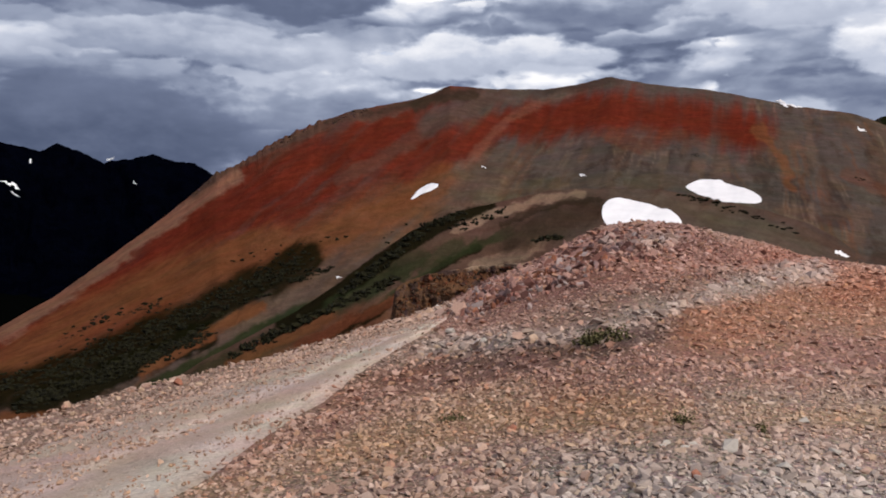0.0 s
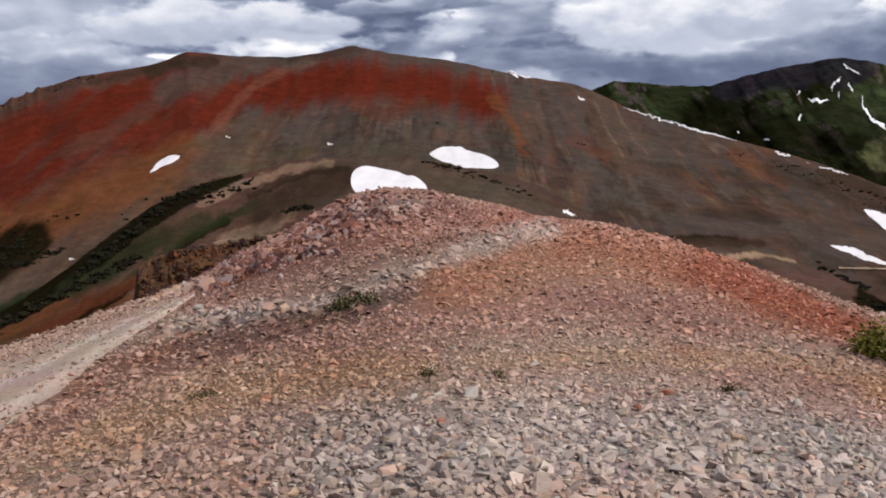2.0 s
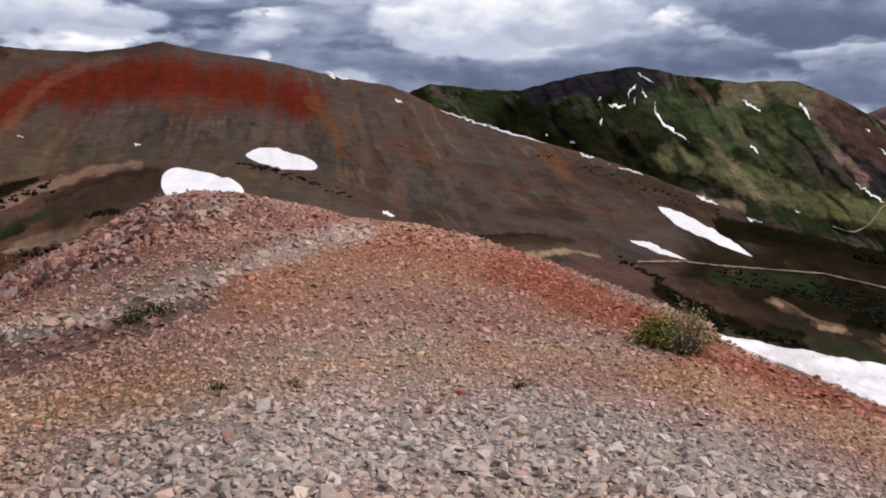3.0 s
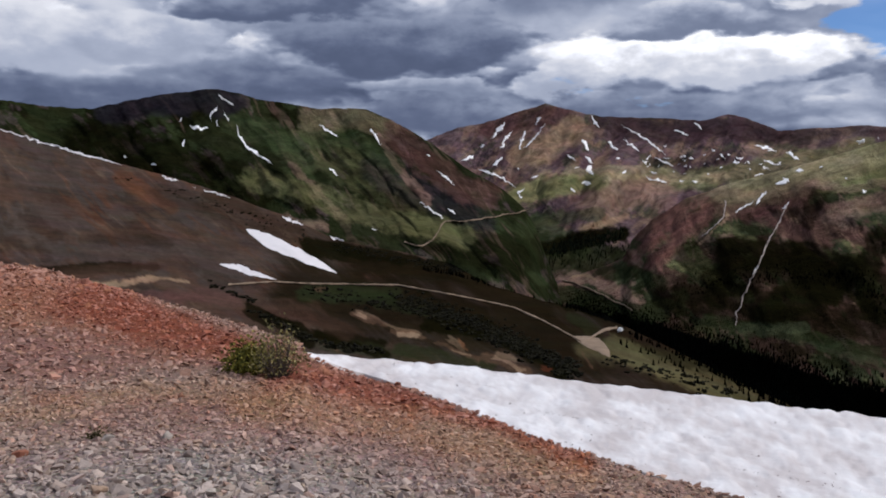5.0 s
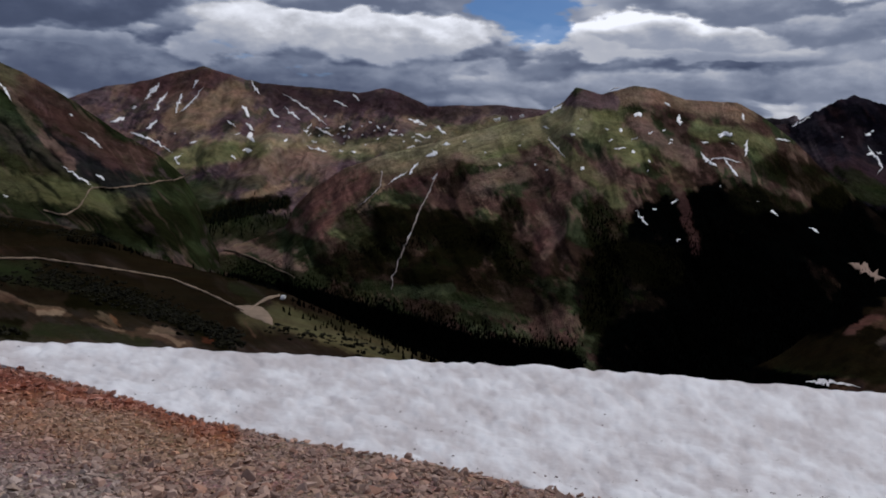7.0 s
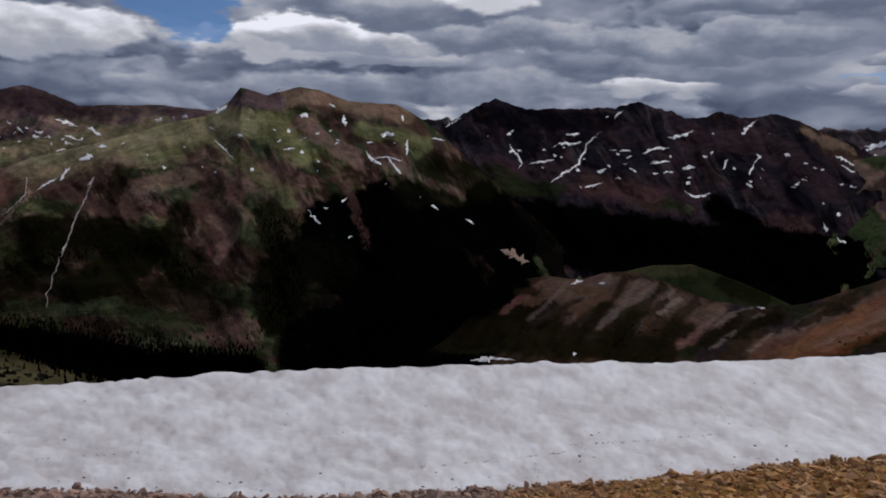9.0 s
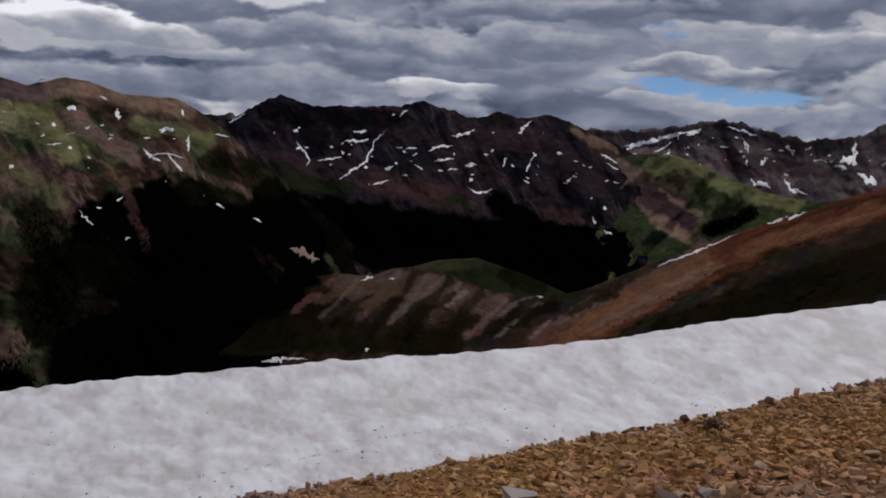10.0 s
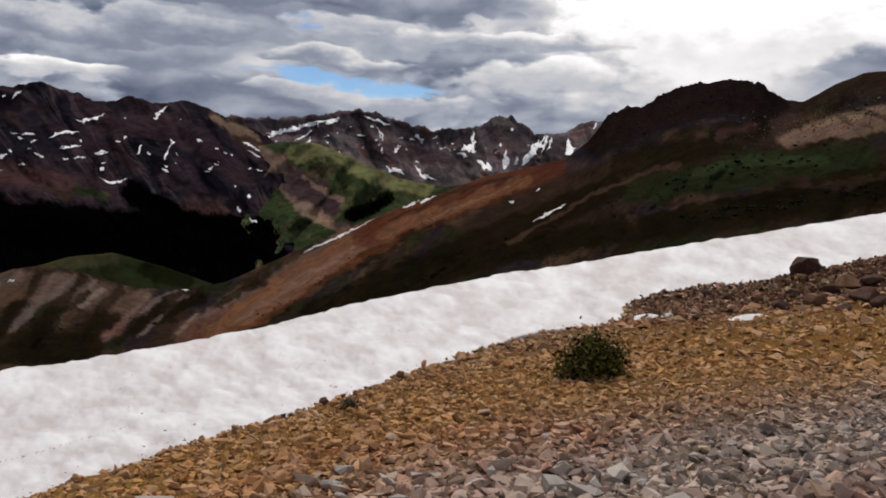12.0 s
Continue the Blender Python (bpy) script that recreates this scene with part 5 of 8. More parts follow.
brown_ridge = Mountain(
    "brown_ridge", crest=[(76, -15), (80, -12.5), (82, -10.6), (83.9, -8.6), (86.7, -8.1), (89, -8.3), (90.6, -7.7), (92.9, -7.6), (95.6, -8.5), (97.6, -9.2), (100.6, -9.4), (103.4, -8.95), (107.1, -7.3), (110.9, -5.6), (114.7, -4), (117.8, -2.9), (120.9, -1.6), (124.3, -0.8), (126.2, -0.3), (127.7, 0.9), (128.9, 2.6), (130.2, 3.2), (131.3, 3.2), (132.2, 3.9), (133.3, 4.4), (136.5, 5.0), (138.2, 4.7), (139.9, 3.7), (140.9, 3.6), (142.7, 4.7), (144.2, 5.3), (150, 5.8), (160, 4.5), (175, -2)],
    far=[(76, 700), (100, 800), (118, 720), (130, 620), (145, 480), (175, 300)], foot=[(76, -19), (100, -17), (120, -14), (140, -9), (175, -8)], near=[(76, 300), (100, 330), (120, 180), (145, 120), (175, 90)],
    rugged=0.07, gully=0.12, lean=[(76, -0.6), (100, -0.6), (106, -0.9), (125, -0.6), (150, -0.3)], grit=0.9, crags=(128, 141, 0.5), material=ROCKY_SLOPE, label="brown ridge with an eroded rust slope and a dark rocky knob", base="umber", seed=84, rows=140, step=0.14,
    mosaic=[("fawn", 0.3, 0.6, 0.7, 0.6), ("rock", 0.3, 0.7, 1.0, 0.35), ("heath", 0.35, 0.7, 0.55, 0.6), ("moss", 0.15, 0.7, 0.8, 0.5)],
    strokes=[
        # left end fades into shade; painted with the forest colour, no trees stand here
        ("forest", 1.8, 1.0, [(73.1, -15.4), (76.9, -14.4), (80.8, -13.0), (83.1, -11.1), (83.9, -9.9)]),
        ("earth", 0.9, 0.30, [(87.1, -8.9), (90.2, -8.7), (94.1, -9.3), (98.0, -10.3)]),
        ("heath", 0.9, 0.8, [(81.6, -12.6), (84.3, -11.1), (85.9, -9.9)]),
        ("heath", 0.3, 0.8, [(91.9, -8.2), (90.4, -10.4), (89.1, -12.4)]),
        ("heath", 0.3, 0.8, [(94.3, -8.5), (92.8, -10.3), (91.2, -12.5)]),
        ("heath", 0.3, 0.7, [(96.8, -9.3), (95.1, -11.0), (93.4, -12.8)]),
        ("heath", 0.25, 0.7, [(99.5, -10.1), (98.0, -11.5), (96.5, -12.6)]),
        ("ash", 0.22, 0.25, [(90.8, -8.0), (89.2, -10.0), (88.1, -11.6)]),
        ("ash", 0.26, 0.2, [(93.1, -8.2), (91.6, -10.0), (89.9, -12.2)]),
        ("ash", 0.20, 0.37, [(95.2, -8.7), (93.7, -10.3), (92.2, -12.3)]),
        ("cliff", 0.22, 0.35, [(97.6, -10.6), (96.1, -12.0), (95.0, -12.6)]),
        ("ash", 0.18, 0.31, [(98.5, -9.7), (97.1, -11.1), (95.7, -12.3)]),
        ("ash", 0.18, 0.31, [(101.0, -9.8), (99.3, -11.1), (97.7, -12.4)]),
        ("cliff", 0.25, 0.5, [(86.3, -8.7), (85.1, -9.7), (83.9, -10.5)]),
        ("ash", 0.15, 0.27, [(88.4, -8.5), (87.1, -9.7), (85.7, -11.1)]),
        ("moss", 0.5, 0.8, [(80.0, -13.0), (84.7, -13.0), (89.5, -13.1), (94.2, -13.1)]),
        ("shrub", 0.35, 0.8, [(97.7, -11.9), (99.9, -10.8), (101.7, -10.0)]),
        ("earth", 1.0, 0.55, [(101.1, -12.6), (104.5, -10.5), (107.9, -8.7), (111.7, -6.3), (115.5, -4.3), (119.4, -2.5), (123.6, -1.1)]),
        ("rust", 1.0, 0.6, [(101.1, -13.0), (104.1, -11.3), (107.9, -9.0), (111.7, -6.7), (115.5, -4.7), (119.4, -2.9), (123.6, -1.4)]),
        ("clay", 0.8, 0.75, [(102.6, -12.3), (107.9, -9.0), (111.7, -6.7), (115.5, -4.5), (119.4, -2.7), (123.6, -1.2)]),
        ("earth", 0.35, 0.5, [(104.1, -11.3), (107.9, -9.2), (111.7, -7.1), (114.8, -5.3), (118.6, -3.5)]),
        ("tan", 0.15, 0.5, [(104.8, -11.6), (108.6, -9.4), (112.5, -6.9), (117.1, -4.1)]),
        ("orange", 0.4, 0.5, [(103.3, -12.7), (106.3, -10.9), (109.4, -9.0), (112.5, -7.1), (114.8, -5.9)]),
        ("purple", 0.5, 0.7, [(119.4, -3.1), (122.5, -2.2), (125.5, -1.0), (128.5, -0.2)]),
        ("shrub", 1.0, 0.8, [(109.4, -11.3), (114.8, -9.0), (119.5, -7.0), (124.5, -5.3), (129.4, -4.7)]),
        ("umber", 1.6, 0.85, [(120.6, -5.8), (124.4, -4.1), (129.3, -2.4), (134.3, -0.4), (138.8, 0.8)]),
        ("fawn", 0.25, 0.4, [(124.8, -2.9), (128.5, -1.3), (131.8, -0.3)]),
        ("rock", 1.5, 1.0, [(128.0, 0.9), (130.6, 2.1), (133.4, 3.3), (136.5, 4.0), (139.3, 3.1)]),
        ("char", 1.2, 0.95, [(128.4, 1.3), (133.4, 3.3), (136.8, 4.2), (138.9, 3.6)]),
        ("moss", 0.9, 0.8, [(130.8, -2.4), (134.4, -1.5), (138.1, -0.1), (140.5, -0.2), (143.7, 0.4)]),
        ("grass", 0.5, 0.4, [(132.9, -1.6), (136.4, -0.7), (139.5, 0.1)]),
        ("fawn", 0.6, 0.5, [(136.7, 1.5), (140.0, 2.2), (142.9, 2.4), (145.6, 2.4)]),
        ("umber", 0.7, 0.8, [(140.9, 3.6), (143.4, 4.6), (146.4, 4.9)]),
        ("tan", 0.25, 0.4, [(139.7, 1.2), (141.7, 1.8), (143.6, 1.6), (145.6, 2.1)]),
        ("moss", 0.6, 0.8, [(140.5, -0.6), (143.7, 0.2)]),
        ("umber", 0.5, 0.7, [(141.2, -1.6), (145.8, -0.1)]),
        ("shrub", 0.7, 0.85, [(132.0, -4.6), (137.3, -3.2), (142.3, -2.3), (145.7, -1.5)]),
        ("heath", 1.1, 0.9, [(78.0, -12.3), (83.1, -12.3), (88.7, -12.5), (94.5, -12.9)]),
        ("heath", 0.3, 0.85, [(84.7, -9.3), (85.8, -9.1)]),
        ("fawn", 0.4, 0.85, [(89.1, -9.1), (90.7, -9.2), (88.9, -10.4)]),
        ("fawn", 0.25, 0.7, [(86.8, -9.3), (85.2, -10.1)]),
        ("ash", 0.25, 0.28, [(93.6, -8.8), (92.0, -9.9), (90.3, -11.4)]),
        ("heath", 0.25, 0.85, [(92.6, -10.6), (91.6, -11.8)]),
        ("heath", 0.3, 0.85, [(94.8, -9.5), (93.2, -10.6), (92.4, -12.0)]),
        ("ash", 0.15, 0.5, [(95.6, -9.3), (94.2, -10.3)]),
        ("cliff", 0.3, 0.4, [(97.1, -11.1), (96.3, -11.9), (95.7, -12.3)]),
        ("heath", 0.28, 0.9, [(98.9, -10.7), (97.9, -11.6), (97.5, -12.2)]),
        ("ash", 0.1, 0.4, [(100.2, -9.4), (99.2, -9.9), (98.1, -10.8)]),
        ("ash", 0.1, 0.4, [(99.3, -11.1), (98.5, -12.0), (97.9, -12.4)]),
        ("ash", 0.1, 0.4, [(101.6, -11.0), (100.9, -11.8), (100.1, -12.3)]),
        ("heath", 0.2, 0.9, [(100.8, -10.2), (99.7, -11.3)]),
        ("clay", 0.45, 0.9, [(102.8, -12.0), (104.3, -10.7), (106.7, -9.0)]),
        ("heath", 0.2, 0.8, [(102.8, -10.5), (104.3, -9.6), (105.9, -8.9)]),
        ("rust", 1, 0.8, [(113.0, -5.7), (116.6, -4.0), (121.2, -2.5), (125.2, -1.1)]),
        ("clay", 0.45, 0.7, [(113.8, -5.7), (118.6, -3.8), (123.7, -1.8)]),
        ("umber", 0.12, 0.7, [(114.6, -4.7), (118.6, -2.7), (122.6, -1.6)]),
        ("tan", 0.06, 0.5, [(116.6, -4.8), (119.7, -3.5), (122.7, -2.2)]),
        ("umber", 0.5, 0.8, [(120.7, -4.5), (124.7, -2.6), (129.2, -0.7)]),
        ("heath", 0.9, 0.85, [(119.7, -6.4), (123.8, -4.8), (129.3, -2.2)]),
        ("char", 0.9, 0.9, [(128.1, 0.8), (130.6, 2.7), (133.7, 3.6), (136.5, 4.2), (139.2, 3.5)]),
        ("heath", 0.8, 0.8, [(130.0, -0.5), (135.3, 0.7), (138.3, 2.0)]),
        ("fawn", 0.5, 0.7, [(140.1, 1.2), (142.6, 2.1), (145.3, 2.8)]),
        ("tan", 0.2, 0.5, [(141.0, 2.1), (143.5, 2.8), (145.3, 3.1)]),
        ("umber", 0.3, 0.8, [(141.5, 3.6), (143.4, 4.6), (145.2, 4.9)]),
        ("moss", 0.9, 0.9, [(132.2, -2.1), (137.2, -1.1), (141.8, -0.2), (144.6, 0.0)]),
        ("grass", 0.35, 0.5, [(134.7, -1.1), (138.1, -0.1), (142.1, -0.0)]),
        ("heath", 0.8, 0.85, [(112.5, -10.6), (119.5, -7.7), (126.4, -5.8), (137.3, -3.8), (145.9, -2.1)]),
        ("umber", 0.3, 0.7, [(139.9, -1.0), (143.2, -1.6), (145.6, -0.8)]),
        ("earth", 0.45, 0.55, [(140.1, 1.2), (142.6, 2.0), (145.5, 2.8)]),
        ("tan", 0.15, 0.5, [(140.4, 1.7), (141.9, 2.2), (144.1, 2.8)]),
        ("umber", 0.12, 0.7, [(142.6, 2.8), (143.5, 2.4)]),
        ("umber", 0.15, 0.7, [(144.4, 2.9), (145.5, 2.6)]),
        ("fawn", 0.12, 0.55, [(122.6, -6.1), (125.6, -4.3), (128.6, -2.3), (133.6, -0.4)]),
        ("heath", 0.25, 0.8, [(141.9, -1.3), (143.8, -0.8), (145.8, -0.4)]),
        ("maroon", 0.3, 0.45, [(136.0, 1.5), (138.0, 2.0)]),
    ])


# ---------------------------------------------------------------- the near ground
# The rim of the hill top: bearing, height angle, distance. Past it the ground falls away.
RIM = [(-180, -6, 30), (-100, -10, 16), (-60, -16.5, 10), (-51, -15.6, 11), (-44.7, -14.1, 13), (-36, -12.4, 18), (-31.6, -11.2, 22), (-28.5, -10.2, 26), (-24, -9.0, 30), (-22.2, -8.1, 30),
       (-20.7, -7.1, 31), (-17.2, -5.5, 32), (-15, -4.3, 33), (-12.7, -3.0, 34), (-10.5, -2.65, 35), (-7.2, -2.8, 36), (-3.6, -3.5, 38), (-0.2, -4.3, 38), (1.4, -4.7, 34), (4, -4.9, 30),
       (8.4, -5.9, 24), (11.4, -7.0, 20), (15.2, -8.4, 16), (18.9, -9.8, 13), (21.4, -11.0, 11), (23.8, -12.1, 9.5)]
RIM += [(29, -13.0, 13), (39, -14.1, 14), (47, -14.7, 14.5), (58, -15.3, 15), (66, -15.3, 15), (77, -15.1, 15), (88, -14.5, 15.5), (96, -13.9, 16), (103, -13.0, 17), (111, -11.3, 19),
        (119, -9.4, 22), (126.5, -7.8, 25), (134, -6.2, 28), (141, -4.6, 31), (147, -3.2, 34), (160, -2.5, 36), (180, -6, 30)]


def ground_base(az, r):
    el, rim = table(RIM, az, 1), table(RIM, az, 2)
    z_rim = EYE[2] + rim * np.tan(np.radians(el))
    s = r / rim
    inside = z_rim * np.clip(s, 0, 1) ** 1.6
    past = np.maximum(r - rim, 0)
    drop = 0.10 * past + 0.55 * np.maximum(past - 1.5, 0)
    z = inside - drop
    x, y = r * np.sin(np.radians(az)), r * np.cos(np.radians(az))
    lumps = 0.10 * fbm(x * 0.16, y * 0.16, 2.0, 3, 0.5, 101) * smooth(4, 12, r) * (1 - smooth(0.7, 1.0, s)) + 0.03 * fbm(x * 1.1, y * 1.1, 5.0, 4, 0.5, 102)
    z = z + lumps
    # a low shoulder runs across the hill top, with a shallow dip between it and the rubble mound
    rs = np.interp(az, [-24, -14, -8, -2.5, 2], [10.2, 11.0, 13.5, 18.0, 30.0])
    span = smooth(-26, -20, az) * (1 - smooth(-3, 1.5, az))
    z = z + span * (0.16 * np.exp(-((r - rs) / 1.6) ** 2) - 0.32 * np.exp(-((r - rs * 1.45) / (rs * 0.27)) ** 2))
    return np.maximum(z, -430 + 30 * fbm(x * 0.002, y * 0.002, 1.0, 4, 0.5, 103))


def ground_reach(az, el):
    """Distance at which the near ground is met at a bearing and a height angle."""
    r = np.linspace(2.0, 45.0, 600)
    out = []
    for a, e in zip(np.atleast_1d(az), np.atleast_1d(el)):
        h = np.degrees(np.arctan((ground_base(np.full(r.shape, a), r) - EYE[2]) / r))
        k = np.argmax(h >= e)
        out.append(r[k] if h[k] >= e else r[np.argmax(h)])
    return np.array(out)


# near edge of the snowfield: bearing, height angle; far lip likewise
SNOW_EDGE = [(24.2, -12.05), (26, -12.8), (29.0, -14.0), (35.3, -16.4), (39.2, -17.8), (43.0, -18.9), (50.4, -20.5), (58.4, -21.6), (66.5, -22.6), (72.2, -22.5), (82, -22.2), (88.5, -21.4), (92.6, -20.9),
             (96, -20.2), (101.4, -19.0), (107.1, -17.7), (111, -16.8), (114.9, -15.3), (120.5, -13.5), (122.8, -12.5), (125.9, -11.6), (129.5, -11.0), (132.0, -9.9), (135.8, -8.5), (138.6, -7.9), (141, -7.4), (144.1, -6.4), (147, -5.4), (156, -3.9)]
SNOW_LIP = [(24.2, -11.95, 9.6), (26, -12.05, 11), (29.0, -12.45, 13), (39, -13.6, 14), (47, -14.1, 14.5), (54.6, -14.6, 15), (61.7, -14.65, 15), (72.4, -14.6, 15), (80, -14.35, 15), (88, -13.9, 15.5), (96, -13.3, 16), (103.3, -12.4, 17), (110.5, -10.8, 19), (118.8, -8.9, 22), (126.5, -7.4, 25), (133.9, -5.8, 28), (140.8, -4.2, 31), (147, -2.7, 34), (156, -1.2, 37)]


def snow_edge_at(az):
    edge = table(SNOW_EDGE, az) + 0.12 + 0.36 * smooth(26, 31, az) * (1 - smooth(58, 74, az))
    return np.convolve(np.pad(edge, 15, mode="edge"), np.ones(31) / 31, "valid")


SNOW_AZ = np.arange(24.3, 156, 0.11)
SNOW_E1, SNOW_R1 = table(SNOW_LIP, SNOW_AZ, 1) + 0.06 * fbm(SNOW_AZ * 1.5, 2.2, octaves=4, gain=0.6, seed=132), table(SNOW_LIP, SNOW_AZ, 2)
SNOW_E1, SNOW_R1 = (np.convolve(np.pad(c, 40, mode="edge"), np.ones(81) / 81, "valid") for c in (SNOW_E1, SNOW_R1))
SNOW_E0 = np.minimum(snow_edge_at(SNOW_AZ), SNOW_E1 - 0.05)
SNOW_R0 = ground_reach(SNOW_AZ, SNOW_E0)
SNOW_R0 = np.convolve(np.pad(SNOW_R0, 30, mode="edge"), np.ones(61) / 61, "valid")
# a spit of rubble juts into the snow: how far up the snow begins, as a share of its height
SPIT = 0.42 * smooth(130.5, 130.9, SNOW_AZ) * (1 - smooth(131, 138, SNOW_AZ)) - 0.30 * smooth(125, 129.5, SNOW_AZ) * (1 - smooth(130.5, 130.9, SNOW_AZ))
SNOW_V0 = SPIT / (SNOW_E1 - SNOW_E0) + 0.022 * fbm(SNOW_AZ * 0.8, 4.4, octaves=5, gain=0.65, seed=131) * smooth(24.3, 30, SNOW_AZ)
SNOW_START = 1 / (1 / SNOW_R0 + (1 / SNOW_R1 - 1 / SNOW_R0) * SNOW_V0)


def ground_height(az, r):
    """The hill top, hollowed a little where the snow lies."""
    z = ground_base(az, r)
    k0, k1 = 1 / np.interp(az, SNOW_AZ, SNOW_R0), 1 / np.interp(az, SNOW_AZ, SNOW_R1)
    e0, e1 = np.interp(az, SNOW_AZ, SNOW_E0), np.interp(az, SNOW_AZ, SNOW_E1)
    v0 = np.interp(az, SNOW_AZ, SNOW_V0)
    v = np.clip((1 / r - k0) / (k1 - k0), -0.3, 1)
    level = EYE[2] + r * np.tan(np.radians(e0 + (e1 - e0) * v))
    bed = level - 0.03 - 0.3 * smooth(0, 0.15, v - v0)
    inside = (az > 24.3) & (az < 156)
    z = np.where(inside & (v > v0 - 0.01), np.minimum(z, bed), z)
    # the spit stands a little over the snow
    heap = smooth(130.6, 131.6, az) * (1 - smooth(136, 139, az)) * smooth(-0.16, -0.02, v) * (v <= v0)
    return np.where(inside & (heap > 0), np.maximum(z, (level + 0.05) * heap + z * (1 - heap)), z)


SOILS.update(plum=(0.215, 0.100, 0.085), sienna=(0.40, 0.165, 0.095), loam=(0.17, 0.105, 0.085))
GROUND_STROKES = [
    ("shale", 3.5, 0.9, [(-18.1, -21.8), (-2.6, -20.4), (13.3, -20.3), (27.5, -20.4)]),
    ("rose", 2.2, 0.75, [(-17.7, -13.0), (-6.4, -10.5), (5.3, -9.8), (13.0, -10.8)]),
    ("ochre", 1.5, 0.2, [(-8.0, -9.7), (1.4, -7.5), (9.2, -8.2), (14.9, -10.7)]),
    ("brick", 1.2, 0.6, [(1.0, -6.4), (3.7, -6.0), (9.2, -7.1), (14.1, -8.8)]),
    ("brick", 0.8, 0.85, [(11.1, -7.0), (14.9, -9.2), (19.6, -11.2)]),
    ("rose", 2.4, 0.6, [(8.4, -12.6), (19.9, -15.1), (31.2, -18.6)]),
    ("brick", 1.2, 0.85, [(10.1, -8.2), (14.9, -10.1), (19.3, -12.1), (25.1, -13.6), (31.2, -15.5)]),
    ("brick", 0.6, 0.9, [(31.2, -15.3), (37.1, -17.0), (43.2, -19.2)]),
    ("rose", 1.0, 0.85, [(-23.5, -10.1), (-16.8, -7.5), (-11.0, -6.2), (-4.8, -5.0), (1.0, -4.7)]),
    ("brick", 0.9, 0.40, [(-16.4, -6.1), (-10.9, -5.8), (-4.8, -4.6), (0.6, -4.4)]),
    ("brick", 0.55, 0.75, [(-17.2, -6.1), (-15.3, -5.0), (-13.9, -4.3)]),
    ("plum", 1.3, 0.95, [(-21.7, -7.5), (-17.5, -6.0), (-14.6, -4.8), (-12.4, -3.7), (-9.5, -3.4), (-6.5, -3.9)]),
    ("rose", 0.5, 0.5, [(-20.0, -9.3), (-14.5, -7.3), (-9.5, -5.9), (-4.0, -4.9)]),
    ("shale", 0.4, 0.35, [(-12.6, -4.2), (-10.4, -3.7), (-8.6, -3.7)]),
    ("loam", 0.6, 0.9, [(-29.0, -13.6), (-23.5, -12.9), (-18.5, -12.2), (-13.5, -10.9), (-9.0, -9.4)]),
    ("loam", 0.35, 0.5, [(-16.5, -8.6), (-11.0, -7.0), (-5.0, -5.5)]),
    ("sienna", 1.3, 0.55, [(-8.5, -9.6), (-3.0, -7.6), (2.5, -6.6), (7.5, -7.6)]),
    ("shale", 0.55, 0.60, [(-26.4, -11.5), (-23.2, -11.1), (-17.7, -10.6), (-14.0, -9.7), (-9.5, -8.2), (-4.9, -6.5), (0.6, -5.4)]),
    ("ochre", 1.8, 0.18, [(-49.8, -19.4), (-37.6, -17.6), (-26.1, -15.0), (-14.3, -15.1)]),
    ("rose", 0.9, 0.6, [(-41.3, -18.4), (-33.9, -16.0), (-26.1, -13.5), (-18.2, -12.3)]),
    ("brick", 0.6, 0.30, [(-33.9, -15.3), (-30.0, -13.5), (-25.3, -12.4)]),
    ("ochre", 0.9, 0.2, [(-33.9, -18.2), (-22.1, -16.1), (-10.5, -14.9)]),
    ("ochre", 1.0, 0.3, [(19.9, -15.1), (31.2, -17.1), (43.2, -20.1)]),
    ("shale", 1.8, 0.6, [(9.6, -18.8), (19.7, -20.1), (35.2, -22.0)]),
    ("ochre", 1.6, 0.85, [(84.0, -23.7), (92.1, -21.8), (103.7, -20.2), (116.1, -17.1)]),
    ("ochre", 3.2, 1.0, [(96.0, -22.1), (107.1, -19.9), (119.0, -16.6), (130.6, -13.7), (146.6, -10.3)]),
    ("brick", 0.8, 0.25, [(103.3, -22.1), (111.0, -20.0), (119.0, -18.8), (126.9, -17.7), (130.8, -18.1)]),
    ("rubble", 0.9, 0.9, [(132.3, -10.2), (135.9, -9.2), (139.3, -8.2), (146.3, -6.9)]),
    ("rubble", 0.7, 0.7, [(141.0, -8.4), (146.3, -7.3)]),
    ("slate", 2.2, 0.9, [(125.2, -24.0), (132.9, -20.8), (140.0, -18.2), (147.0, -16.0)]),
    ("dust", 0.9, 0.55, [(-8.1, -14.3), (1.4, -14.1), (11.2, -13.5), (20.4, -13.3)]),
    ("ochre", 0.7, 0.22, [(-6.5, -14.7), (3.4, -14.4), (13.1, -13.8), (23.9, -14.7)]),
    ("sienna", 0.35, 0.5, [(7.7, -13.6), (9.7, -13.7)]),
    ("loam", 0.4, 0.45, [(-25.8, -12.3), (-21.9, -12.0), (-16.6, -11.2), (-11.4, -10.4)]),
    ("rose", 0.6, 0.6, [(-19.3, -7.1), (-12.1, -5.4), (-3.3, -4.2)]),
]


def ground_colour(az, el):
    col = np.broadcast_to(np.array(SOILS["gravel"]), (*az.shape, 3)).copy()
    wa, we = az + 1.8 * fbm(az * 0.5, el * 0.7, 3.0, 5, 0.65, 111), el + 0.6 * fbm(az * 0.5, el * 0.7, 8.0, 5, 0.65, 112)
    for kind, width, power, line in GROUND_STROKES:
        mask = (stroke_mask(wa, we, line, width, 0.85) * power)[..., None]
        col = col * (1 - mask) + np.array(SOILS[kind]) * mask
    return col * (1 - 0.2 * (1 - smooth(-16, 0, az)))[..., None]


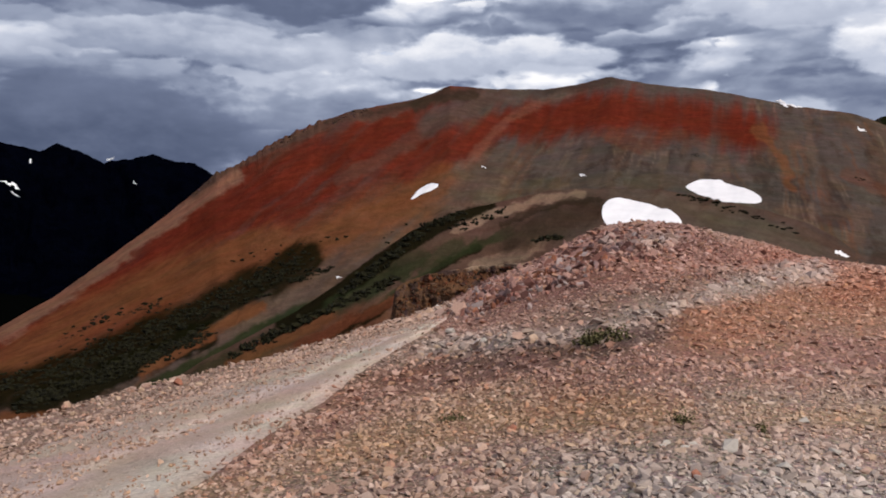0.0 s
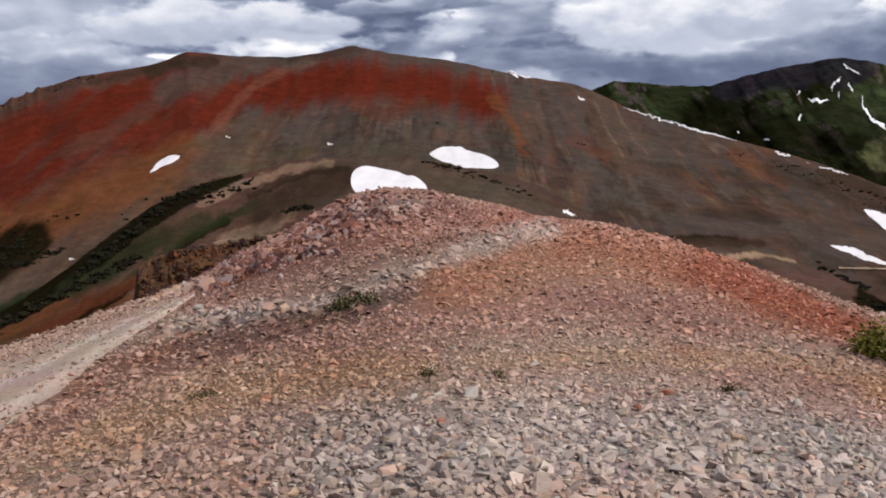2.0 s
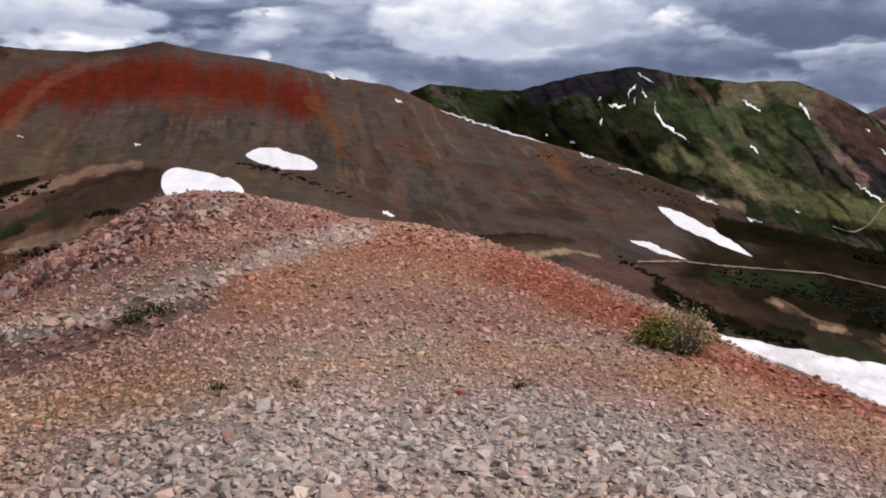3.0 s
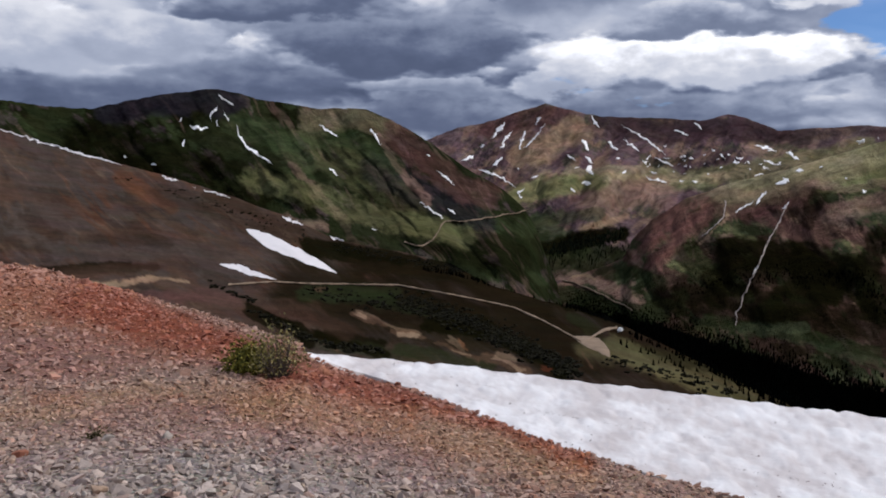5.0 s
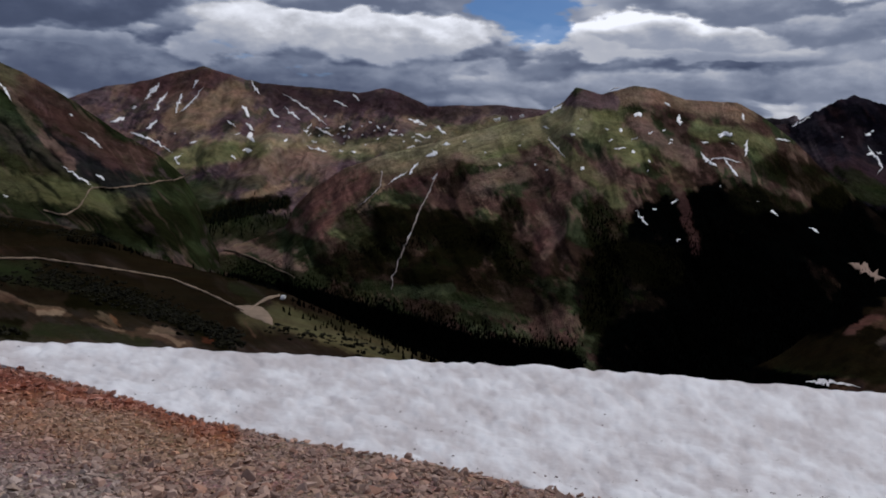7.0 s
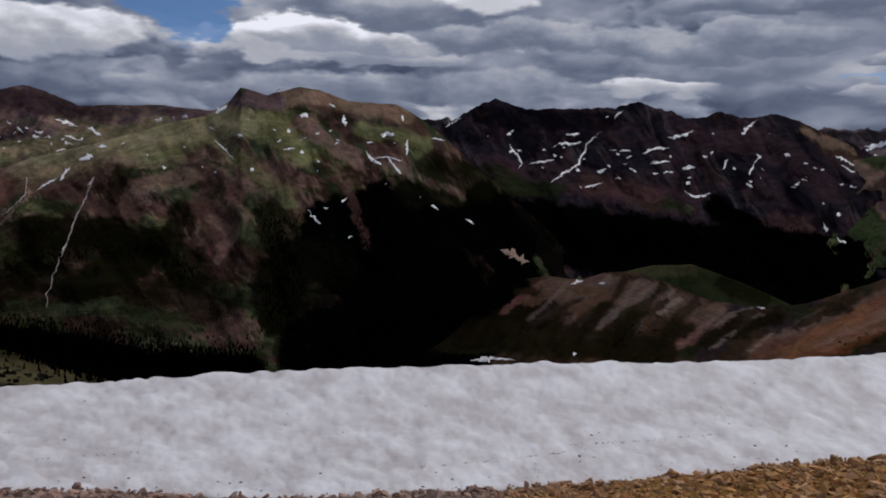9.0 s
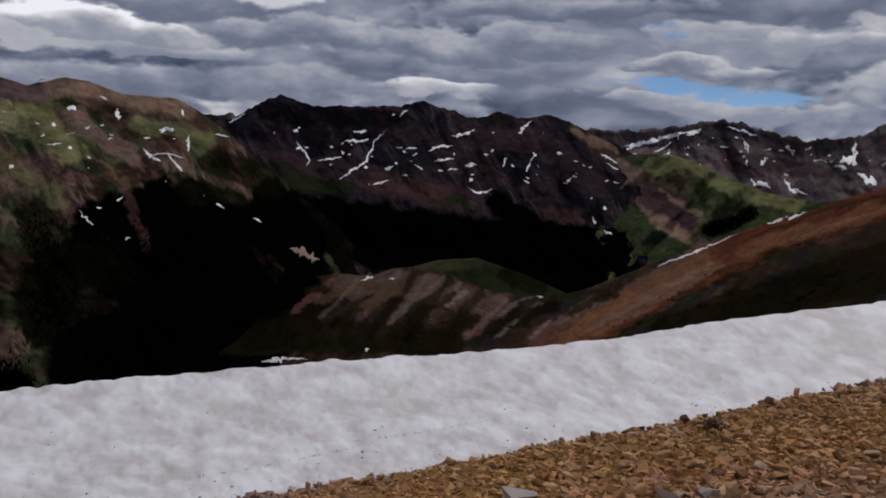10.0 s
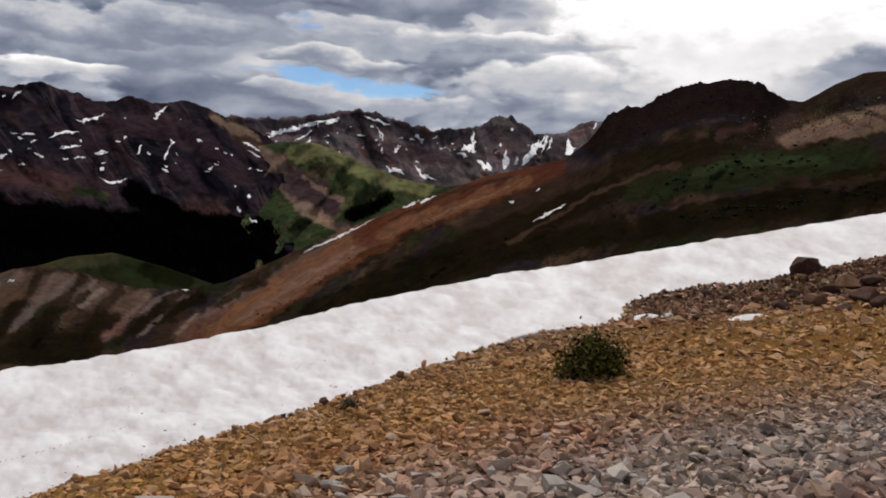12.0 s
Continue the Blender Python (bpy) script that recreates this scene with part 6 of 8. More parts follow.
def build_ground():
    az = np.r_[np.arange(-66, 166, 0.6), np.arange(166, 294, 4.0)]
    r = np.r_[np.arange(0.2, 6, 0.12), 6 * 1.035 ** np.arange(0, 200)]
    a, rr = np.meshgrid((az + 180) % 360 - 180, r)
    z = ground_height(a, rr)
    el = np.degrees(np.arctan((z - EYE[2]) / rr))
    # bed colour lowered to hold the shade of the gaps between stones
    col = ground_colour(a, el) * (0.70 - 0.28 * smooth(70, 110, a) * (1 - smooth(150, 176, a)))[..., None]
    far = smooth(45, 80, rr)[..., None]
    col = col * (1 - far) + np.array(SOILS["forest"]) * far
    pts = np.stack([EYE[0] + rr * np.sin(np.radians(a)), EYE[1] + rr * np.cos(np.radians(a)), z], -1)
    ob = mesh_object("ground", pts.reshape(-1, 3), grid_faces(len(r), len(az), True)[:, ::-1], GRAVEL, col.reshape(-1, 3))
    return tagged(ob, "hill top of loose reddish and grey gravel", "ground", kind="structure")


ground = build_ground()

def build_snowfield():
    az, e0, e1, r0, r1 = SNOW_AZ, SNOW_E0, SNOW_E1, SNOW_R0, SNOW_R1
    start = SNOW_V0 - 0.02
    w = np.linspace(0, 1, 60)[:, None]
    v = start * (1 - w) + w
    el = e0 + (e1 - e0) * v
    k = 1 / r0 + (1 / r1 - 1 / r0) * v  # even slope between the two edges
    r = 1 / k
    a2 = np.broadcast_to(az, r.shape)
    x, y = r * np.sin(np.radians(a2)), r * np.cos(np.radians(a2))
    # sun cups: shallow hollows drawn out down the slope, with soft crests between them
    cups = np.abs(fbm(a2 * 0.6 + 0.5 * el, el * 1.7, 3.0, 3, 0.5, 141)) + 0.35 * fbm(a2 * 0.25, el * 0.7, 6.0, 3, 0.5, 142)
    body = smooth(0, 0.06, w)
    pts = spot(a2, el, r)
    pts[..., 2] += 0.045 * (cups - 0.2) * body * np.clip(r / 7, 0.5, 2.0)
    # dirt mottling plus the cups' own shade: hollows darker, crests lighter in colour
    cup_tone = np.clip(0.5 + 1.0 * fbm(a2 * 0.7 + 0.6 * el, el * 1.5, 8.0, 4, 0.55, 143) + 0.5 * (cups - 0.25) + 0.25 * fbm(a2 * 3, el * 3, 2.0, 3, 0.6, 144), 0, 1)[..., None]
    dirty = (1 - smooth(0, 0.05, w))[..., None]
    tone = np.array((0.55, 0.505, 0.50)) * (1 - cup_tone) + np.array((0.80, 0.79, 0.80)) * cup_tone
    tone = tone * (1 - 0.35 * dirty) + np.array((0.36, 0.27, 0.22)) * 0.35 * dirty
    top = pts[-1]
    out = np.stack([np.sin(np.radians(az)), np.cos(np.radians(az)), 0 * az], -1)
    edge = pts[0] - np.array([0, 0, 0.12])
    lip = [top + out * d + np.array([0, 0, -1.0]) * h for d, h in ((0.5, 0.25), (1.2, 0.9), (2.0, 2.2), (2.4, 4.0))]
    allp = np.concatenate([edge[None], pts, np.stack(lip)])
    ob = mesh_object("snowfield", allp.reshape(-1, 3), grid_faces(len(allp), len(az))[:, ::-1], SNOWFIELD, np.concatenate([tone[:1], tone, np.repeat(tone[-1:], 4, 0)]).reshape(-1, 3))
    tagged(ob, "long bank of dirty white old snow on the gravel", "snow", kind="structure")


build_snowfield()

# the dirt road along the hill
ROAD_FAR = [(-69.0, -19.0), (-53.1, -16.8), (-51.3, -16.3), (-48.1, -15.5), (-44.8, -14.7), (-40.5, -13.8), (-36.1, -12.8), (-31.6, -11.5), (-28.5, -10.5), (-24.0, -9.4)]
ROAD_NEAR = [(-65.2, -27.7), (-53.3, -22.9), (-44.9, -20.2), (-42.0, -19.1), (-39.5, -17.8), (-33.9, -15.1), (-30.0, -12.7), (-28.1, -11.7), (-26.1, -10.7), (-23.9, -9.5)]


def build_road():
    n, m = 160, 31
    f, g = np.array(ROAD_FAR), np.array(ROAD_NEAR)
    s = np.linspace(0, 1, n)
    def along(p):
        d = np.r_[0, np.cumsum(np.hypot(np.diff(p[:, 0]), np.diff(p[:, 1])))]
        d /= d[-1]
        return np.stack([np.interp(s, d, p[:, 0]), np.interp(s, d, p[:, 1])], -1)
    f, g = along(f), along(g)
    pf, pg = (spot(p[:, 0], p[:, 1], ground_reach(p[:, 0], p[:, 1])) for p in (f, g))
    # the road goes on past the walker
    back = np.linspace(14, 0.5, 24)[:, None] * np.array([0.05, -1.0, 0.0])
    pf, pg = np.r_[pf[0] + back, pf], np.r_[pg[0] + back, pg]
    n = len(pf)
    w = np.linspace(0, 1, m)[:, None, None]
    pts = pf[None] * (1 - w) + pg[None] * w
    rel = pts - EYE
    az, r = np.degrees(np.arctan2(rel[..., 0], rel[..., 1])), np.hypot(rel[..., 0], rel[..., 1])
    ruts = -0.05 * np.exp(-((w[..., 0] - 0.55) / 0.08) ** 2) - 0.05 * np.exp(-((w[..., 0] - 0.88) / 0.08) ** 2)
    rim = np.minimum(1, np.minimum(w[..., 0], 1 - w[..., 0]) * 14)
    pts[..., 2] = ground_height(az, r) + 0.06 * rim - 0.015 + ruts * 0.35 + 0.02 * fbm(pts[..., 0] * 1.5, pts[..., 1] * 1.5, 1.0, 3, 0.5, 151)
    col = np.array((0.37, 0.275, 0.225)) + 0 * pts
    track = np.clip(np.exp(-((w[..., 0] - 0.55) / 0.07) ** 2) * 0.8 + np.exp(-((w[..., 0] - 0.88) / 0.075) ** 2), 0, 1)
    track = (track * np.clip(0.9 + 0.6 * fbm(pts[..., 0] * 0.6, pts[..., 1] * 0.6, 1.0, 4, 0.6, 152), 0, 1))[..., None]
    col = col * (1 - 0.9 * track) + np.array((0.62, 0.49, 0.41)) * 0.9 * track
    ob = mesh_object("dirt_road", pts.reshape(-1, 3), grid_faces(m, n)[:, ::-1], ROADBED, col.reshape(-1, 3))
    tagged(ob, "pale dirt track with two worn wheel lines", "road", kind="structure")


build_road()


# ---------------------------------------------------------------- old snow on the mountains
def snows(on, *patches, label=""):
    for i, (width, line) in enumerate(patches):
        snow_patch(on, line, width * (0.78 if on is dark_range else 1.0), seed=i * 3 + int(width * 1000), label=label)


def dots(on, width, points):
    for i, p in enumerate(points):
        snow_patch(on, [p], width * (0.5, 1.3, 0.7, 1.0, 0.6, 1.6)[(i * 7) % 6], seed=i * 5 + 3)


snow_patch(front_spur, [(-12.2, -2.1, 1.0), (-11.2, -2.0, 1.15), (-9.7, -2.2, 1.0), (-8.2, -2.4, 0.8), (-7.0, -2.8, 0.55)], 1.0, 3, "large rounded snow patch behind the rubble mound", ragged=0.28, blunt=9)
snow_patch(red_mountain, [(-6.8, -0.2, 0.3), (-5.9, -0.2, 0.9), (-4.8, -0.4, 1.1), (-3.4, -0.7, 0.9), (-2.1, -1.0, 0.5)], 0.62, 4, "wide snow patch on grey talus", ragged=0.45, blunt=8)
snow_patch(red_mountain, [(-25.2, -1.3), (-24.4, -0.7), (-23.3, -0.2)], 0.24, 5, "slanting snow streak on red scree", ragged=0.4)
snow_patch(red_mountain, [(20.9, -3.6), (22.3, -4.4), (24.1, -5.3), (25.6, -6.0), (26.9, -6.7)], 0.42, 6, "long slanting snow patch above the road", ragged=0.45)
snow_patch(red_mountain, [(19.2, -6.0), (20.5, -6.2), (21.5, -6.7), (22.8, -7.1)], 0.22, 7, "thin ragged snow patch beside the road", ragged=0.6)
snows(red_mountain,
      (0.09, [(-13.8, 0.6), (-13.3, 0.4)]), (0.13, [(-1.6, 5.2), (-0.7, 5.0), (0.1, 4.9)]), (0.08, [(3.2, 3.6), (3.7, 3.4)]),
      (0.08, [(6.2, 2.9), (7.5, 2.4), (9.4, 1.8), (11.3, 1.2), (13.5, 0.6)]), (0.06, [(15.5, -0.1), (16.7, -0.4)]), (0.06, [(17.6, -0.8), (20.0, -1.5)]),
      (0.10, [(23.2, -2.8), (24.8, -3.4)]), (0.07, [(26.5, -4.2), (27.5, -4.6)]), (0.06, [(-30.3, -6.6), (-29.9, -6.7)]), (0.05, [(-20.4, 1.0), (-20.0, 0.9)]), (0.07, [(26.7, -4.3), (27.5, -4.6)]))
snows(front_spur, (0.15, [(2.3, -4.0), (3.2, -4.4)]))
snows(left_range, (0.10, [(-51.0, -0.4), (-50.4, -0.5), (-49.8, -0.9)]), (0.06, [(-49.2, 1.0), (-49.1, 0.7)]), (0.05, [(-43.4, -0.3), (-43.0, -0.5)]), (0.05, [(-44.9, 1.0), (-44.4, 1.2)]), (0.05, [(-50.3, -1.0), (-49.8, -1.4)]))
snows(green_peak,
      (0.05, [(19.4, 5.2), (19.7, 4.9)]), (0.055, [(19.3, 4.4), (18.8, 3.8), (18.9, 3.5)]), (0.05, [(19.2, 3.6), (19.3, 3.1)]), (0.04, [(19.7, 4.1), (20.0, 3.5)]), (0.09, [(17.5, 3.1), (18.7, 3.0)]), (0.13, [(20.5, 3.3), (20.6, 2.5), (21.2, 1.8), (22.0, 1.2)]), (0.12, [(17.1, 2.3), (17.1, 1.8)]),
      (0.05, [(16.8, 3.4), (17.1, 3.7)]), (0.06, [(21.9, 1.3), (22.8, 0.7)]), (0.04, [(19.6, 5.0), (20.4, 4.5)]), (0.07, [(25.9, 3.3), (27.1, 2.5)]), (0.08, [(29.3, 3.1), (30.0, 2.0)]), (0.07, [(15.1, 0.6), (15.4, 0.6)]),
      (0.06, [(26.6, 0.4), (27.1, -0.1)]), (0.07, [(33.8, 0.3), (35.1, -0.8)]), (0.06, [(32.7, -1.9), (34.4, -3.1)]), (0.07, [(34.6, -2.4), (35.2, -2.7)]), (0.05, [(29.4, -3.7), (29.7, -3.8)]), (0.05, [(33.2, 1.4), (33.4, 1.2)]), (0.05, [(13.4, 1.2), (13.6, 1.1)]))
snows(brown_peak,
      (0.12, [(38.5, 3.5), (37.6, 2.3)]), (0.09, [(39.0, 3.0), (38.1, 1.7)]), (0.06, [(40.9, 3.8), (40.5, 3.3)]), (0.09, [(39.9, 2.9), (39.6, 2.1), (39.4, 1.5)]), (0.07, [(41.2, 3.4), (40.5, 2.4), (39.7, 1.7)]),
      (0.16, [(35.5, 0.9), (36.4, 1.3)]), (0.10, [(36.8, 1.8), (37.1, 2.0)]), (0.15, [(37.6, 0.5), (38.3, 1.1)]), (0.09, [(36.7, 0.3), (37.8, 0.0), (39.3, -0.9)]), (0.13, [(44.2, 3.9), (44.8, 3.1)]),
      (0.16, [(43.6, 2.3), (44.2, 1.5)]), (0.20, [(43.9, 1.2), (44.4, 0.7)]), (0.21, [(44.1, 0.5), (44.4, -0.1)]), (0.15, [(43.7, -0.7), (44.3, -0.6)]), (0.13, [(45.4, 2.2), (46.0, 1.5)]),
      (0.06, [(46.4, 2.3), (47.5, 1.5)]), (0.06, [(46.3, 3.2), (47.8, 2.3), (49.2, 1.2)]), (0.06, [(48.4, 1.1), (49.7, 0.5)]), (0.07, [(49.6, 2.9), (50.6, 2.5)]), (0.06, [(50.9, 3.4), (51.4, 2.8)]))
snows(brown_peak,
      (0.09, [(54.6, 1.8), (56.0, 1.4)]), (0.10, [(56.5, 1.3), (57.3, 0.9)]), (0.08, [(47.9, -0.2), (49.2, -0.6)]), (0.08, [(55.2, 0.9), (55.9, 0.6)]), (0.09, [(39.7, -1.7), (39.4, -1.3), (39.8, -1.0)]), (0.07, [(40.3, -0.3), (40.8, -0.1)]))
dots(brown_peak, 0.07, [(50.4, -0.0), (50.8, 1.0), (51.6, 0.6), (52.1, 1.5), (52.4, 0.9), (53.5, 0.8), (54.1, 0.7), (55.2, 0.4), (49.3, 0.7), (50.2, -0.5), (51.8, 0.0), (43.1, -1.1), (49.7, 0.1), (51.0, -0.5), (53.1, 1.2), (52.6, 0.4), (54.4, 0.3), (56.2, 0.7), (48.0, 0.5), (46.5, 0.1), (39.4, 0.3), (46.1, 1.0)])
snows(knob_massif,
      (0.15, [(64.3, 2.5), (65.1, 3.0)]), (0.06, [(68.1, 4.0), (68.8, 4.3)]), (0.15, [(69.7, 2.5), (70.3, 2.4)]), (0.13, [(72.6, 2.6), (72.8, 1.8)]), (0.17, [(75.2, 1.2), (75.6, 1.4), (76.1, 1.3)]),
      (0.10, [(77.0, 1.1), (77.0, -0.0)]), (0.12, [(74.1, 0.2), (74.7, -0.4), (75.2, -0.7)]), (0.12, [(75.6, -0.2), (76.0, -0.7), (76.6, -1.4)]), (0.05, [(74.6, -0.3), (75.6, -0.2), (76.8, -0.5)]), (0.17, [(60.5, 1.9), (61.0, 1.9)]),
      (0.20, [(56.0, -0.7), (56.7, -0.3)]), (0.12, [(57.1, 0.1), (57.6, 0.2)]), (0.12, [(55.4, -1.1), (54.8, -2.0)]), (0.05, [(54.8, -1.7), (53.5, -2.6)]), (0.05, [(78.6, 1.1), (79.6, 1.0)]),
      (0.06, [(70.3, -3.8), (70.8, -4.5), (71.2, -4.8)]), (0.07, [(72.5, -3.3), (72.9, -3.0)]), (0.08, [(78.7, -3.4), (79.2, -3.7)]), (0.07, [(81.0, -4.3), (81.6, -4.7)]), (0.05, [(68.6, 0.2), (69.4, 0.3)]))
snows(knob_massif, (0.07, [(56.8, -1.8), (56.4, -2.3)]), (0.06, [(55.1, -5.9), (54.8, -6.5)]), (0.06, [(73.0, -5.8), (73.3, -5.6)]), (0.05, [(64.2, 0.8), (65.4, -0.5)]), (0.09, [(76.6, 2.6), (76.7, 2.3)]), (0.14, [(81.6, -13.8), (81.6, -13.8)]))
dots(knob_massif, 0.08, [(61.7, 2.1), (62.4, 2.2), (62.3, 0.2), (61.0, -1.1), (64.2, -1.4), (69.9, 0.1), (70.9, -1.2), (70.9, -0.5), (71.8, 1.5), (71.5, -3.7), (75.5, -2.0), (71.9, 3.2), (77.9, -2.9), (65.8, 1.1), (68.1, 1.5), (58.5, 0.4), (60.0, -0.3), (69.0, 1.5), (63.4, -1.0), (66.6, -1.2)])
snows(dark_range,
      (0.07, [(79.5, 1.9), (80.7, 2.6)]), (0.08, [(83.9, 0.8), (84.4, 0.2), (84.8, -0.5), (84.6, -0.9)]), (0.11, [(86.8, 0.7), (87.4, 0.9), (88.8, 1.0)]), (0.12, [(87.7, 1.5), (88.7, 1.6)]), (0.08, [(85.3, -0.5), (87.0, -0.2)]),
      (0.09, [(90.9, 2.6), (91.4, 3.1)]), (0.12, [(90.1, 1.8), (89.2, 1.0), (88.9, 0.2), (88.5, -0.5), (87.5, -1.3), (86.7, -1.7)]), (0.10, [(89.1, -2.1), (90.2, -1.7)]), (0.10, [(91.2, 0.5), (92.1, 0.5)]), (0.12, [(94.4, 1.4), (95.1, 1.4), (96.0, 1.9)]),
      (0.11, [(92.8, 0.3), (93.7, 0.7), (94.5, 0.7)]), (0.09, [(93.3, -0.4), (94.6, -0.1)]), (0.07, [(95.4, -0.7), (96.2, -0.5)]), (0.08, [(95.6, -2.1), (96.2, -2.5), (97.3, -2.2)]), (0.10, [(97.9, -0.7), (98.2, -0.0)]),
      (0.09, [(99.5, -0.9), (99.8, -0.3)]), (0.11, [(98.9, 1.6), (99.8, 2.6)]), (0.07, [(104.5, 0.3), (106.2, -0.4)]), (0.08, [(104.8, -0.2), (105.7, -0.7)]), (0.11, [(104.1, -3.8), (104.3, -4.4)]), (0.10, [(104.7, -4.6), (105.5, -5.1)]))
dots(dark_range, 0.08, [(82.5, 1.3), (83.9, 1.5), (87.6, 0.6), (87.0, 0.1), (90.4, 2.7), (88.6, -0.8), (88.8, -2.0), (90.6, -0.5), (95.9, -1.2), (96.8, 0.2), (100.2, -1.1), (99.6, -1.6), (100.6, 1.7), (101.7, 0.4), (103.4, -0.4), (104.9, -1.4), (104.0, -2.6), (104.9, -3.2), (97.2, 1.7), (95.8, -1.6), (86.2, -0.8), (84.1, 0.3), (94.8, -0.9), (90.1, -0.9)])
snows(far_range,
      (0.11, [(105.7, 0.6), (107.5, 1.2), (109.3, 1.7), (110.9, 2.1)]), (0.12, [(107.9, -0.0), (109.0, 0.6)]), (0.24, [(119.2, 0.1), (119.9, 0.5)]), (0.09, [(119.9, 0.7), (120.0, 1.4)]), (0.2, [(120.2, -0.5), (121.3, -1.1)]), (0.24, [(122.2, -0.1), (122.2, -1.1)]),
      (0.24, [(123.3, -0.8), (124.1, 0.1), (124.9, 1.3)]), (0.26, [(126.3, 1.0), (126.6, -0.1)]), (0.18, [(114.0, -1.1), (115.3, -1.6)]), (0.16, [(116.1, -1.0), (116.5, -1.6), (117.5, -2.0)]), (0.09, [(113.6, 1.3), (113.9, 0.6)]), (0.08, [(104.9, 0.2), (106.1, -0.4)]), (0.09, [(112.4, 2.3), (114.3, 1.7)]), (0.09, [(116.0, 1.1), (116.6, 0.7)]))
snows(far_range,
      (0.13, [(106.0, 0.9), (107.3, 1.1)]), (0.14, [(107.2, 1.1), (108.5, 1.5), (109.6, 1.9)]), (0.09, [(108.0, 0.5), (109.1, 1.2)]), (0.13, [(109.9, 1.7), (110.7, 2.0)]), (0.1, [(108.1, 0.1), (108.9, 0.2)]), (0.06, [(113.4, 1.6), (113.7, 0.8)]), (0.05, [(113.7, 0.3), (113.8, -0.3)]), (0.07, [(114.6, -0.1), (114.9, 0.3)]), (0.12, [(119.9, 0.8), (120.0, -0.1)]), (0.1, [(120.2, -0.6), (121.3, -1.3)]), (0.13, [(122.2, 0.3), (122.1, -1.1)]), (0.2, [(124.4, 1.0), (124.0, 0.0), (123.4, -0.7)]), (0.1, [(125.0, 1.3), (124.6, 0.0)]), (0.22, [(126.4, 1.1), (126.4, -0.1)]))
snows(far_range,
      (0.12, [(123.0, -0.2), (122.8, -0.8)]), (0.14, [(124.1, 0.7), (123.8, -0.4)]), (0.1, [(125.3, 1.1), (125.0, 0.2)]), (0.1, [(120.1, 0.9), (119.9, 0.3)]), (0.16, [(118.9, 0.0), (119.6, -0.3)]), (0.08, [(122.6, 1.7), (122.6, 1.5)]), (0.1, [(116.3, 0.8), (116.5, 0.5)]), (0.1, [(128.2, 2.1), (128.0, 1.7)]), (0.12, [(110.9, 2.1), (110.4, 1.8)]))
dots(far_range, 0.06, [(114.7, 0.1), (116.2, -0.7), (110.9, -0.2), (110.1, 0.9), (111.6, 1.5), (117.8, 0.3), (120.8, 0.3), (121.8, 0.6), (106.4, 0.8), (113.1, 1.6)])
snow_patch(brown_ridge, [(108.5, -7.0), (110.1, -6.3), (111.9, -5.4), (113.5, -4.6)], 0.07, 21, "thin snow line along the ridge")
snow_patch(brown_ridge, [(115.1, -3.9), (116.3, -3.5), (117.6, -3.0)], 0.12, 22, "snow patch on the ridge crest")
snow_patch(brown_ridge, [(124.2, -4.6), (125.2, -4.0), (126.4, -3.3)], 0.09, 23, "narrow snow streak on the dark slope")
snows(brown_ridge, (0.07, [(122.5, -3.3), (122.9, -3.2)]), (0.05, [(124.3, -2.5), (124.6, -2.3)]), (0.13, [(81.6, -14.0), (83.2, -13.8), (84.7, -13.9)]), (0.12, [(88.7, -13.4), (89.0, -13.2)]), (0.10, [(88.3, -8.6), (89.2, -8.3)]), (0.07, [(90.2, -8.5), (90.7, -8.4)]), (0.06, [(100.4, -9.4), (101.0, -9.4)]))



def along_strokes(rng, n, line, width):
    """Random bearings and height angles on a band."""
    line = np.array([p[:2] for p in line], float)
    seg = np.r_[0, np.cumsum(np.hypot(np.diff(line[:, 0]), np.diff(line[:, 1])))]
    s = rng.random(n) * seg[-1]
    return np.interp(s, seg, line[:, 0]) + rng.normal(size=n) * width * 0.6, np.interp(s, seg, line[:, 1]) + rng.normal(size=n) * width * 0.5


def flecks(on, n, line, spread, width, seed):
    """Small remnants of snow strewn along a band, each drawn out down the slope."""
    r = np.random.default_rng(seed)
    a, e = along_strokes(r, n, line, spread)
    for k in range(n):
        j = int(np.clip((a[k] - on.az[0]) / (on.az[1] - on.az[0]), 0, len(on.az) - 1))
        if e[k] < on.ec[j] - 0.15:
            w, run = width * (0.5 + r.random()), 0.15 + 0.45 * r.random() ** 2
            turn = r.normal() * 0.7
            snow_patch(on, [(a[k] - run * 0.5, e[k] - run * 0.35 * turn), (a[k] + run * 0.5, e[k] + run * 0.35 * turn)], w, seed=seed + k)


flecks(dark_range, 34, [(83.9, 0.9), (89.7, -0.2), (95.4, -0.5), (101.0, -0.4), (104.6, -1.1)], 1.2, 0.045, 300)
flecks(brown_peak, 26, [(42.6, 0.3), (47.0, 0.8), (51.6, 0.8), (56.2, 0.9)], 0.7, 0.045, 340)
flecks(far_range, 26, [(104.9, 0.6), (109.3, 1.1), (114.7, 0.3), (120.5, 0.2), (124.7, 0.3)], 0.7, 0.05, 380)
flecks(knob_massif, 14, [(60.8, 1.2), (65.3, 1.4), (70.9, 1.1), (76.2, 0.5)], 1.2, 0.04, 420)

tagged(snow_patch(knob_massif, [(83.4, -6.4), (84.3, -6.7), (85.6, -7.2)], 0.27, 31, name="bare_slide", material=BARE, ragged=0.9, lift=0.012), "pale bare rock slide in the dark forest", "rock slide", kind="structure")
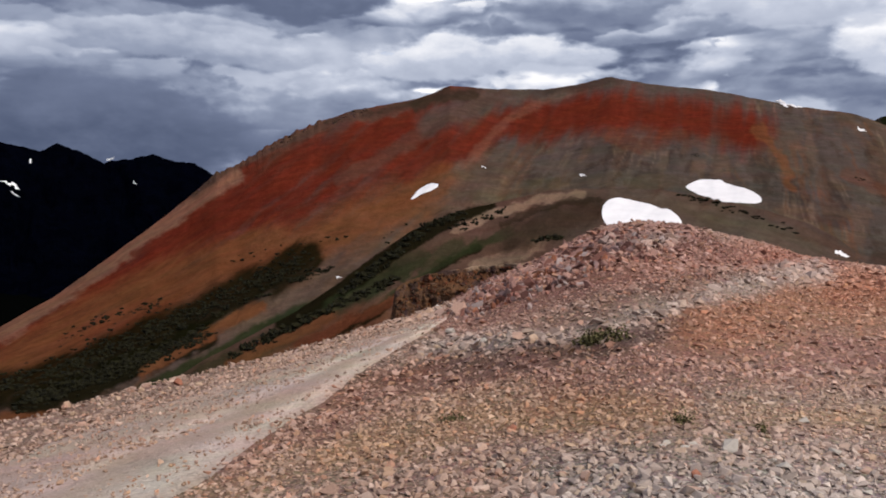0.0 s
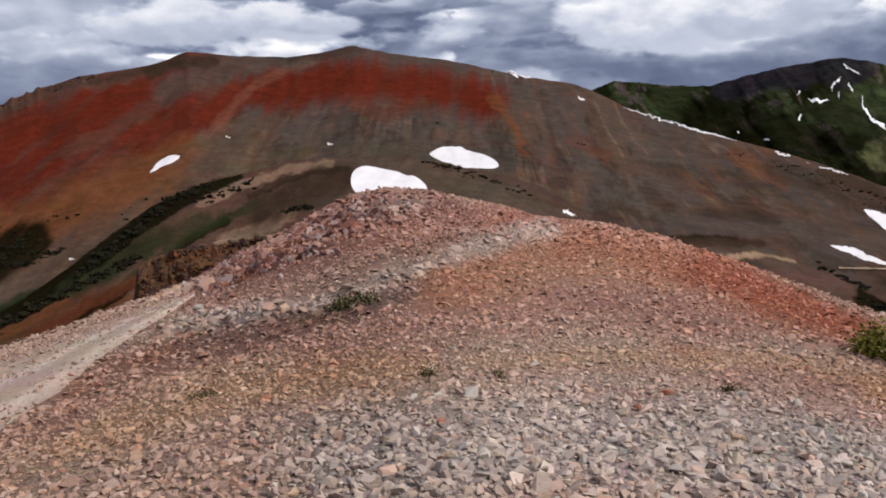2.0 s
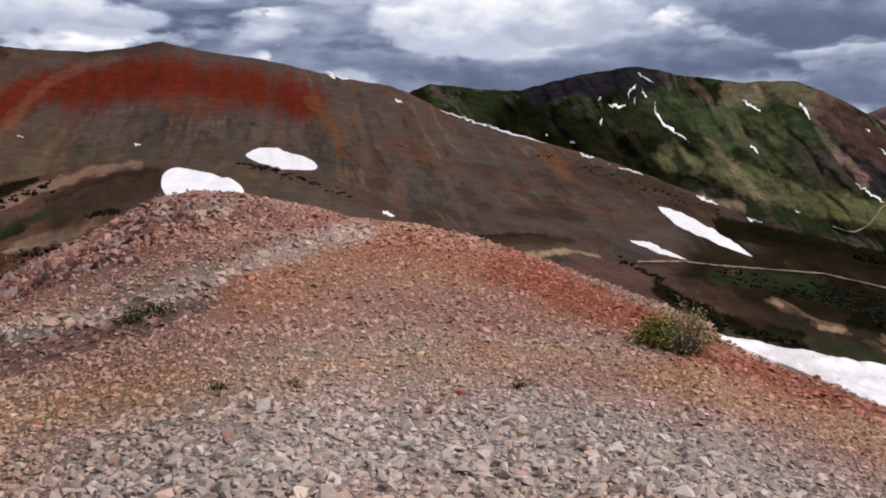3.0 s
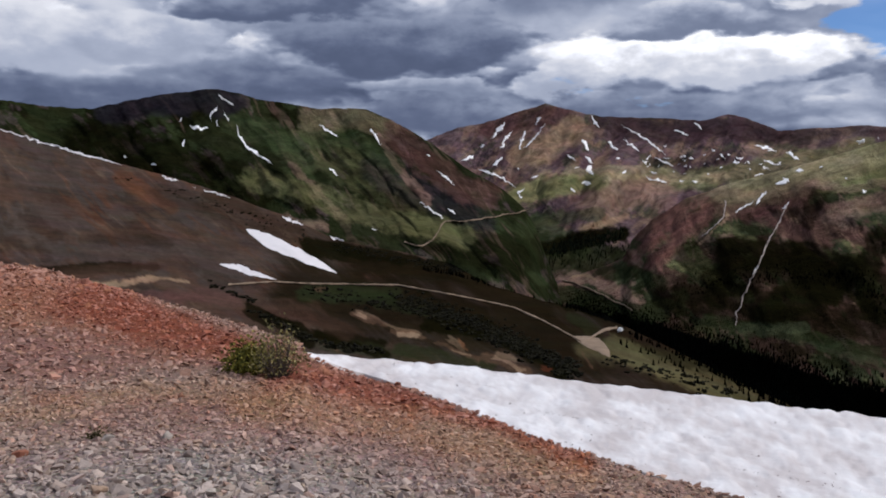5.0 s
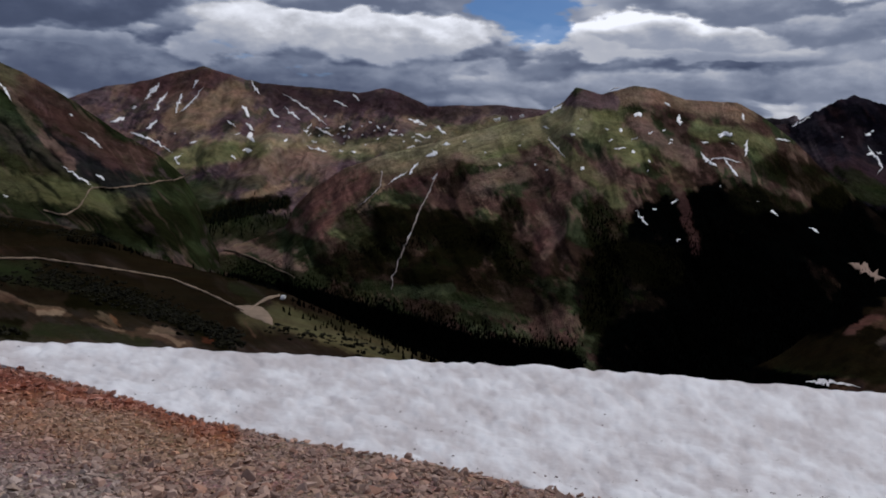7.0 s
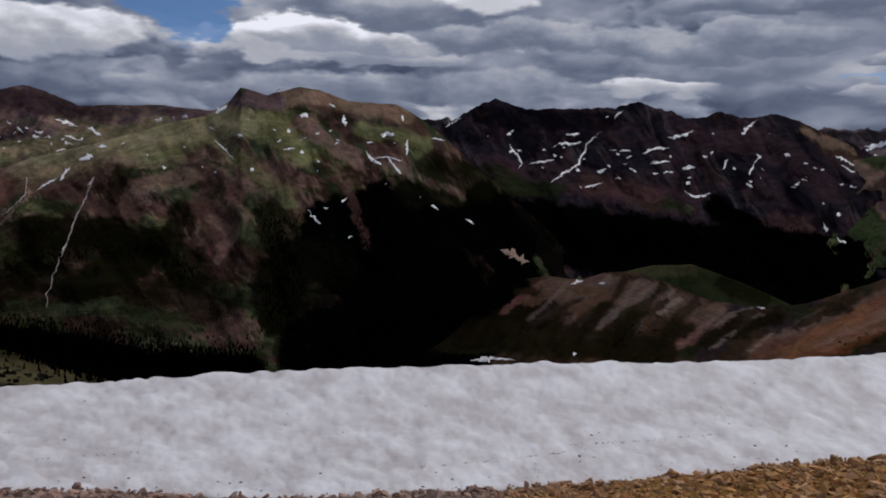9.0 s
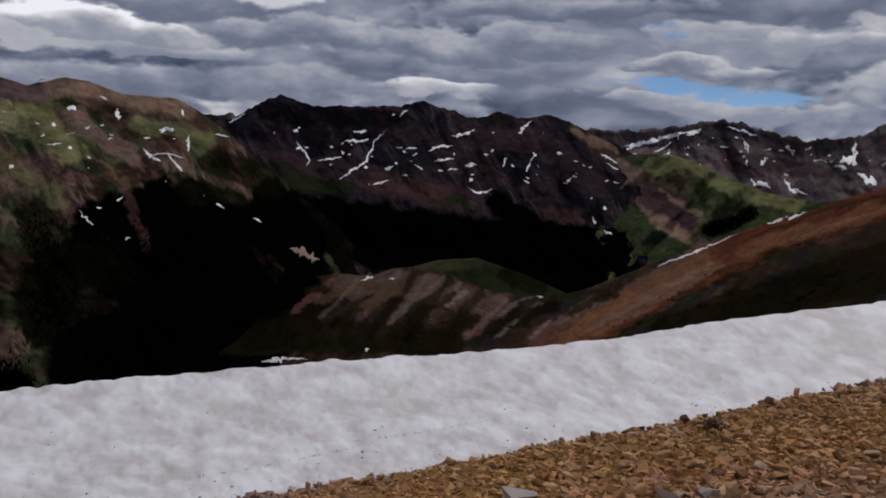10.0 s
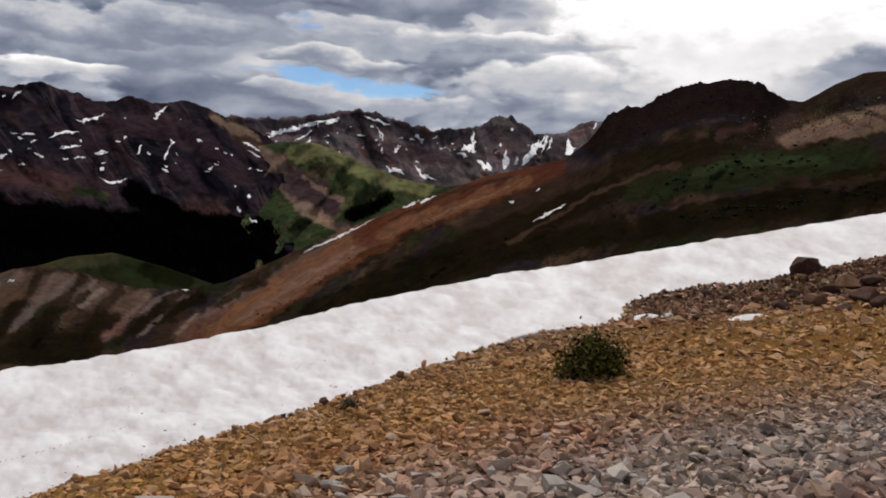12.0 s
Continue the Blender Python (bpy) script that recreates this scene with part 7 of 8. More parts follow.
# roads and bare gullies on the slopes
trail(red_mountain, [(19.7, -7.3), (22.6, -7.2), (25.2, -7.4), (28.2, -7.5), (31.2, -7.6), (35.1, -8.3), (39.1, -9.1), (41.0, -9.9), (42.6, -10.7), (43.8, -11.3)], 0.065, DIRT, "pale dirt road winding along the hillside")
trail(red_mountain, [(44.2, -11.2), (44.8, -10.8), (45.3, -10.5), (46.2, -10.3)], 0.10, DIRT, "short spur of road to the turnout", name="side_track")
tagged(snow_patch(red_mountain, [(43.3, -11.0, 0.35), (44.0, -11.3, 0.9), (44.8, -11.5, 1.1), (45.5, -12.0, 0.8), (45.7, -12.3, 0.4)], 0.42, 24, name="road_turnout", material=DIRT, lift=0.006, ragged=0.5, blunt=3), "wide dusty turnout at the road bend", "road", kind="structure")
trail(green_peak, [(31.6, -4.6), (32.8, -4.9), (33.6, -4.4), (34.0, -3.8), (34.3, -3.2), (35.9, -3.2), (37.4, -3.0), (39.0, -2.7), (40.3, -2.3)], 0.045, DIRT, "far pale road across the green basin", name="far_road", wander=0.15)
trail(knob_massif, [(56.7, -1.9), (56.5, -2.5), (56.0, -3.3), (55.5, -4.7), (55.0, -5.9), (54.5, -7.2), (54.0, -8.8), (53.7, -9.8)], 0.036, PALE_SCREE, "pale washed-out gully on the slope", name="gully", wander=0.3)
trail(knob_massif, [(53.0, -1.7), (53.0, -2.5), (52.2, -3.4), (51.5, -4.2)], 0.035, PALE_SCREE, "narrow pale gully", name="gully", wander=0.3)
trail(knob_massif, [(39.0, -6.9), (41.5, -6.9), (43.7, -7.5), (46.3, -8.7), (47.1, -9.1)], 0.05, DIRT, "thin pale track over the forest", name="forest_track", wander=0.2)


# ---------------------------------------------------------------- scattering
def hull_template(points, rng, flat):
    p = rng.normal(size=(points, 3))
    p /= np.linalg.norm(p, axis=1)[:, None]
    p *= (0.75 + 0.25 * rng.random((points, 1))) * np.array([1.0, 0.75, flat])
    bm = bmesh.new()
    for q in p:
        bm.verts.new(q)
    bmesh.ops.convex_hull(bm, input=bm.verts)
    for v in [v for v in bm.verts if not v.link_faces]:
        bm.verts.remove(v)
    bmesh.ops.triangulate(bm, faces=bm.faces)
    bm.verts.index_update()
    out = np.array([v.co[:] for v in bm.verts]), np.array([[v.index for v in f.verts] for f in bm.faces])
    bm.free()
    return out


def turns(rng, n, tilt):
    yaw, ax, ay = rng.random(n) * 2 * np.pi, rng.normal(size=n) * tilt, rng.normal(size=n) * tilt
    c, s = np.cos(yaw), np.sin(yaw)
    one, zero = np.ones(n), np.zeros(n)
    rz = np.stack([np.stack([c, -s, zero], -1), np.stack([s, c, zero], -1), np.stack([zero, zero, one], -1)], 1)
    rx = np.stack([np.stack([one, zero, zero], -1), np.stack([zero, np.cos(ax), -np.sin(ax)], -1), np.stack([zero, np.sin(ax), np.cos(ax)], -1)], 1)
    ry = np.stack([np.stack([np.cos(ay), zero, np.sin(ay)], -1), np.stack([zero, one, zero], -1), np.stack([-np.sin(ay), zero, np.cos(ay)], -1)], 1)
    return rx @ ry @ rz


def scatter(name, templates, pos, scale, rng, material, colours=None, tilt=0.2, shade=False):
    verts, faces, cols, base = [], [], [], 0
    pick = rng.integers(0, len(templates), len(pos))
    for k, (tv, tf) in enumerate(templates):
        idx = np.nonzero(pick == k)[0]
        if not len(idx):
            continue
        m = turns(rng, len(idx), tilt)
        v = np.einsum("nij,pj->npi", m, tv) * scale[idx][:, None, :] + pos[idx][:, None, :]
        verts.append(v.reshape(-1, 3))
        faces.append((tf[None] + (base + np.arange(len(idx)) * len(tv))[:, None, None]).reshape(-1, 3))
        if colours is not None:
            cols.append(np.repeat(colours[idx], len(tv), 0))
        base += len(idx) * len(tv)
    return mesh_object(name, np.concatenate(verts), np.concatenate(faces), material, np.concatenate(cols) if cols else None, shade)


rng = np.random.default_rng(5)

# gravel: flat broken stones over the whole hill top
CHIPS = [hull_template(10, rng, 0.5) for _ in range(14)]
SMALL_CHIPS = [hull_template(7, rng, 0.5) for _ in range(10)]
TONES = np.array([(0.46, 0.41, 0.365), (0.38, 0.325, 0.275), (0.50, 0.41, 0.33), (0.42, 0.24, 0.16), (0.28, 0.24, 0.22), (0.55, 0.50, 0.45), (0.42, 0.32, 0.20)])


def gravel(name, templates, n, r_range, size, az_range, power, label):
    az = az_range[0] + rng.random(n) * (az_range[1] - az_range[0])
    r = (r_range[0] ** power + rng.random(n) * (r_range[1] ** power - r_range[0] ** power)) ** (1 / power)
    az = (az + 180) % 360 - 180
    rim = table(RIM, az, 2)
    snow = (az > 24.3) & (r > np.interp(az, SNOW_AZ, SNOW_START) * 0.995)
    keep = (r < rim * np.where(az < 27, 1.14, 1.02)) & ~snow
    az, r = az[keep], r[keep]
    z = ground_height(az, r)
    el = np.degrees(np.arctan((z - EYE[2]) / r))
    on_road = road_mask(az + rng.normal(size=len(az)) * 0.25, el + rng.normal(size=len(az)) * 0.10)
    px, py = r * np.sin(np.radians(az)), r * np.cos(np.radians(az))
    on_road = np.where(np.abs(az) > 66, 0.9 * ((px > -9.2) & (px < -2.6) & (py < 5)), on_road)
    keep = rng.random(len(az)) > on_road
    az, r, z, el = az[keep], r[keep], z[keep], el[keep]
    z = z + 0.045 * (road_mask(az, el) > 0)
    s = size * np.exp(np.clip(rng.normal(size=len(az)) * 0.4, -1, 0.9))
    rubble = stroke_mask(az, el, MOUND, 1.3, 0.4)
    shoulder = stroke_mask(az, el, SHOULDER, 0.55, 0.7)
    s = s * (1 + 1.1 * rubble * (r > 18) * rng.random(len(s)) + 1.2 * shoulder * rng.random(len(s)))
    s = s * (1 + 0.45 * (1 - smooth(4.2, 6.0, r)) * (az < 60)) * (1 - 0.3 * (road_mask(az, el) > 0))
    zone = ground_colour(az, el)
    own = TONES[rng.integers(0, len(TONES), len(az))]
    mix = (0.08 + (0.42 + 0.12 * smooth(85, 110, az)) * rng.random(len(az)))[:, None]
    s = s * (1 + smooth(85, 115, az) * (0.9 - 0.6 * smooth(3.6, 6.5, r)))
    col = (zone * (1 - mix) + own * (0.6 + 0.4 * zone / zone.mean(1, keepdims=True)) * 1.0 * mix) * np.exp(rng.normal(size=len(az)) * (0.16 + 0.2 * smooth(70, 110, az)))[:, None]
    pos = np.stack([EYE[0] + r * np.sin(np.radians(az)), EYE[1] + r * np.cos(np.radians(az)), z + s * 0.12], -1)
    scale = np.stack([s, s * (0.8 + 0.4 * rng.random(len(s))), s * (0.8 + 0.5 * rng.random(len(s)))], -1)
    col = col / np.maximum(1, col.max(1, keepdims=True) / 0.62)
    ob = scatter(name, templates, pos, scale, rng, STONE, np.maximum(col, 0.02), tilt=0.35)
    tagged(ob, label, "gravel", kind="stuff")


ROAD_MID = [((f[0] + g[0]) / 2, (f[1] + g[1]) / 2) for f, g in zip(ROAD_FAR, ROAD_NEAR)]
SHOULDER = [(-26.4, -11.6), (-23.2, -11.2), (-17.7, -10.7), (-14.0, -9.8), (-9.5, -8.3), (-4.9, -6.6), (0.6, -5.4)]
MOUND = [(-24.5, -8.9), (-21.7, -7.6), (-17.5, -6.2), (-14.6, -4.9), (-12.4, -3.8), (-10.1, -3.4), (-8.0, -3.5)]


def road_mask(az, el):
    far_el = np.interp(az, [p[0] for p in ROAD_FAR], [p[1] for p in ROAD_FAR])
    near_el = np.interp(az, [p[0] for p in ROAD_NEAR], [p[1] for p in ROAD_NEAR])
    w = np.clip((el - far_el) / (near_el - far_el), -1, 2)
    edge = 1 - 0.25 * np.abs(fbm(az * 1.3, el * 1.3, 3.0, 4, 0.6, 161))
    # the wheel tracks are swept bare, the crown and the outer bank keep their stones
    bare = 0.1 + 0.35 * smooth(0.1, 0.4, w) + np.exp(-((w - 0.55) / 0.10) ** 2) + np.exp(-((w - 0.90) / 0.10) ** 2)
    return np.where((w > 0) & (w < edge) & (az < ROAD_FAR[-1][0]), np.clip(bare, 0, 0.97), 0.0)


gravel("gravel_near", CHIPS, 68000, (0.9, 8.0), 0.024, (-60, 160), 1.7, "angular grey and pinkish gravel stones on the hill top")
gravel("gravel_behind", SMALL_CHIPS, 16000, (0.8, 11.0), 0.03, (160, 300), 1.7, "angular reddish gravel on the rest of the hill top")
gravel("gravel_middle", SMALL_CHIPS, 88000, (7.5, 20.0), 0.036, (-58, 158), 1.8, "angular reddish gravel covering the hill top")
gravel("gravel_far", SMALL_CHIPS, 48000, (18.0, 40.0), 0.07, (-40, 26), 1.9, "coarse red and grey rubble on the mound")


# ---------------------------------------------------------------- trees and shrubs on the slopes
def conifer_template(sides, tiers, rng):
    v, f = [], []
    for k in range(tiers):
        z0, z1, w = 0.08 + 0.85 * k / tiers, 0.08 + 0.85 * k / tiers + 1.15 / tiers, 0.20 * (1 - 0.75 * k / tiers)
        base = len(v)
        for i in range(sides):
            a = 2 * math.pi * (i + 0.5 * (k % 2)) / sides
            q = w * (0.75 + 0.5 * rng.random())
            v.append((q * math.cos(a), q * math.sin(a), z0 - 0.05 * rng.random()))
        v.append((0, 0, min(z1, 1.0)))
        f += [(base + i, base + (i + 1) % sides, base + sides) for i in range(sides)]
    return np.array(v), np.array(f)


def clump_template(rng):
    vs, fs, base = [], [], 0
    for _ in range(5):
        tv, tf = hull_template(9, rng, 0.8)
        tv = tv * (0.35 + 0.3 * rng.random()) + np.array([rng.normal() * 0.45, rng.normal() * 0.45, 0.25 + 0.2 * rng.random()])
        vs.append(tv), fs.append(tf + base)
        base += len(tv)
    return np.concatenate(vs), np.concatenate(fs)


CONIFERS = [conifer_template(5, 2, rng) for _ in range(6)]
CLUMPS = [clump_template(rng) for _ in range(8)]


def grow(name, templates, on, bands, sizes, material, label, category):
    az, el, size = [], [], []
    for n, width, line in bands:
        a, e = along_strokes(rng, n, line, width)
        az.append(a), el.append(e)
    az, el = np.concatenate(az), np.concatenate(el)
    i = np.clip(((az - on.az[0]) / (on.az[1] - on.az[0])).astype(int), 0, len(on.az) - 1)
    keep = (az > on.az[0] + 0.3) & (az < on.az[-1] - 0.3) & (el < on.ec[i] - 0.03) & (el > on.ef[i] + 0.05)
    az, el = az[keep], el[keep]
    s = sizes[0] + (sizes[1] - sizes[0]) * rng.random(len(az)) ** 1.5
    pos = spot(az, el, on.reach(az, el) * 0.999)
    pos[:, 2] -= 0.08 * s
    scale = np.stack([s * (0.8 + 0.5 * rng.random(len(s)))] * 2 + [s * (0.7 + 0.5 * rng.random(len(s)))], -1)
    ob = scatter(name, templates, pos, scale, rng, material, None, tilt=0.05)
    return tagged(ob, label, category, kind="stuff")


grow("shrubs", CLUMPS, red_mountain, [
    (900, 0.75, [(-51.8, -12.9), (-49.3, -12.5), (-45.4, -11.2), (-41.2, -9.6), (-36.8, -7.7), (-32.3, -5.3)]), (600, 0.6, [(-50.0, -13.9), (-46.4, -12.9), (-42.6, -11.7), (-39.0, -10.3)]), (60, 0.25, [(-33.5, -7.0), (-32.3, -6.6), (-30.8, -6.1)]), (70, 0.5, [(-48.0, -10.2), (-44.7, -8.9), (-41.2, -8.3)]), (30, 0.9, [(-30.0, -4.3), (-37.6, -5.8), (-21.1, -2.7)])],
    (0.7, 2.2), SHRUB, "dark low shrubs in bands on the red mountain", "shrubs")
grow("shrubs", CLUMPS, front_spur, [(170, 0.28, [(-29.9, -7.8), (-27.6, -6.1), (-25.8, -4.6), (-23.8, -3.0), (-21.5, -2.1)]), (140, 0.25, [(-37.4, -11.9), (-33.7, -10.3), (-30.0, -8.5), (-26.1, -6.7)]), (25, 0.15, [(-16.6, -4.0), (-15.6, -3.8), (-14.9, -3.9)]), (40, 0.25, [(-8.4, -0.5), (-5.1, -1.2), (0.3, -3.0)]), (30, 0.4, [(-22.2, -3.2), (-18.4, -2.0)])],
     (0.9, 2.4), SHRUB, "dark shrubs on the low spur", "shrubs")
grow("shrubs", CLUMPS, red_mountain, [
    (110, 0.18, [(21.1, -9.1), (22.9, -9.9), (24.7, -11.1), (26.6, -11.7), (30.1, -12.2)]), (40, 0.15, [(18.4, -7.2), (19.7, -7.8), (21.5, -8.6)]), (900, 0.7, [(31.2, -8.4), (36.7, -10.4), (40.7, -12.2), (43.1, -13.3)]), (200, 0.5, [(24.8, -7.9), (28.9, -8.8), (33.6, -9.6), (38.3, -10.5)]), (300, 0.35, [(26.7, -4.9), (29.7, -5.5), (32.8, -6.1), (35.9, -6.7)]),
    (60, 0.5, [(16.2, -1.2), (20.2, -2.6), (25.2, -4.5)]), (40, 0.3, [(12.8, -0.2), (16.4, -0.9), (20.0, -2.3), (23.5, -3.7)]), (80, 0.4, [(45.4, -12.5), (48.9, -13.1), (53.8, -14.3)]), (8, 0.2, [(3.1, 0.5), (3.7, 0.4)]), (6, 0.1, [(-6.9, 2.0), (-6.1, 1.9)])],
    (0.5, 1.7), SHRUB, "dark low shrubs on the hillside below the road", "shrubs")
grow("shrubs", CLUMPS, brown_ridge, [(90, 0.9, [(129.4, -3.6), (133.7, -1.9), (138.1, -0.3), (143.0, 0.4)]), (60, 0.6, [(112.5, -10.6), (117.2, -8.6), (122.6, -6.1), (128.3, -4.7)]), (90, 0.9, [(87.9, -11.0), (93.8, -11.7), (99.5, -11.4)]), (60, 0.5, [(133.8, -4.1), (140.7, -2.7), (145.7, -1.5)]), (40, 0.5, [(105.2, -11.3), (110.9, -8.3), (118.6, -4.3)])],
    (0.5, 1.6), SHRUB, "dark low shrubs scattered over the brown ridge", "shrubs")
grow("small_conifers", CONIFERS, red_mountain, [
    (260, 0.12, [(32.8, -6.5), (35.9, -7.1), (41.0, -8.5), (45.3, -9.6)]), (120, 0.12, [(46.9, -10.7), (50.8, -12.2), (54.6, -13.8), (57.0, -14.8)]), (45, 0.4, [(46.1, -11.3), (50.8, -12.8), (56.1, -14.8)])],
    (1.4, 3.4), SHADED_CONIFER, "small dark conifers along the edge of the hillside", "trees")
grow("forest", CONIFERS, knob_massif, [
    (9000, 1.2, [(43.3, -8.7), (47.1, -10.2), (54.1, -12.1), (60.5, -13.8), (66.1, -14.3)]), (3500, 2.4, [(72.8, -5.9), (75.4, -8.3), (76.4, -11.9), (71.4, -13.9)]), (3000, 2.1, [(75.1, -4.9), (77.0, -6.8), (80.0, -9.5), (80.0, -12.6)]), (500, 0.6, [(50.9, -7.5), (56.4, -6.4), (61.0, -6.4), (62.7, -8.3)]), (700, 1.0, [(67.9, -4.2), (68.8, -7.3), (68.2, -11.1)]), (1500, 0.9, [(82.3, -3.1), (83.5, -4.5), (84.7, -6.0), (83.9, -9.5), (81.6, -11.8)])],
    (3, 7), SHADED_CONIFER, "dense conifer forest in the valley, cloud shade painted into its colour", "forest")
grow("forest", CONIFERS, brown_peak, [(420, 0.45, [(41.4, -5.3), (43.3, -4.8), (46.3, -4.2)]), (120, 0.7, [(41.0, -6.0), (46.7, -5.0)])], (9, 17), LIT_CONIFER, "dark stand of conifers in the basin", "forest")
grow("forest", CONIFERS, dark_range, [(4200, 1.5, [(78.5, -3.7), (83.9, -4.9), (90.1, -5.6), (95.6, -6.2), (101.2, -6.8), (105.2, -7.3)]), (900, 0.6, [(97.7, -3.1), (100.0, -4.6), (103.0, -5.2), (107.6, -5.8)])], (7, 14), SHADED_CONIFER, "conifer forest below the rocky range, painted dark for cloud shade", "forest")
grow("forest", CONIFERS, green_spur, [(250, 0.3, [(111.7, -4.6), (112.8, -4.2), (114.3, -3.2)])], (10, 20), SHADED_CONIFER, "conifers at the foot of the green spur", "forest")

# ---------------------------------------------------------------- rock outcrop beside the road
outcrop = Mountain("rock_outcrop", crest=[(-27.4, -10.2), (-26.9, -9.4), (-26.6, -7.4), (-26.2, -7.1), (-25, -6.6), (-23, -6.1), (-20, -5.75), (-17.5, -5.5), (-14, -5.6), (-11, -7)],
                   far=[(-28, 52), (-11, 52)], foot=[(-28, -11.5), (-20, -10.5), (-11, -8)], near=[(-28, 44), (-11, 44)], label="low bank of rust-brown broken rock beside the road", base="russet",
                   seed=91, rows=80, step=0.06, rugged=0.18, gully=0.09, warp=0.4, mosaic=[("brown", 0.4, 0.7, 0.9, 0.8), ("rock", 0.25, 0.6, 1.4, 0.8)],
                   strokes=[("orange", 0.3, 0.5, [(-24.6, -7.0), (-22.3, -6.8), (-20.3, -6.5)]), ("tan", 0.25, 0.6, [(-22.7, -5.9), (-19.9, -5.7), (-17.2, -5.6)])])
n = 2600
rub_az, rub_v = -27.0 + 15.5 * rng.random(n), 0.95 * rng.random(n)
rub_i = np.clip(((rub_az - outcrop.az[0]) / 0.06).astype(int), 0, len(outcrop.az) - 1)
rub_el = outcrop.ef[rub_i] + (outcrop.ec[rub_i] - outcrop.ef[rub_i]) * rub_v
rub_s = 0.10 * np.exp(np.clip(rng.normal(size=n) * 0.55, -1, 1.1))
rub_tone = np.array([SOILS[k] for k in ("russet", "rust", "umber", "orange", "fawn", "brown")])[rng.integers(0, 6, n)] * (1 + 0.35 * rng.normal(size=(n, 1)))
ob = scatter("outcrop_rubble", CHIPS, spot(rub_az, rub_el, outcrop.reach(rub_az, rub_el) * 0.999), np.stack([rub_s, rub_s, rub_s * 0.9], -1), rng, STONE, np.clip(rub_tone, 0.01, 0.4), tilt=0.8)
tagged(ob, "broken rust-brown rubble on the rock bank", "rubble", kind="stuff")


# ---------------------------------------------------------------- single rocks on the gravel
def ground_point(x, y):
    dx, dy = x - EYE[0], y - EYE[1]
    az, r = np.degrees(np.arctan2(dx, dy)), np.hypot(dx, dy)
    return Vector((x, y, float(ground_height(np.array([az]), np.array([r]))[0])))


def rock_material(name, dark, light):
    return plain_material(name, dark, light, 14.0, rough=0.9, relief=0.6, distance=0.02, specular=0.1)


RED_ROCK = rock_material("red_rock", (0.16, 0.06, 0.035), (0.40, 0.17, 0.11))
TAN_ROCK = rock_material("tan_rock", (0.32, 0.21, 0.14), (0.50, 0.36, 0.26))
GREY_ROCK = rock_material("grey_rock", (0.24, 0.205, 0.175), (0.46, 0.405, 0.355))
BROWN_ROCK = rock_material("brown_rock", (0.08, 0.04, 0.022), (0.22, 0.12, 0.07))
DARK_ROCK = rock_material("dark_rock", (0.035, 0.018, 0.012), (0.13, 0.07, 0.05))


def strew(name, on, n, line, spread, size, soils, label):
    """Loose broken rock lying on a slope."""
    a, e = along_strokes(rng, n, line, spread)
    i = np.clip(((a - on.az[0]) / (on.az[1] - on.az[0])).astype(int), 0, len(on.az) - 1)
    keep = (e < on.ec[i] + 0.02) & (e > on.ef[i])
    a, e = a[keep], e[keep]
    s = size * np.exp(np.clip(rng.normal(size=len(a)) * 0.55, -1, 1.2))
    tone = np.array([SOILS[k] for k in soils])[rng.integers(0, len(soils), len(a))] * (1 + 0.3 * rng.normal(size=(len(a), 1)))
    ob = scatter(name, CHIPS, spot(a, e, on.reach(a, e) * 0.999), np.stack([s, s, s * 0.9], -1), rng, STONE, np.clip(tone, 0.004, 0.4), tilt=0.6)
    tagged(ob, label, "rubble", kind="stuff")


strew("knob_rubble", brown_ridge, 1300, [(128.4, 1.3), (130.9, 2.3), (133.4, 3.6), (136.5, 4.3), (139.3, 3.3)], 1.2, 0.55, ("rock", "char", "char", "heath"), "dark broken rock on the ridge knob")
strew("slope_rubble", brown_ridge, 900, [(137.0, 1.5), (140.3, 2.2), (142.9, 2.9), (145.5, 3.3)], 1.0, 0.4, ("umber", "fawn", "earth", "brown"), "brown broken rock on the upper slope")
strew("crest_rubble", red_mountain, 700, [(-39.7, -1.1), (-37.5, 0.6), (-34.6, 2.2), (-31.6, 3.5), (-28.2, 4.7)], 0.22, 1.0, ("umber", "brown", "purple", "fawn"), "broken rock along the left crest of the red mountain")


def mound_blocks():
    """Angular blocks heaped on the mound, with dark gaps between them."""
    n = 1100
    az, el = along_strokes(rng, n, [(-23.5, -8.6), (-19.5, -7.3), (-16.5, -6.2), (-14.2, -5.0), (-12.2, -4.2), (-9.8, -3.9)], 1.1)
    r = ground_reach(az, el)
    s = 0.095 * np.exp(np.clip(rng.normal(size=n) * 0.5, -0.9, 0.9))
    pos = np.stack([EYE[0] + r * np.sin(np.radians(az)), EYE[1] + r * np.cos(np.radians(az)), ground_height(az, r) + 0.25 * s], -1)
    tone = np.array([(0.21, 0.095, 0.075), (0.30, 0.165, 0.14), (0.13, 0.06, 0.05), (0.34, 0.26, 0.24), (0.25, 0.10, 0.06), (0.16, 0.10, 0.095)])[rng.integers(0, 6, n)] * np.exp(0.2 * rng.normal(size=(n, 1)))
    ob = scatter("mound_rubble", CHIPS, pos, np.stack([s, s * 0.8, s * 1.2], -1), rng, STONE, np.clip(tone, 0.02, 0.5), tilt=0.9)
    tagged(ob, "dark red angular blocks heaped on the mound", "rubble", kind="stuff")


mound_blocks()


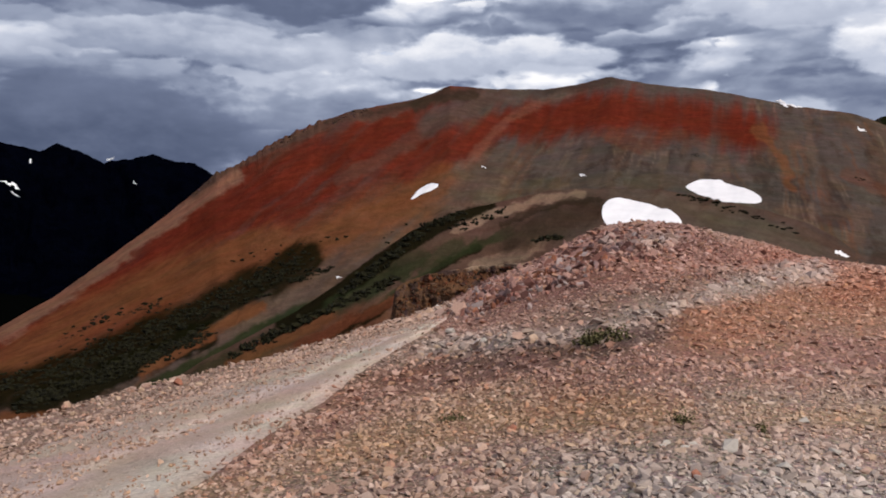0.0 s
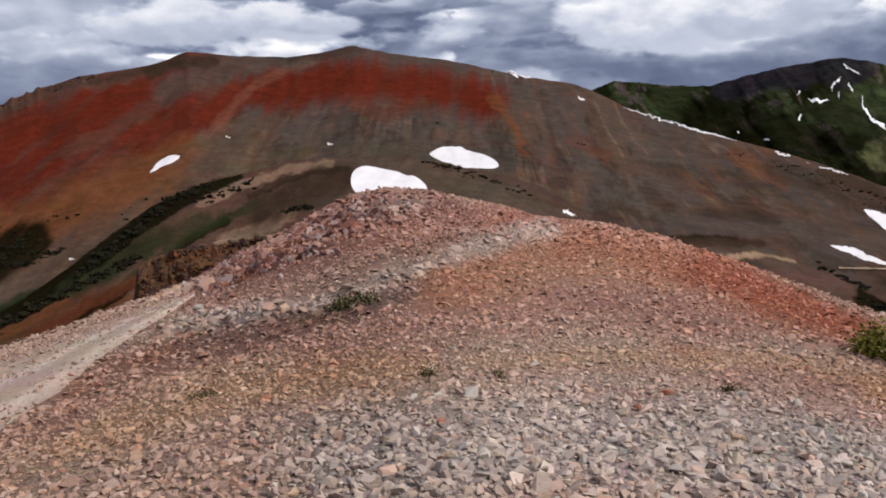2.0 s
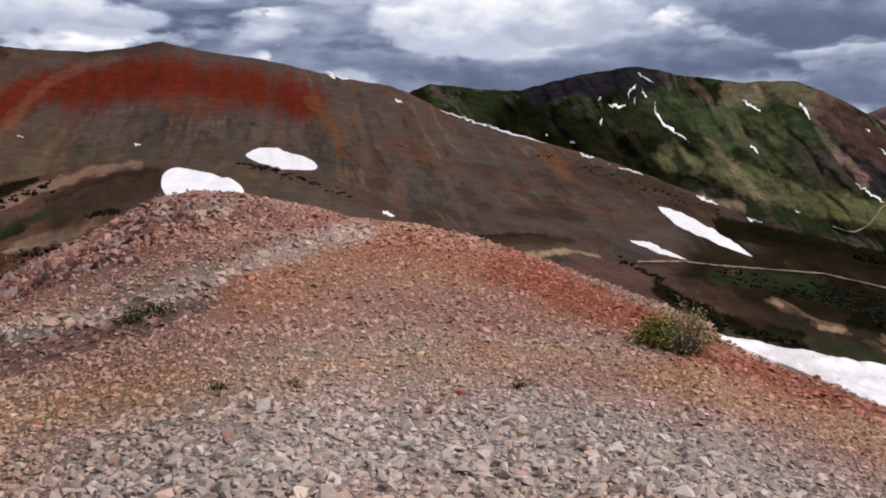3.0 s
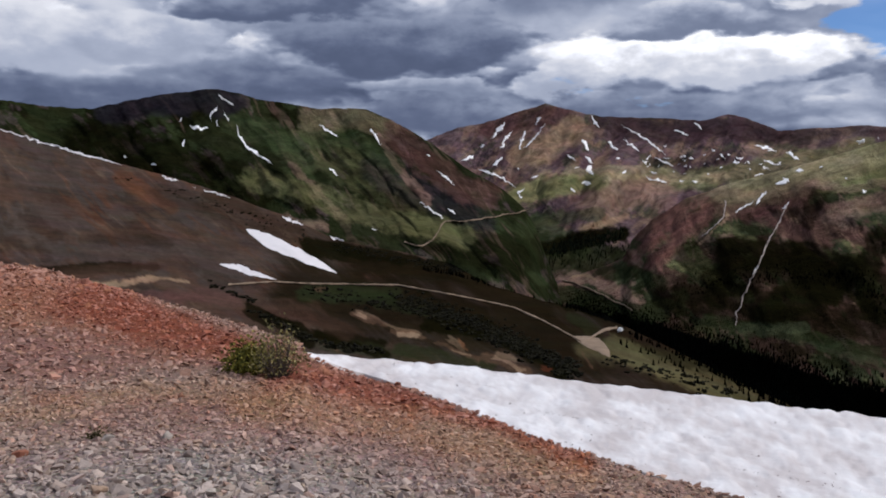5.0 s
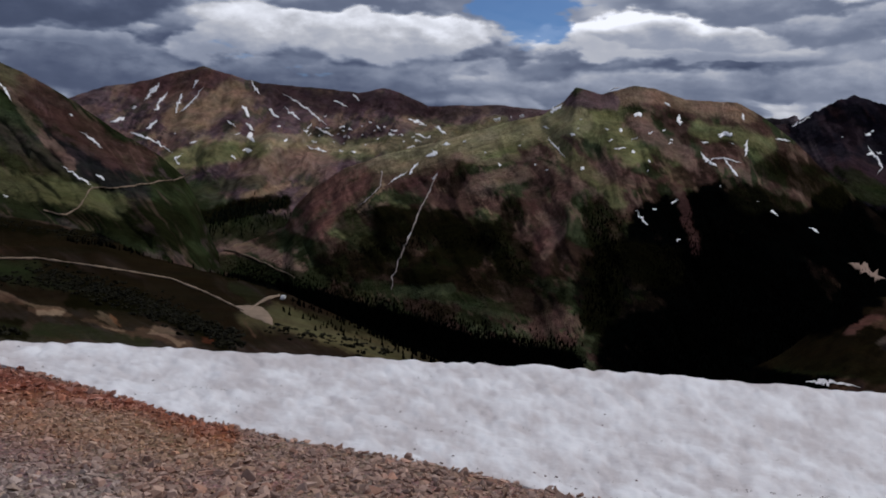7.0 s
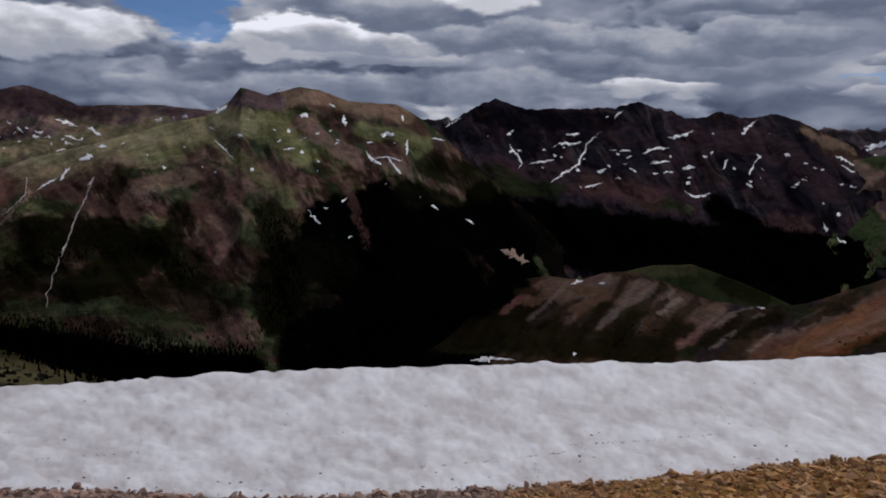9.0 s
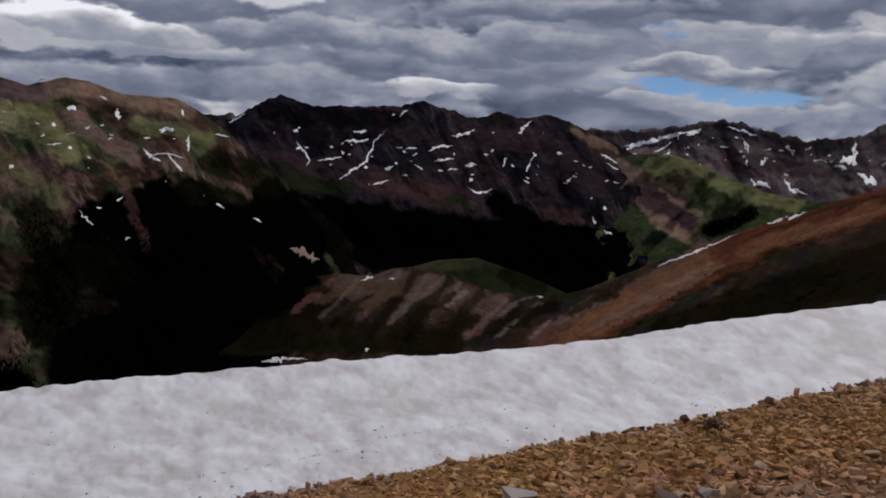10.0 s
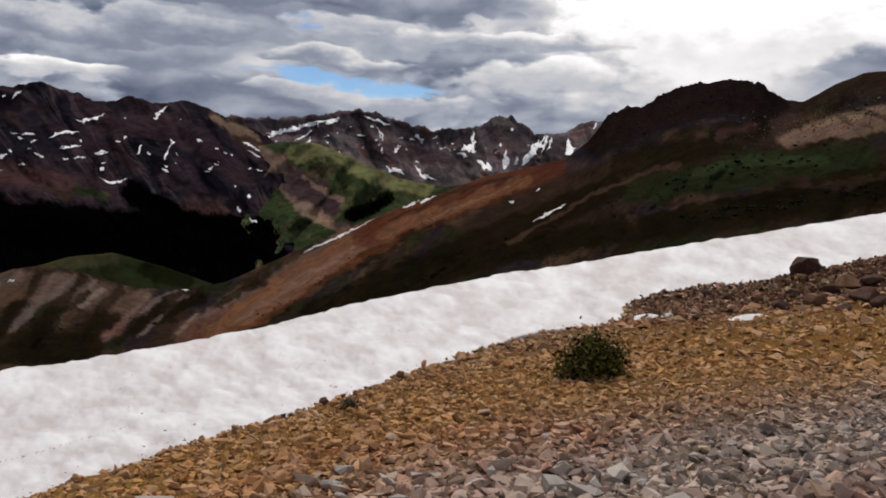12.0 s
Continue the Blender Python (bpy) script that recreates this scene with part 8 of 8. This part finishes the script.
def rubble_heap():
    """A low heap of broken rock at the edge of the snow, coarser towards its crest."""
    n = 1500
    az = 130.9 + 15.5 * rng.random(n) ** 0.8
    depth = rng.random(n) ** 1.4
    edge = np.interp(az, SNOW_AZ, SNOW_START)
    r = edge * (0.99 - 0.20 * depth * smooth(130.5, 134, az))
    s = 0.028 * np.exp(np.clip(rng.normal(size=n) * 0.5, -1, 0.9)) * (1 + 0.7 * smooth(137, 143, az))
    z = ground_height(az, r) + 0.07 * smooth(136, 142, az) * np.sin(np.pi * np.clip(1 - depth, 0, 1)) * rng.random(n)
    pos = np.stack([EYE[0] + r * np.sin(np.radians(az)), EYE[1] + r * np.cos(np.radians(az)), z + 0.2 * s], -1)
    tone = np.array([(0.16, 0.08, 0.05), (0.26, 0.155, 0.085), (0.10, 0.052, 0.036), (0.36, 0.26, 0.17), (0.24, 0.13, 0.075)])[rng.integers(0, 5, n)] * np.exp(0.25 * rng.normal(size=(n, 1)))
    ob = scatter("rubble_heap", CHIPS, pos, np.stack([s, s * 0.9, s * 1.1], -1), rng, STONE, np.clip(tone, 0.02, 0.5), tilt=0.8)
    tagged(ob, "heap of red-brown broken rock at the snow edge", "rubble", kind="stuff")


rubble_heap()


def rock(x, y, width, material, label, seed, tall=0.6, group="loose rocks"):
    """A broken rock: a rough hull with chipped faces, sunk a little into the gravel."""
    r = np.random.default_rng(seed)
    p = r.normal(size=(16, 3))
    p /= np.linalg.norm(p, axis=1)[:, None]
    p *= np.array([1, 0.8, tall]) * (0.8 + 0.3 * r.random((16, 1)))
    bm = bmesh.new()
    for q in p:
        bm.verts.new(q)
    bmesh.ops.convex_hull(bm, input=bm.verts)
    for v in [v for v in bm.verts if not v.link_faces]:
        bm.verts.remove(v)
    bmesh.ops.bevel(bm, geom=bm.edges[:], offset=0.05, segments=1, affect="EDGES")
    bmesh.ops.triangulate(bm, faces=bm.faces)
    bmesh.ops.subdivide_edges(bm, edges=[e for e in bm.edges if e.calc_length() > 0.4], cuts=1)
    for v in bm.verts:
        v.co *= 1 + 0.10 * noise.noise(v.co * 2.2 + Vector((seed, 0, 0))) + 0.04 * noise.noise(v.co * 7.0)
    me = bpy.data.meshes.new("rock")
    bm.to_mesh(me)
    bm.free()
    me.materials.append(material)
    ob = new("rock", me)
    ob.location = ground_point(x, y) + Vector((0, 0, width * 0.5 * tall * 0.45))
    ob.rotation_euler = (0.2 * math.sin(seed), 0.2 * math.cos(seed), seed * 1.3)
    ob.scale = (width / 2,) * 3
    return tagged(ob, label, "rock", group=group)


# spots and widths of these rocks are fitted to the camera's view
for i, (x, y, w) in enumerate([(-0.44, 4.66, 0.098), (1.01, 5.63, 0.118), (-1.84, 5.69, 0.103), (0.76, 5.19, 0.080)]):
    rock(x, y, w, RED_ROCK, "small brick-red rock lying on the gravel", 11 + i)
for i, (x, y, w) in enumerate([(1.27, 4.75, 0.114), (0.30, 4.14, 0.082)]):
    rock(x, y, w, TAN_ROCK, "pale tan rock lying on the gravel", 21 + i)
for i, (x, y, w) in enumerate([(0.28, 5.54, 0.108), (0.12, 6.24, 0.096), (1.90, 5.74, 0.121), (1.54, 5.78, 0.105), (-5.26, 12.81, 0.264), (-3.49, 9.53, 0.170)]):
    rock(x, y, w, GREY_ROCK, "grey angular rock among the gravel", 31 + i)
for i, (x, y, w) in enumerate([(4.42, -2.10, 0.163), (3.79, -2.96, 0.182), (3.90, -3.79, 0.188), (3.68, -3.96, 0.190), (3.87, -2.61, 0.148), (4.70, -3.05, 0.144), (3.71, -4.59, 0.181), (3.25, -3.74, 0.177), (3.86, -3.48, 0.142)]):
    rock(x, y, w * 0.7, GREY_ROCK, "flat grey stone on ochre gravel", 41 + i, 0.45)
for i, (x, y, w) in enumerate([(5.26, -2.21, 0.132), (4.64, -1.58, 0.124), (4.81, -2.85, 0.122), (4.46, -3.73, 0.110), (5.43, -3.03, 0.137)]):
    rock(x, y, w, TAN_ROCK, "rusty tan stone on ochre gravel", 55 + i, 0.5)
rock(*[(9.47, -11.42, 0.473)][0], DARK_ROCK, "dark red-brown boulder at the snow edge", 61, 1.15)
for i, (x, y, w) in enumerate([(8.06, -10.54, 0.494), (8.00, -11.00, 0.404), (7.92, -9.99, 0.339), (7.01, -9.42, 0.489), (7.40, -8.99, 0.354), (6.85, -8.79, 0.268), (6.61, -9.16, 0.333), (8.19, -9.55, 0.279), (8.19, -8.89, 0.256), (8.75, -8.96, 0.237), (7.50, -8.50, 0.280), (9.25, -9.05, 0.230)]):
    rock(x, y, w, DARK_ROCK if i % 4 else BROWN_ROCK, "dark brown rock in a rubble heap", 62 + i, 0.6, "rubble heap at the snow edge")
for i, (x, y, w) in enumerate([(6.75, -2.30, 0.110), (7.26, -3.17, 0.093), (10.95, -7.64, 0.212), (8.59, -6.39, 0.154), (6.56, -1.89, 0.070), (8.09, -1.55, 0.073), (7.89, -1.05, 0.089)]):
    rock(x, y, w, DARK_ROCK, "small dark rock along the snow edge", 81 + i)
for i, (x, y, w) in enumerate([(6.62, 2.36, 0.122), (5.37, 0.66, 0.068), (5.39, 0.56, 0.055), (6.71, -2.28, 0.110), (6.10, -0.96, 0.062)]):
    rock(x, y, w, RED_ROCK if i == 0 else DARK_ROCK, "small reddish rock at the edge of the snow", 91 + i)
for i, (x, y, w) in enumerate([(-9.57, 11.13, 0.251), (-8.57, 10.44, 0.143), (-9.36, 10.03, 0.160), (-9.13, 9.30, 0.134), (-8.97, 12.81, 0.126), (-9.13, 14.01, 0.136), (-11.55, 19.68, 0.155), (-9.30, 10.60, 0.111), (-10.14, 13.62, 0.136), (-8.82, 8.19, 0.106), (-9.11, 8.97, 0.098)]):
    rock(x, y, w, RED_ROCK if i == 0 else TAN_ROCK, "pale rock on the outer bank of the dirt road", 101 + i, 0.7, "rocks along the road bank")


# ---------------------------------------------------------------- stones that can be told apart, as pieces of the ground
def stone_piece_material():
    m = bpy.data.materials.new("stone_piece")
    m.use_nodes = True
    t = Tree(m.node_tree)
    here = t.node("ShaderNodeNewGeometry", "Position")
    own = t.node("ShaderNodeObjectInfo", "Random")
    colour = t.ramp(own, (0.0, (0.30, 0.26, 0.23)), (0.25, (0.46, 0.41, 0.36)), (0.5, (0.42, 0.30, 0.22)), (0.75, (0.38, 0.34, 0.30)), (1.0, (0.54, 0.47, 0.40)))
    grain = t.noise(here, 40.0, 5, 0.65)
    gain = t.math("ADD", 0.7, t.math("MULTIPLY", grain, 0.6))
    colour = t.vmath("MULTIPLY", colour, t.node("ShaderNodeCombineXYZ", X=gain, Y=gain, Z=gain))
    bump = t.node("ShaderNodeBump", Strength=0.3, Distance=0.02, Height=grain)
    bsdf = t.node("ShaderNodeBsdfPrincipled", Base_Color=colour, Roughness=0.9, Normal=bump)
    bsdf.node.inputs["Specular IOR Level"].default_value = 0.12
    t.t.links.new(bsdf, t.t.nodes.new("ShaderNodeOutputMaterial").inputs[0])
    return m


# ---------------------------------------------------------------- bushes
LEAF = plain_material("willow_leaf", (0.04, 0.042, 0.008), (0.24, 0.215, 0.04), 9.0, rough=0.75, relief=0.0, island=0.7, specular=0.08)
DRY_LEAF = plain_material("dry_leaf", (0.12, 0.105, 0.035), (0.32, 0.27, 0.10), 9.0, rough=0.7, relief=0.0, island=0.7)
DARK_LEAF = plain_material("dark_leaf", (0.010, 0.011, 0.003), (0.13, 0.12, 0.022), 9.0, rough=0.75, relief=0.0, island=0.7, specular=0.08)
MAT_LEAF = plain_material("mat_leaf", (0.03, 0.028, 0.012), (0.115, 0.10, 0.045), 9.0, rough=0.8, relief=0.0, island=0.7, specular=0.05)
TWIG = plain_material("twig", (0.05, 0.035, 0.028), (0.13, 0.10, 0.085), 20.0, rough=0.9)


def part(name, verts, faces, material, parent, label=""):
    ob = mesh_object(name, verts, faces, material, None, False)
    ob.parent = parent
    if label:
        tagged(ob, label)
    return ob


def bush(name, x, y, width, height, stems, leaves, leaf_material, label, seed, leaf=0.02, leafless=0.0):
    r = np.random.default_rng(seed)
    root = new(name)
    root.location = ground_point(x, y) - Vector((0, 0, 0.02))
    tagged(root, label, "bush")
    sv, sf, tips = [], [], []
    for k in range(stems):
        a, out = r.random() * 2 * np.pi, np.sqrt(r.random()) * width * 0.5
        end = np.array([math.cos(a) * out, math.sin(a) * out, height * (1.0 - 0.75 * (out / (width * 0.5)) ** 2) * (0.6 + 0.45 * r.random())])
        start = np.array([end[0] * 0.25, end[1] * 0.25, 0.0])
        bend = np.array([r.normal(), r.normal(), 0]) * width * 0.05
        path = [start * (1 - q) + end * q + bend * math.sin(math.pi * q) for q in np.linspace(0, 1, 5)]
        for j, p in enumerate(path):
            w = 0.006 * (1.15 - j / 4)
            base = len(sv)
            sv += [p + np.array([w * math.cos(b), w * math.sin(b), 0]) for b in (0, 2.1, 4.2)]
            if j:
                for c in range(3):
                    d = (c + 1) % 3
                    sf += [(base - 3 + c, base - 3 + d, base + d), (base - 3 + c, base + d, base + c)]
        tips.append(path)
    part("branching", sv, sf, TWIG, root)
    lv, lf = [], []
    for k in range(leaves):
        path = tips[r.integers(0, stems)]
        if (hash_unit(path[-1]) < leafless):
            continue
        q = 1 + 3 * np.sqrt(r.random())
        j = min(int(q), 3)
        p = path[j] * (1 - (q - j)) + path[j + 1] * (q - j) + r.normal(size=3) * leaf * 2.6
        p[2] = max(p[2], 0.01)
        d = r.normal(size=3)
        d /= np.linalg.norm(d)
        e = np.cross(d, r.normal(size=3))
        e /= np.linalg.norm(e) + 1e-9
        s = leaf * (0.6 + 0.8 * r.random())
        base = len(lv)
        lv += [p - d * s, p + e * s * 0.45, p + d * s, p - e * s * 0.45]
        lf += [(base, base + 1, base + 2), (base, base + 2, base + 3)]
    part("foliage", lv, lf, leaf_material, root)
    return root


def hash_unit(p):
    return (abs(math.sin(p[0] * 91.7 + p[1] * 37.3)) * 43758.5) % 1.0


# bushes and plants stand and are sized as the camera sees them
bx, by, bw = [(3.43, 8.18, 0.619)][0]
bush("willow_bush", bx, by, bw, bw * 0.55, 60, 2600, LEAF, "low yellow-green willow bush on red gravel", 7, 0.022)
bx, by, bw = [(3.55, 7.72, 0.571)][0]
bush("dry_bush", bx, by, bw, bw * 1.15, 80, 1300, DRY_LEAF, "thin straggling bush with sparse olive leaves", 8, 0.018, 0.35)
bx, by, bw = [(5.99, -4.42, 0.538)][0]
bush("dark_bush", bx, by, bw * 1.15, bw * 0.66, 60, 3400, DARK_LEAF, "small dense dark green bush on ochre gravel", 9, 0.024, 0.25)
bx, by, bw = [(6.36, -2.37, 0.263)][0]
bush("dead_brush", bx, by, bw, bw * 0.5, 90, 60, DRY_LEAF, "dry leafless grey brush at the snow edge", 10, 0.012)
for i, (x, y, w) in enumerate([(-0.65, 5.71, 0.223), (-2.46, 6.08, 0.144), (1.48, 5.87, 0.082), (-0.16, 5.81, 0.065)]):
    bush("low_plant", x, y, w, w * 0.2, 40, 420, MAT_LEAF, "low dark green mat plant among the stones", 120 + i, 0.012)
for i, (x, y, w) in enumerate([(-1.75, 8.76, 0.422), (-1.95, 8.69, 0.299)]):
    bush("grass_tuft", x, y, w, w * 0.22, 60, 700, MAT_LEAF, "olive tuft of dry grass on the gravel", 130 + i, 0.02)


# ---------------------------------------------------------------- dirt on the snow
def snow_point(az, v):
    e = np.interp(az, SNOW_AZ, SNOW_E0) * (1 - v) + np.interp(az, SNOW_AZ, SNOW_E1) * v
    k = (1 - v) / np.interp(az, SNOW_AZ, SNOW_R0) + v / np.interp(az, SNOW_AZ, SNOW_R1)
    return spot(az, e, 1 / k)


n = 700
spot_az, spot_v = 30 + rng.random(n) * 112, rng.random(n) ** 2.2 * 0.85
line_az = np.concatenate([40 + rng.random(60) * 14, 76 + rng.random(70) * 12, 88 + rng.random(60) * 10, 50 + rng.random(40) * 10])
line_v = np.concatenate([0.42 + 0.010 * (line_az[:60] - 40), 0.17 + 0.006 * (line_az[60:130] - 76), 0.30 + 0.002 * (line_az[130:190] - 88), 0.25 + 0.008 * (line_az[190:] - 50)])
dirt_pos = snow_point(np.r_[spot_az, line_az], np.r_[spot_v, line_v + rng.normal(size=len(line_v)) * 0.004])
dirt_pos[:, 2] += 0.005
dirt_size = np.r_[0.003 + 0.010 * rng.random(n) ** 4, 0.003 + 0.004 * rng.random(len(line_az))]
ob = scatter("dirt_specks", SMALL_CHIPS, dirt_pos, np.stack([dirt_size * 1.6, dirt_size * 1.6, dirt_size], -1), rng, DARK_ROCK, None)
tagged(ob, "dark dirt specks melted into the old snow", "dirt", kind="stuff")


# ---------------------------------------------------------------- a parked car at the road bend
def box(w, d, h, at, bevel=0.0, taper=1.0):
    bm = bmesh.new()
    bmesh.ops.create_cube(bm, size=1.0)
    for v in bm.verts:
        k = taper if v.co.z > 0 else 1.0
        v.co = Vector((v.co.x * w * k + at[0], v.co.y * d * (0.5 + 0.5 * k) + at[1], v.co.z * h + at[2]))
    if bevel:
        bmesh.ops.bevel(bm, geom=bm.edges[:], offset=bevel, segments=2, affect="EDGES")
    return bm


def bm_part(name, bm, material, parent, label=""):
    me = bpy.data.meshes.new(name)
    bm.to_mesh(me)
    bm.free()
    me.materials.append(material)
    ob = new(name, me)
    ob.parent = parent
    if label:
        tagged(ob, label)
    return ob


PAINT = plain_material("white_paint", (0.70, 0.70, 0.70), (0.82, 0.82, 0.81), 2.0, rough=0.3, relief=0.0, specular=0.5)
GLASS = plain_material("dark_window", (0.015, 0.017, 0.02), (0.03, 0.032, 0.035), 2.0, rough=0.08, relief=0.0, specular=0.6)
TYRE = plain_material("tyre_rubber", (0.012, 0.012, 0.012), (0.03, 0.03, 0.03), 8.0, rough=0.85)


def parked_car(az, el):
    at = spot(np.array(az), np.array(el), red_mountain.reach(az, el) * 0.988)
    root = new("parked_car")
    root.location, root.rotation_euler = at, (0, 0, radians(35))
    tagged(root, "white off-road car parked at the road bend", "car")
    bm_part("body", box(4.4, 1.8, 0.75, (0, 0, 0.75), 0.12), PAINT, root)
    bm_part("roof", box(2.7, 1.65, 0.62, (-0.35, 0, 1.43), 0.12, 0.82), PAINT, root)
    for y in (-0.80, 0.80):
        bm_part("side_window", box(2.1, 0.06, 0.36, (-0.35, y, 1.42), 0.02, 0.9), GLASS, root)
    bm_part("windscreen", box(0.06, 1.35, 0.38, (0.93, 0, 1.40), 0.02), GLASS, root)
    for x in (-1.4, 1.4):
        for y in (-0.86, 0.86):
            bm = bmesh.new()
            bmesh.ops.create_cone(bm, cap_ends=True, segments=20, radius1=0.38, radius2=0.38, depth=0.24, matrix=Matrix.Translation((x, y, 0.38)) @ Matrix.Rotation(radians(90), 4, "X"))
            bm_part("wheel", bm, TYRE, root)


parked_car(46.4, -10.6)


# ---------------------------------------------------------------- the nearest stones, each a piece of the ground
STONE_PIECE = stone_piece_material()
stone_meshes = []
for tv, tf in CHIPS:
    me = bpy.data.meshes.new("stone")
    me.from_pydata(tv.tolist(), [], tf.tolist())
    me.materials.append(STONE_PIECE)
    stone_meshes.append(me)
for k in range(300):
    wide = k % 2
    az, r = (100 + rng.random() * 40, 2.6 + 2.2 * rng.random()) if wide else (-25 + rng.random() * 50, 3.2 + 2.0 * rng.random())
    if az > 24.3 and r > np.interp(az, SNOW_AZ, SNOW_R0) * 0.93:
        r = np.interp(az, SNOW_AZ, SNOW_R0) * (0.6 + 0.3 * rng.random())
    p = ground_point(EYE[0] + r * math.sin(radians(az)), EYE[1] + r * math.cos(radians(az)))
    s = (0.075 if wide else 0.042) * math.exp(0.3 * rng.normal())
    ob = new("stone", stone_meshes[k % len(stone_meshes)])
    ob.location = p + Vector((0, 0, s * 0.3))
    ob.rotation_euler = (0.25 * rng.normal(), 0.25 * rng.normal(), 6.28 * rng.random())
    ob.scale = (s, s * (0.8 + 0.4 * rng.random()), s)
    ob.parent = ground


# scraps of snow left on the gravel beside the snowfield, placed to fit the camera's view
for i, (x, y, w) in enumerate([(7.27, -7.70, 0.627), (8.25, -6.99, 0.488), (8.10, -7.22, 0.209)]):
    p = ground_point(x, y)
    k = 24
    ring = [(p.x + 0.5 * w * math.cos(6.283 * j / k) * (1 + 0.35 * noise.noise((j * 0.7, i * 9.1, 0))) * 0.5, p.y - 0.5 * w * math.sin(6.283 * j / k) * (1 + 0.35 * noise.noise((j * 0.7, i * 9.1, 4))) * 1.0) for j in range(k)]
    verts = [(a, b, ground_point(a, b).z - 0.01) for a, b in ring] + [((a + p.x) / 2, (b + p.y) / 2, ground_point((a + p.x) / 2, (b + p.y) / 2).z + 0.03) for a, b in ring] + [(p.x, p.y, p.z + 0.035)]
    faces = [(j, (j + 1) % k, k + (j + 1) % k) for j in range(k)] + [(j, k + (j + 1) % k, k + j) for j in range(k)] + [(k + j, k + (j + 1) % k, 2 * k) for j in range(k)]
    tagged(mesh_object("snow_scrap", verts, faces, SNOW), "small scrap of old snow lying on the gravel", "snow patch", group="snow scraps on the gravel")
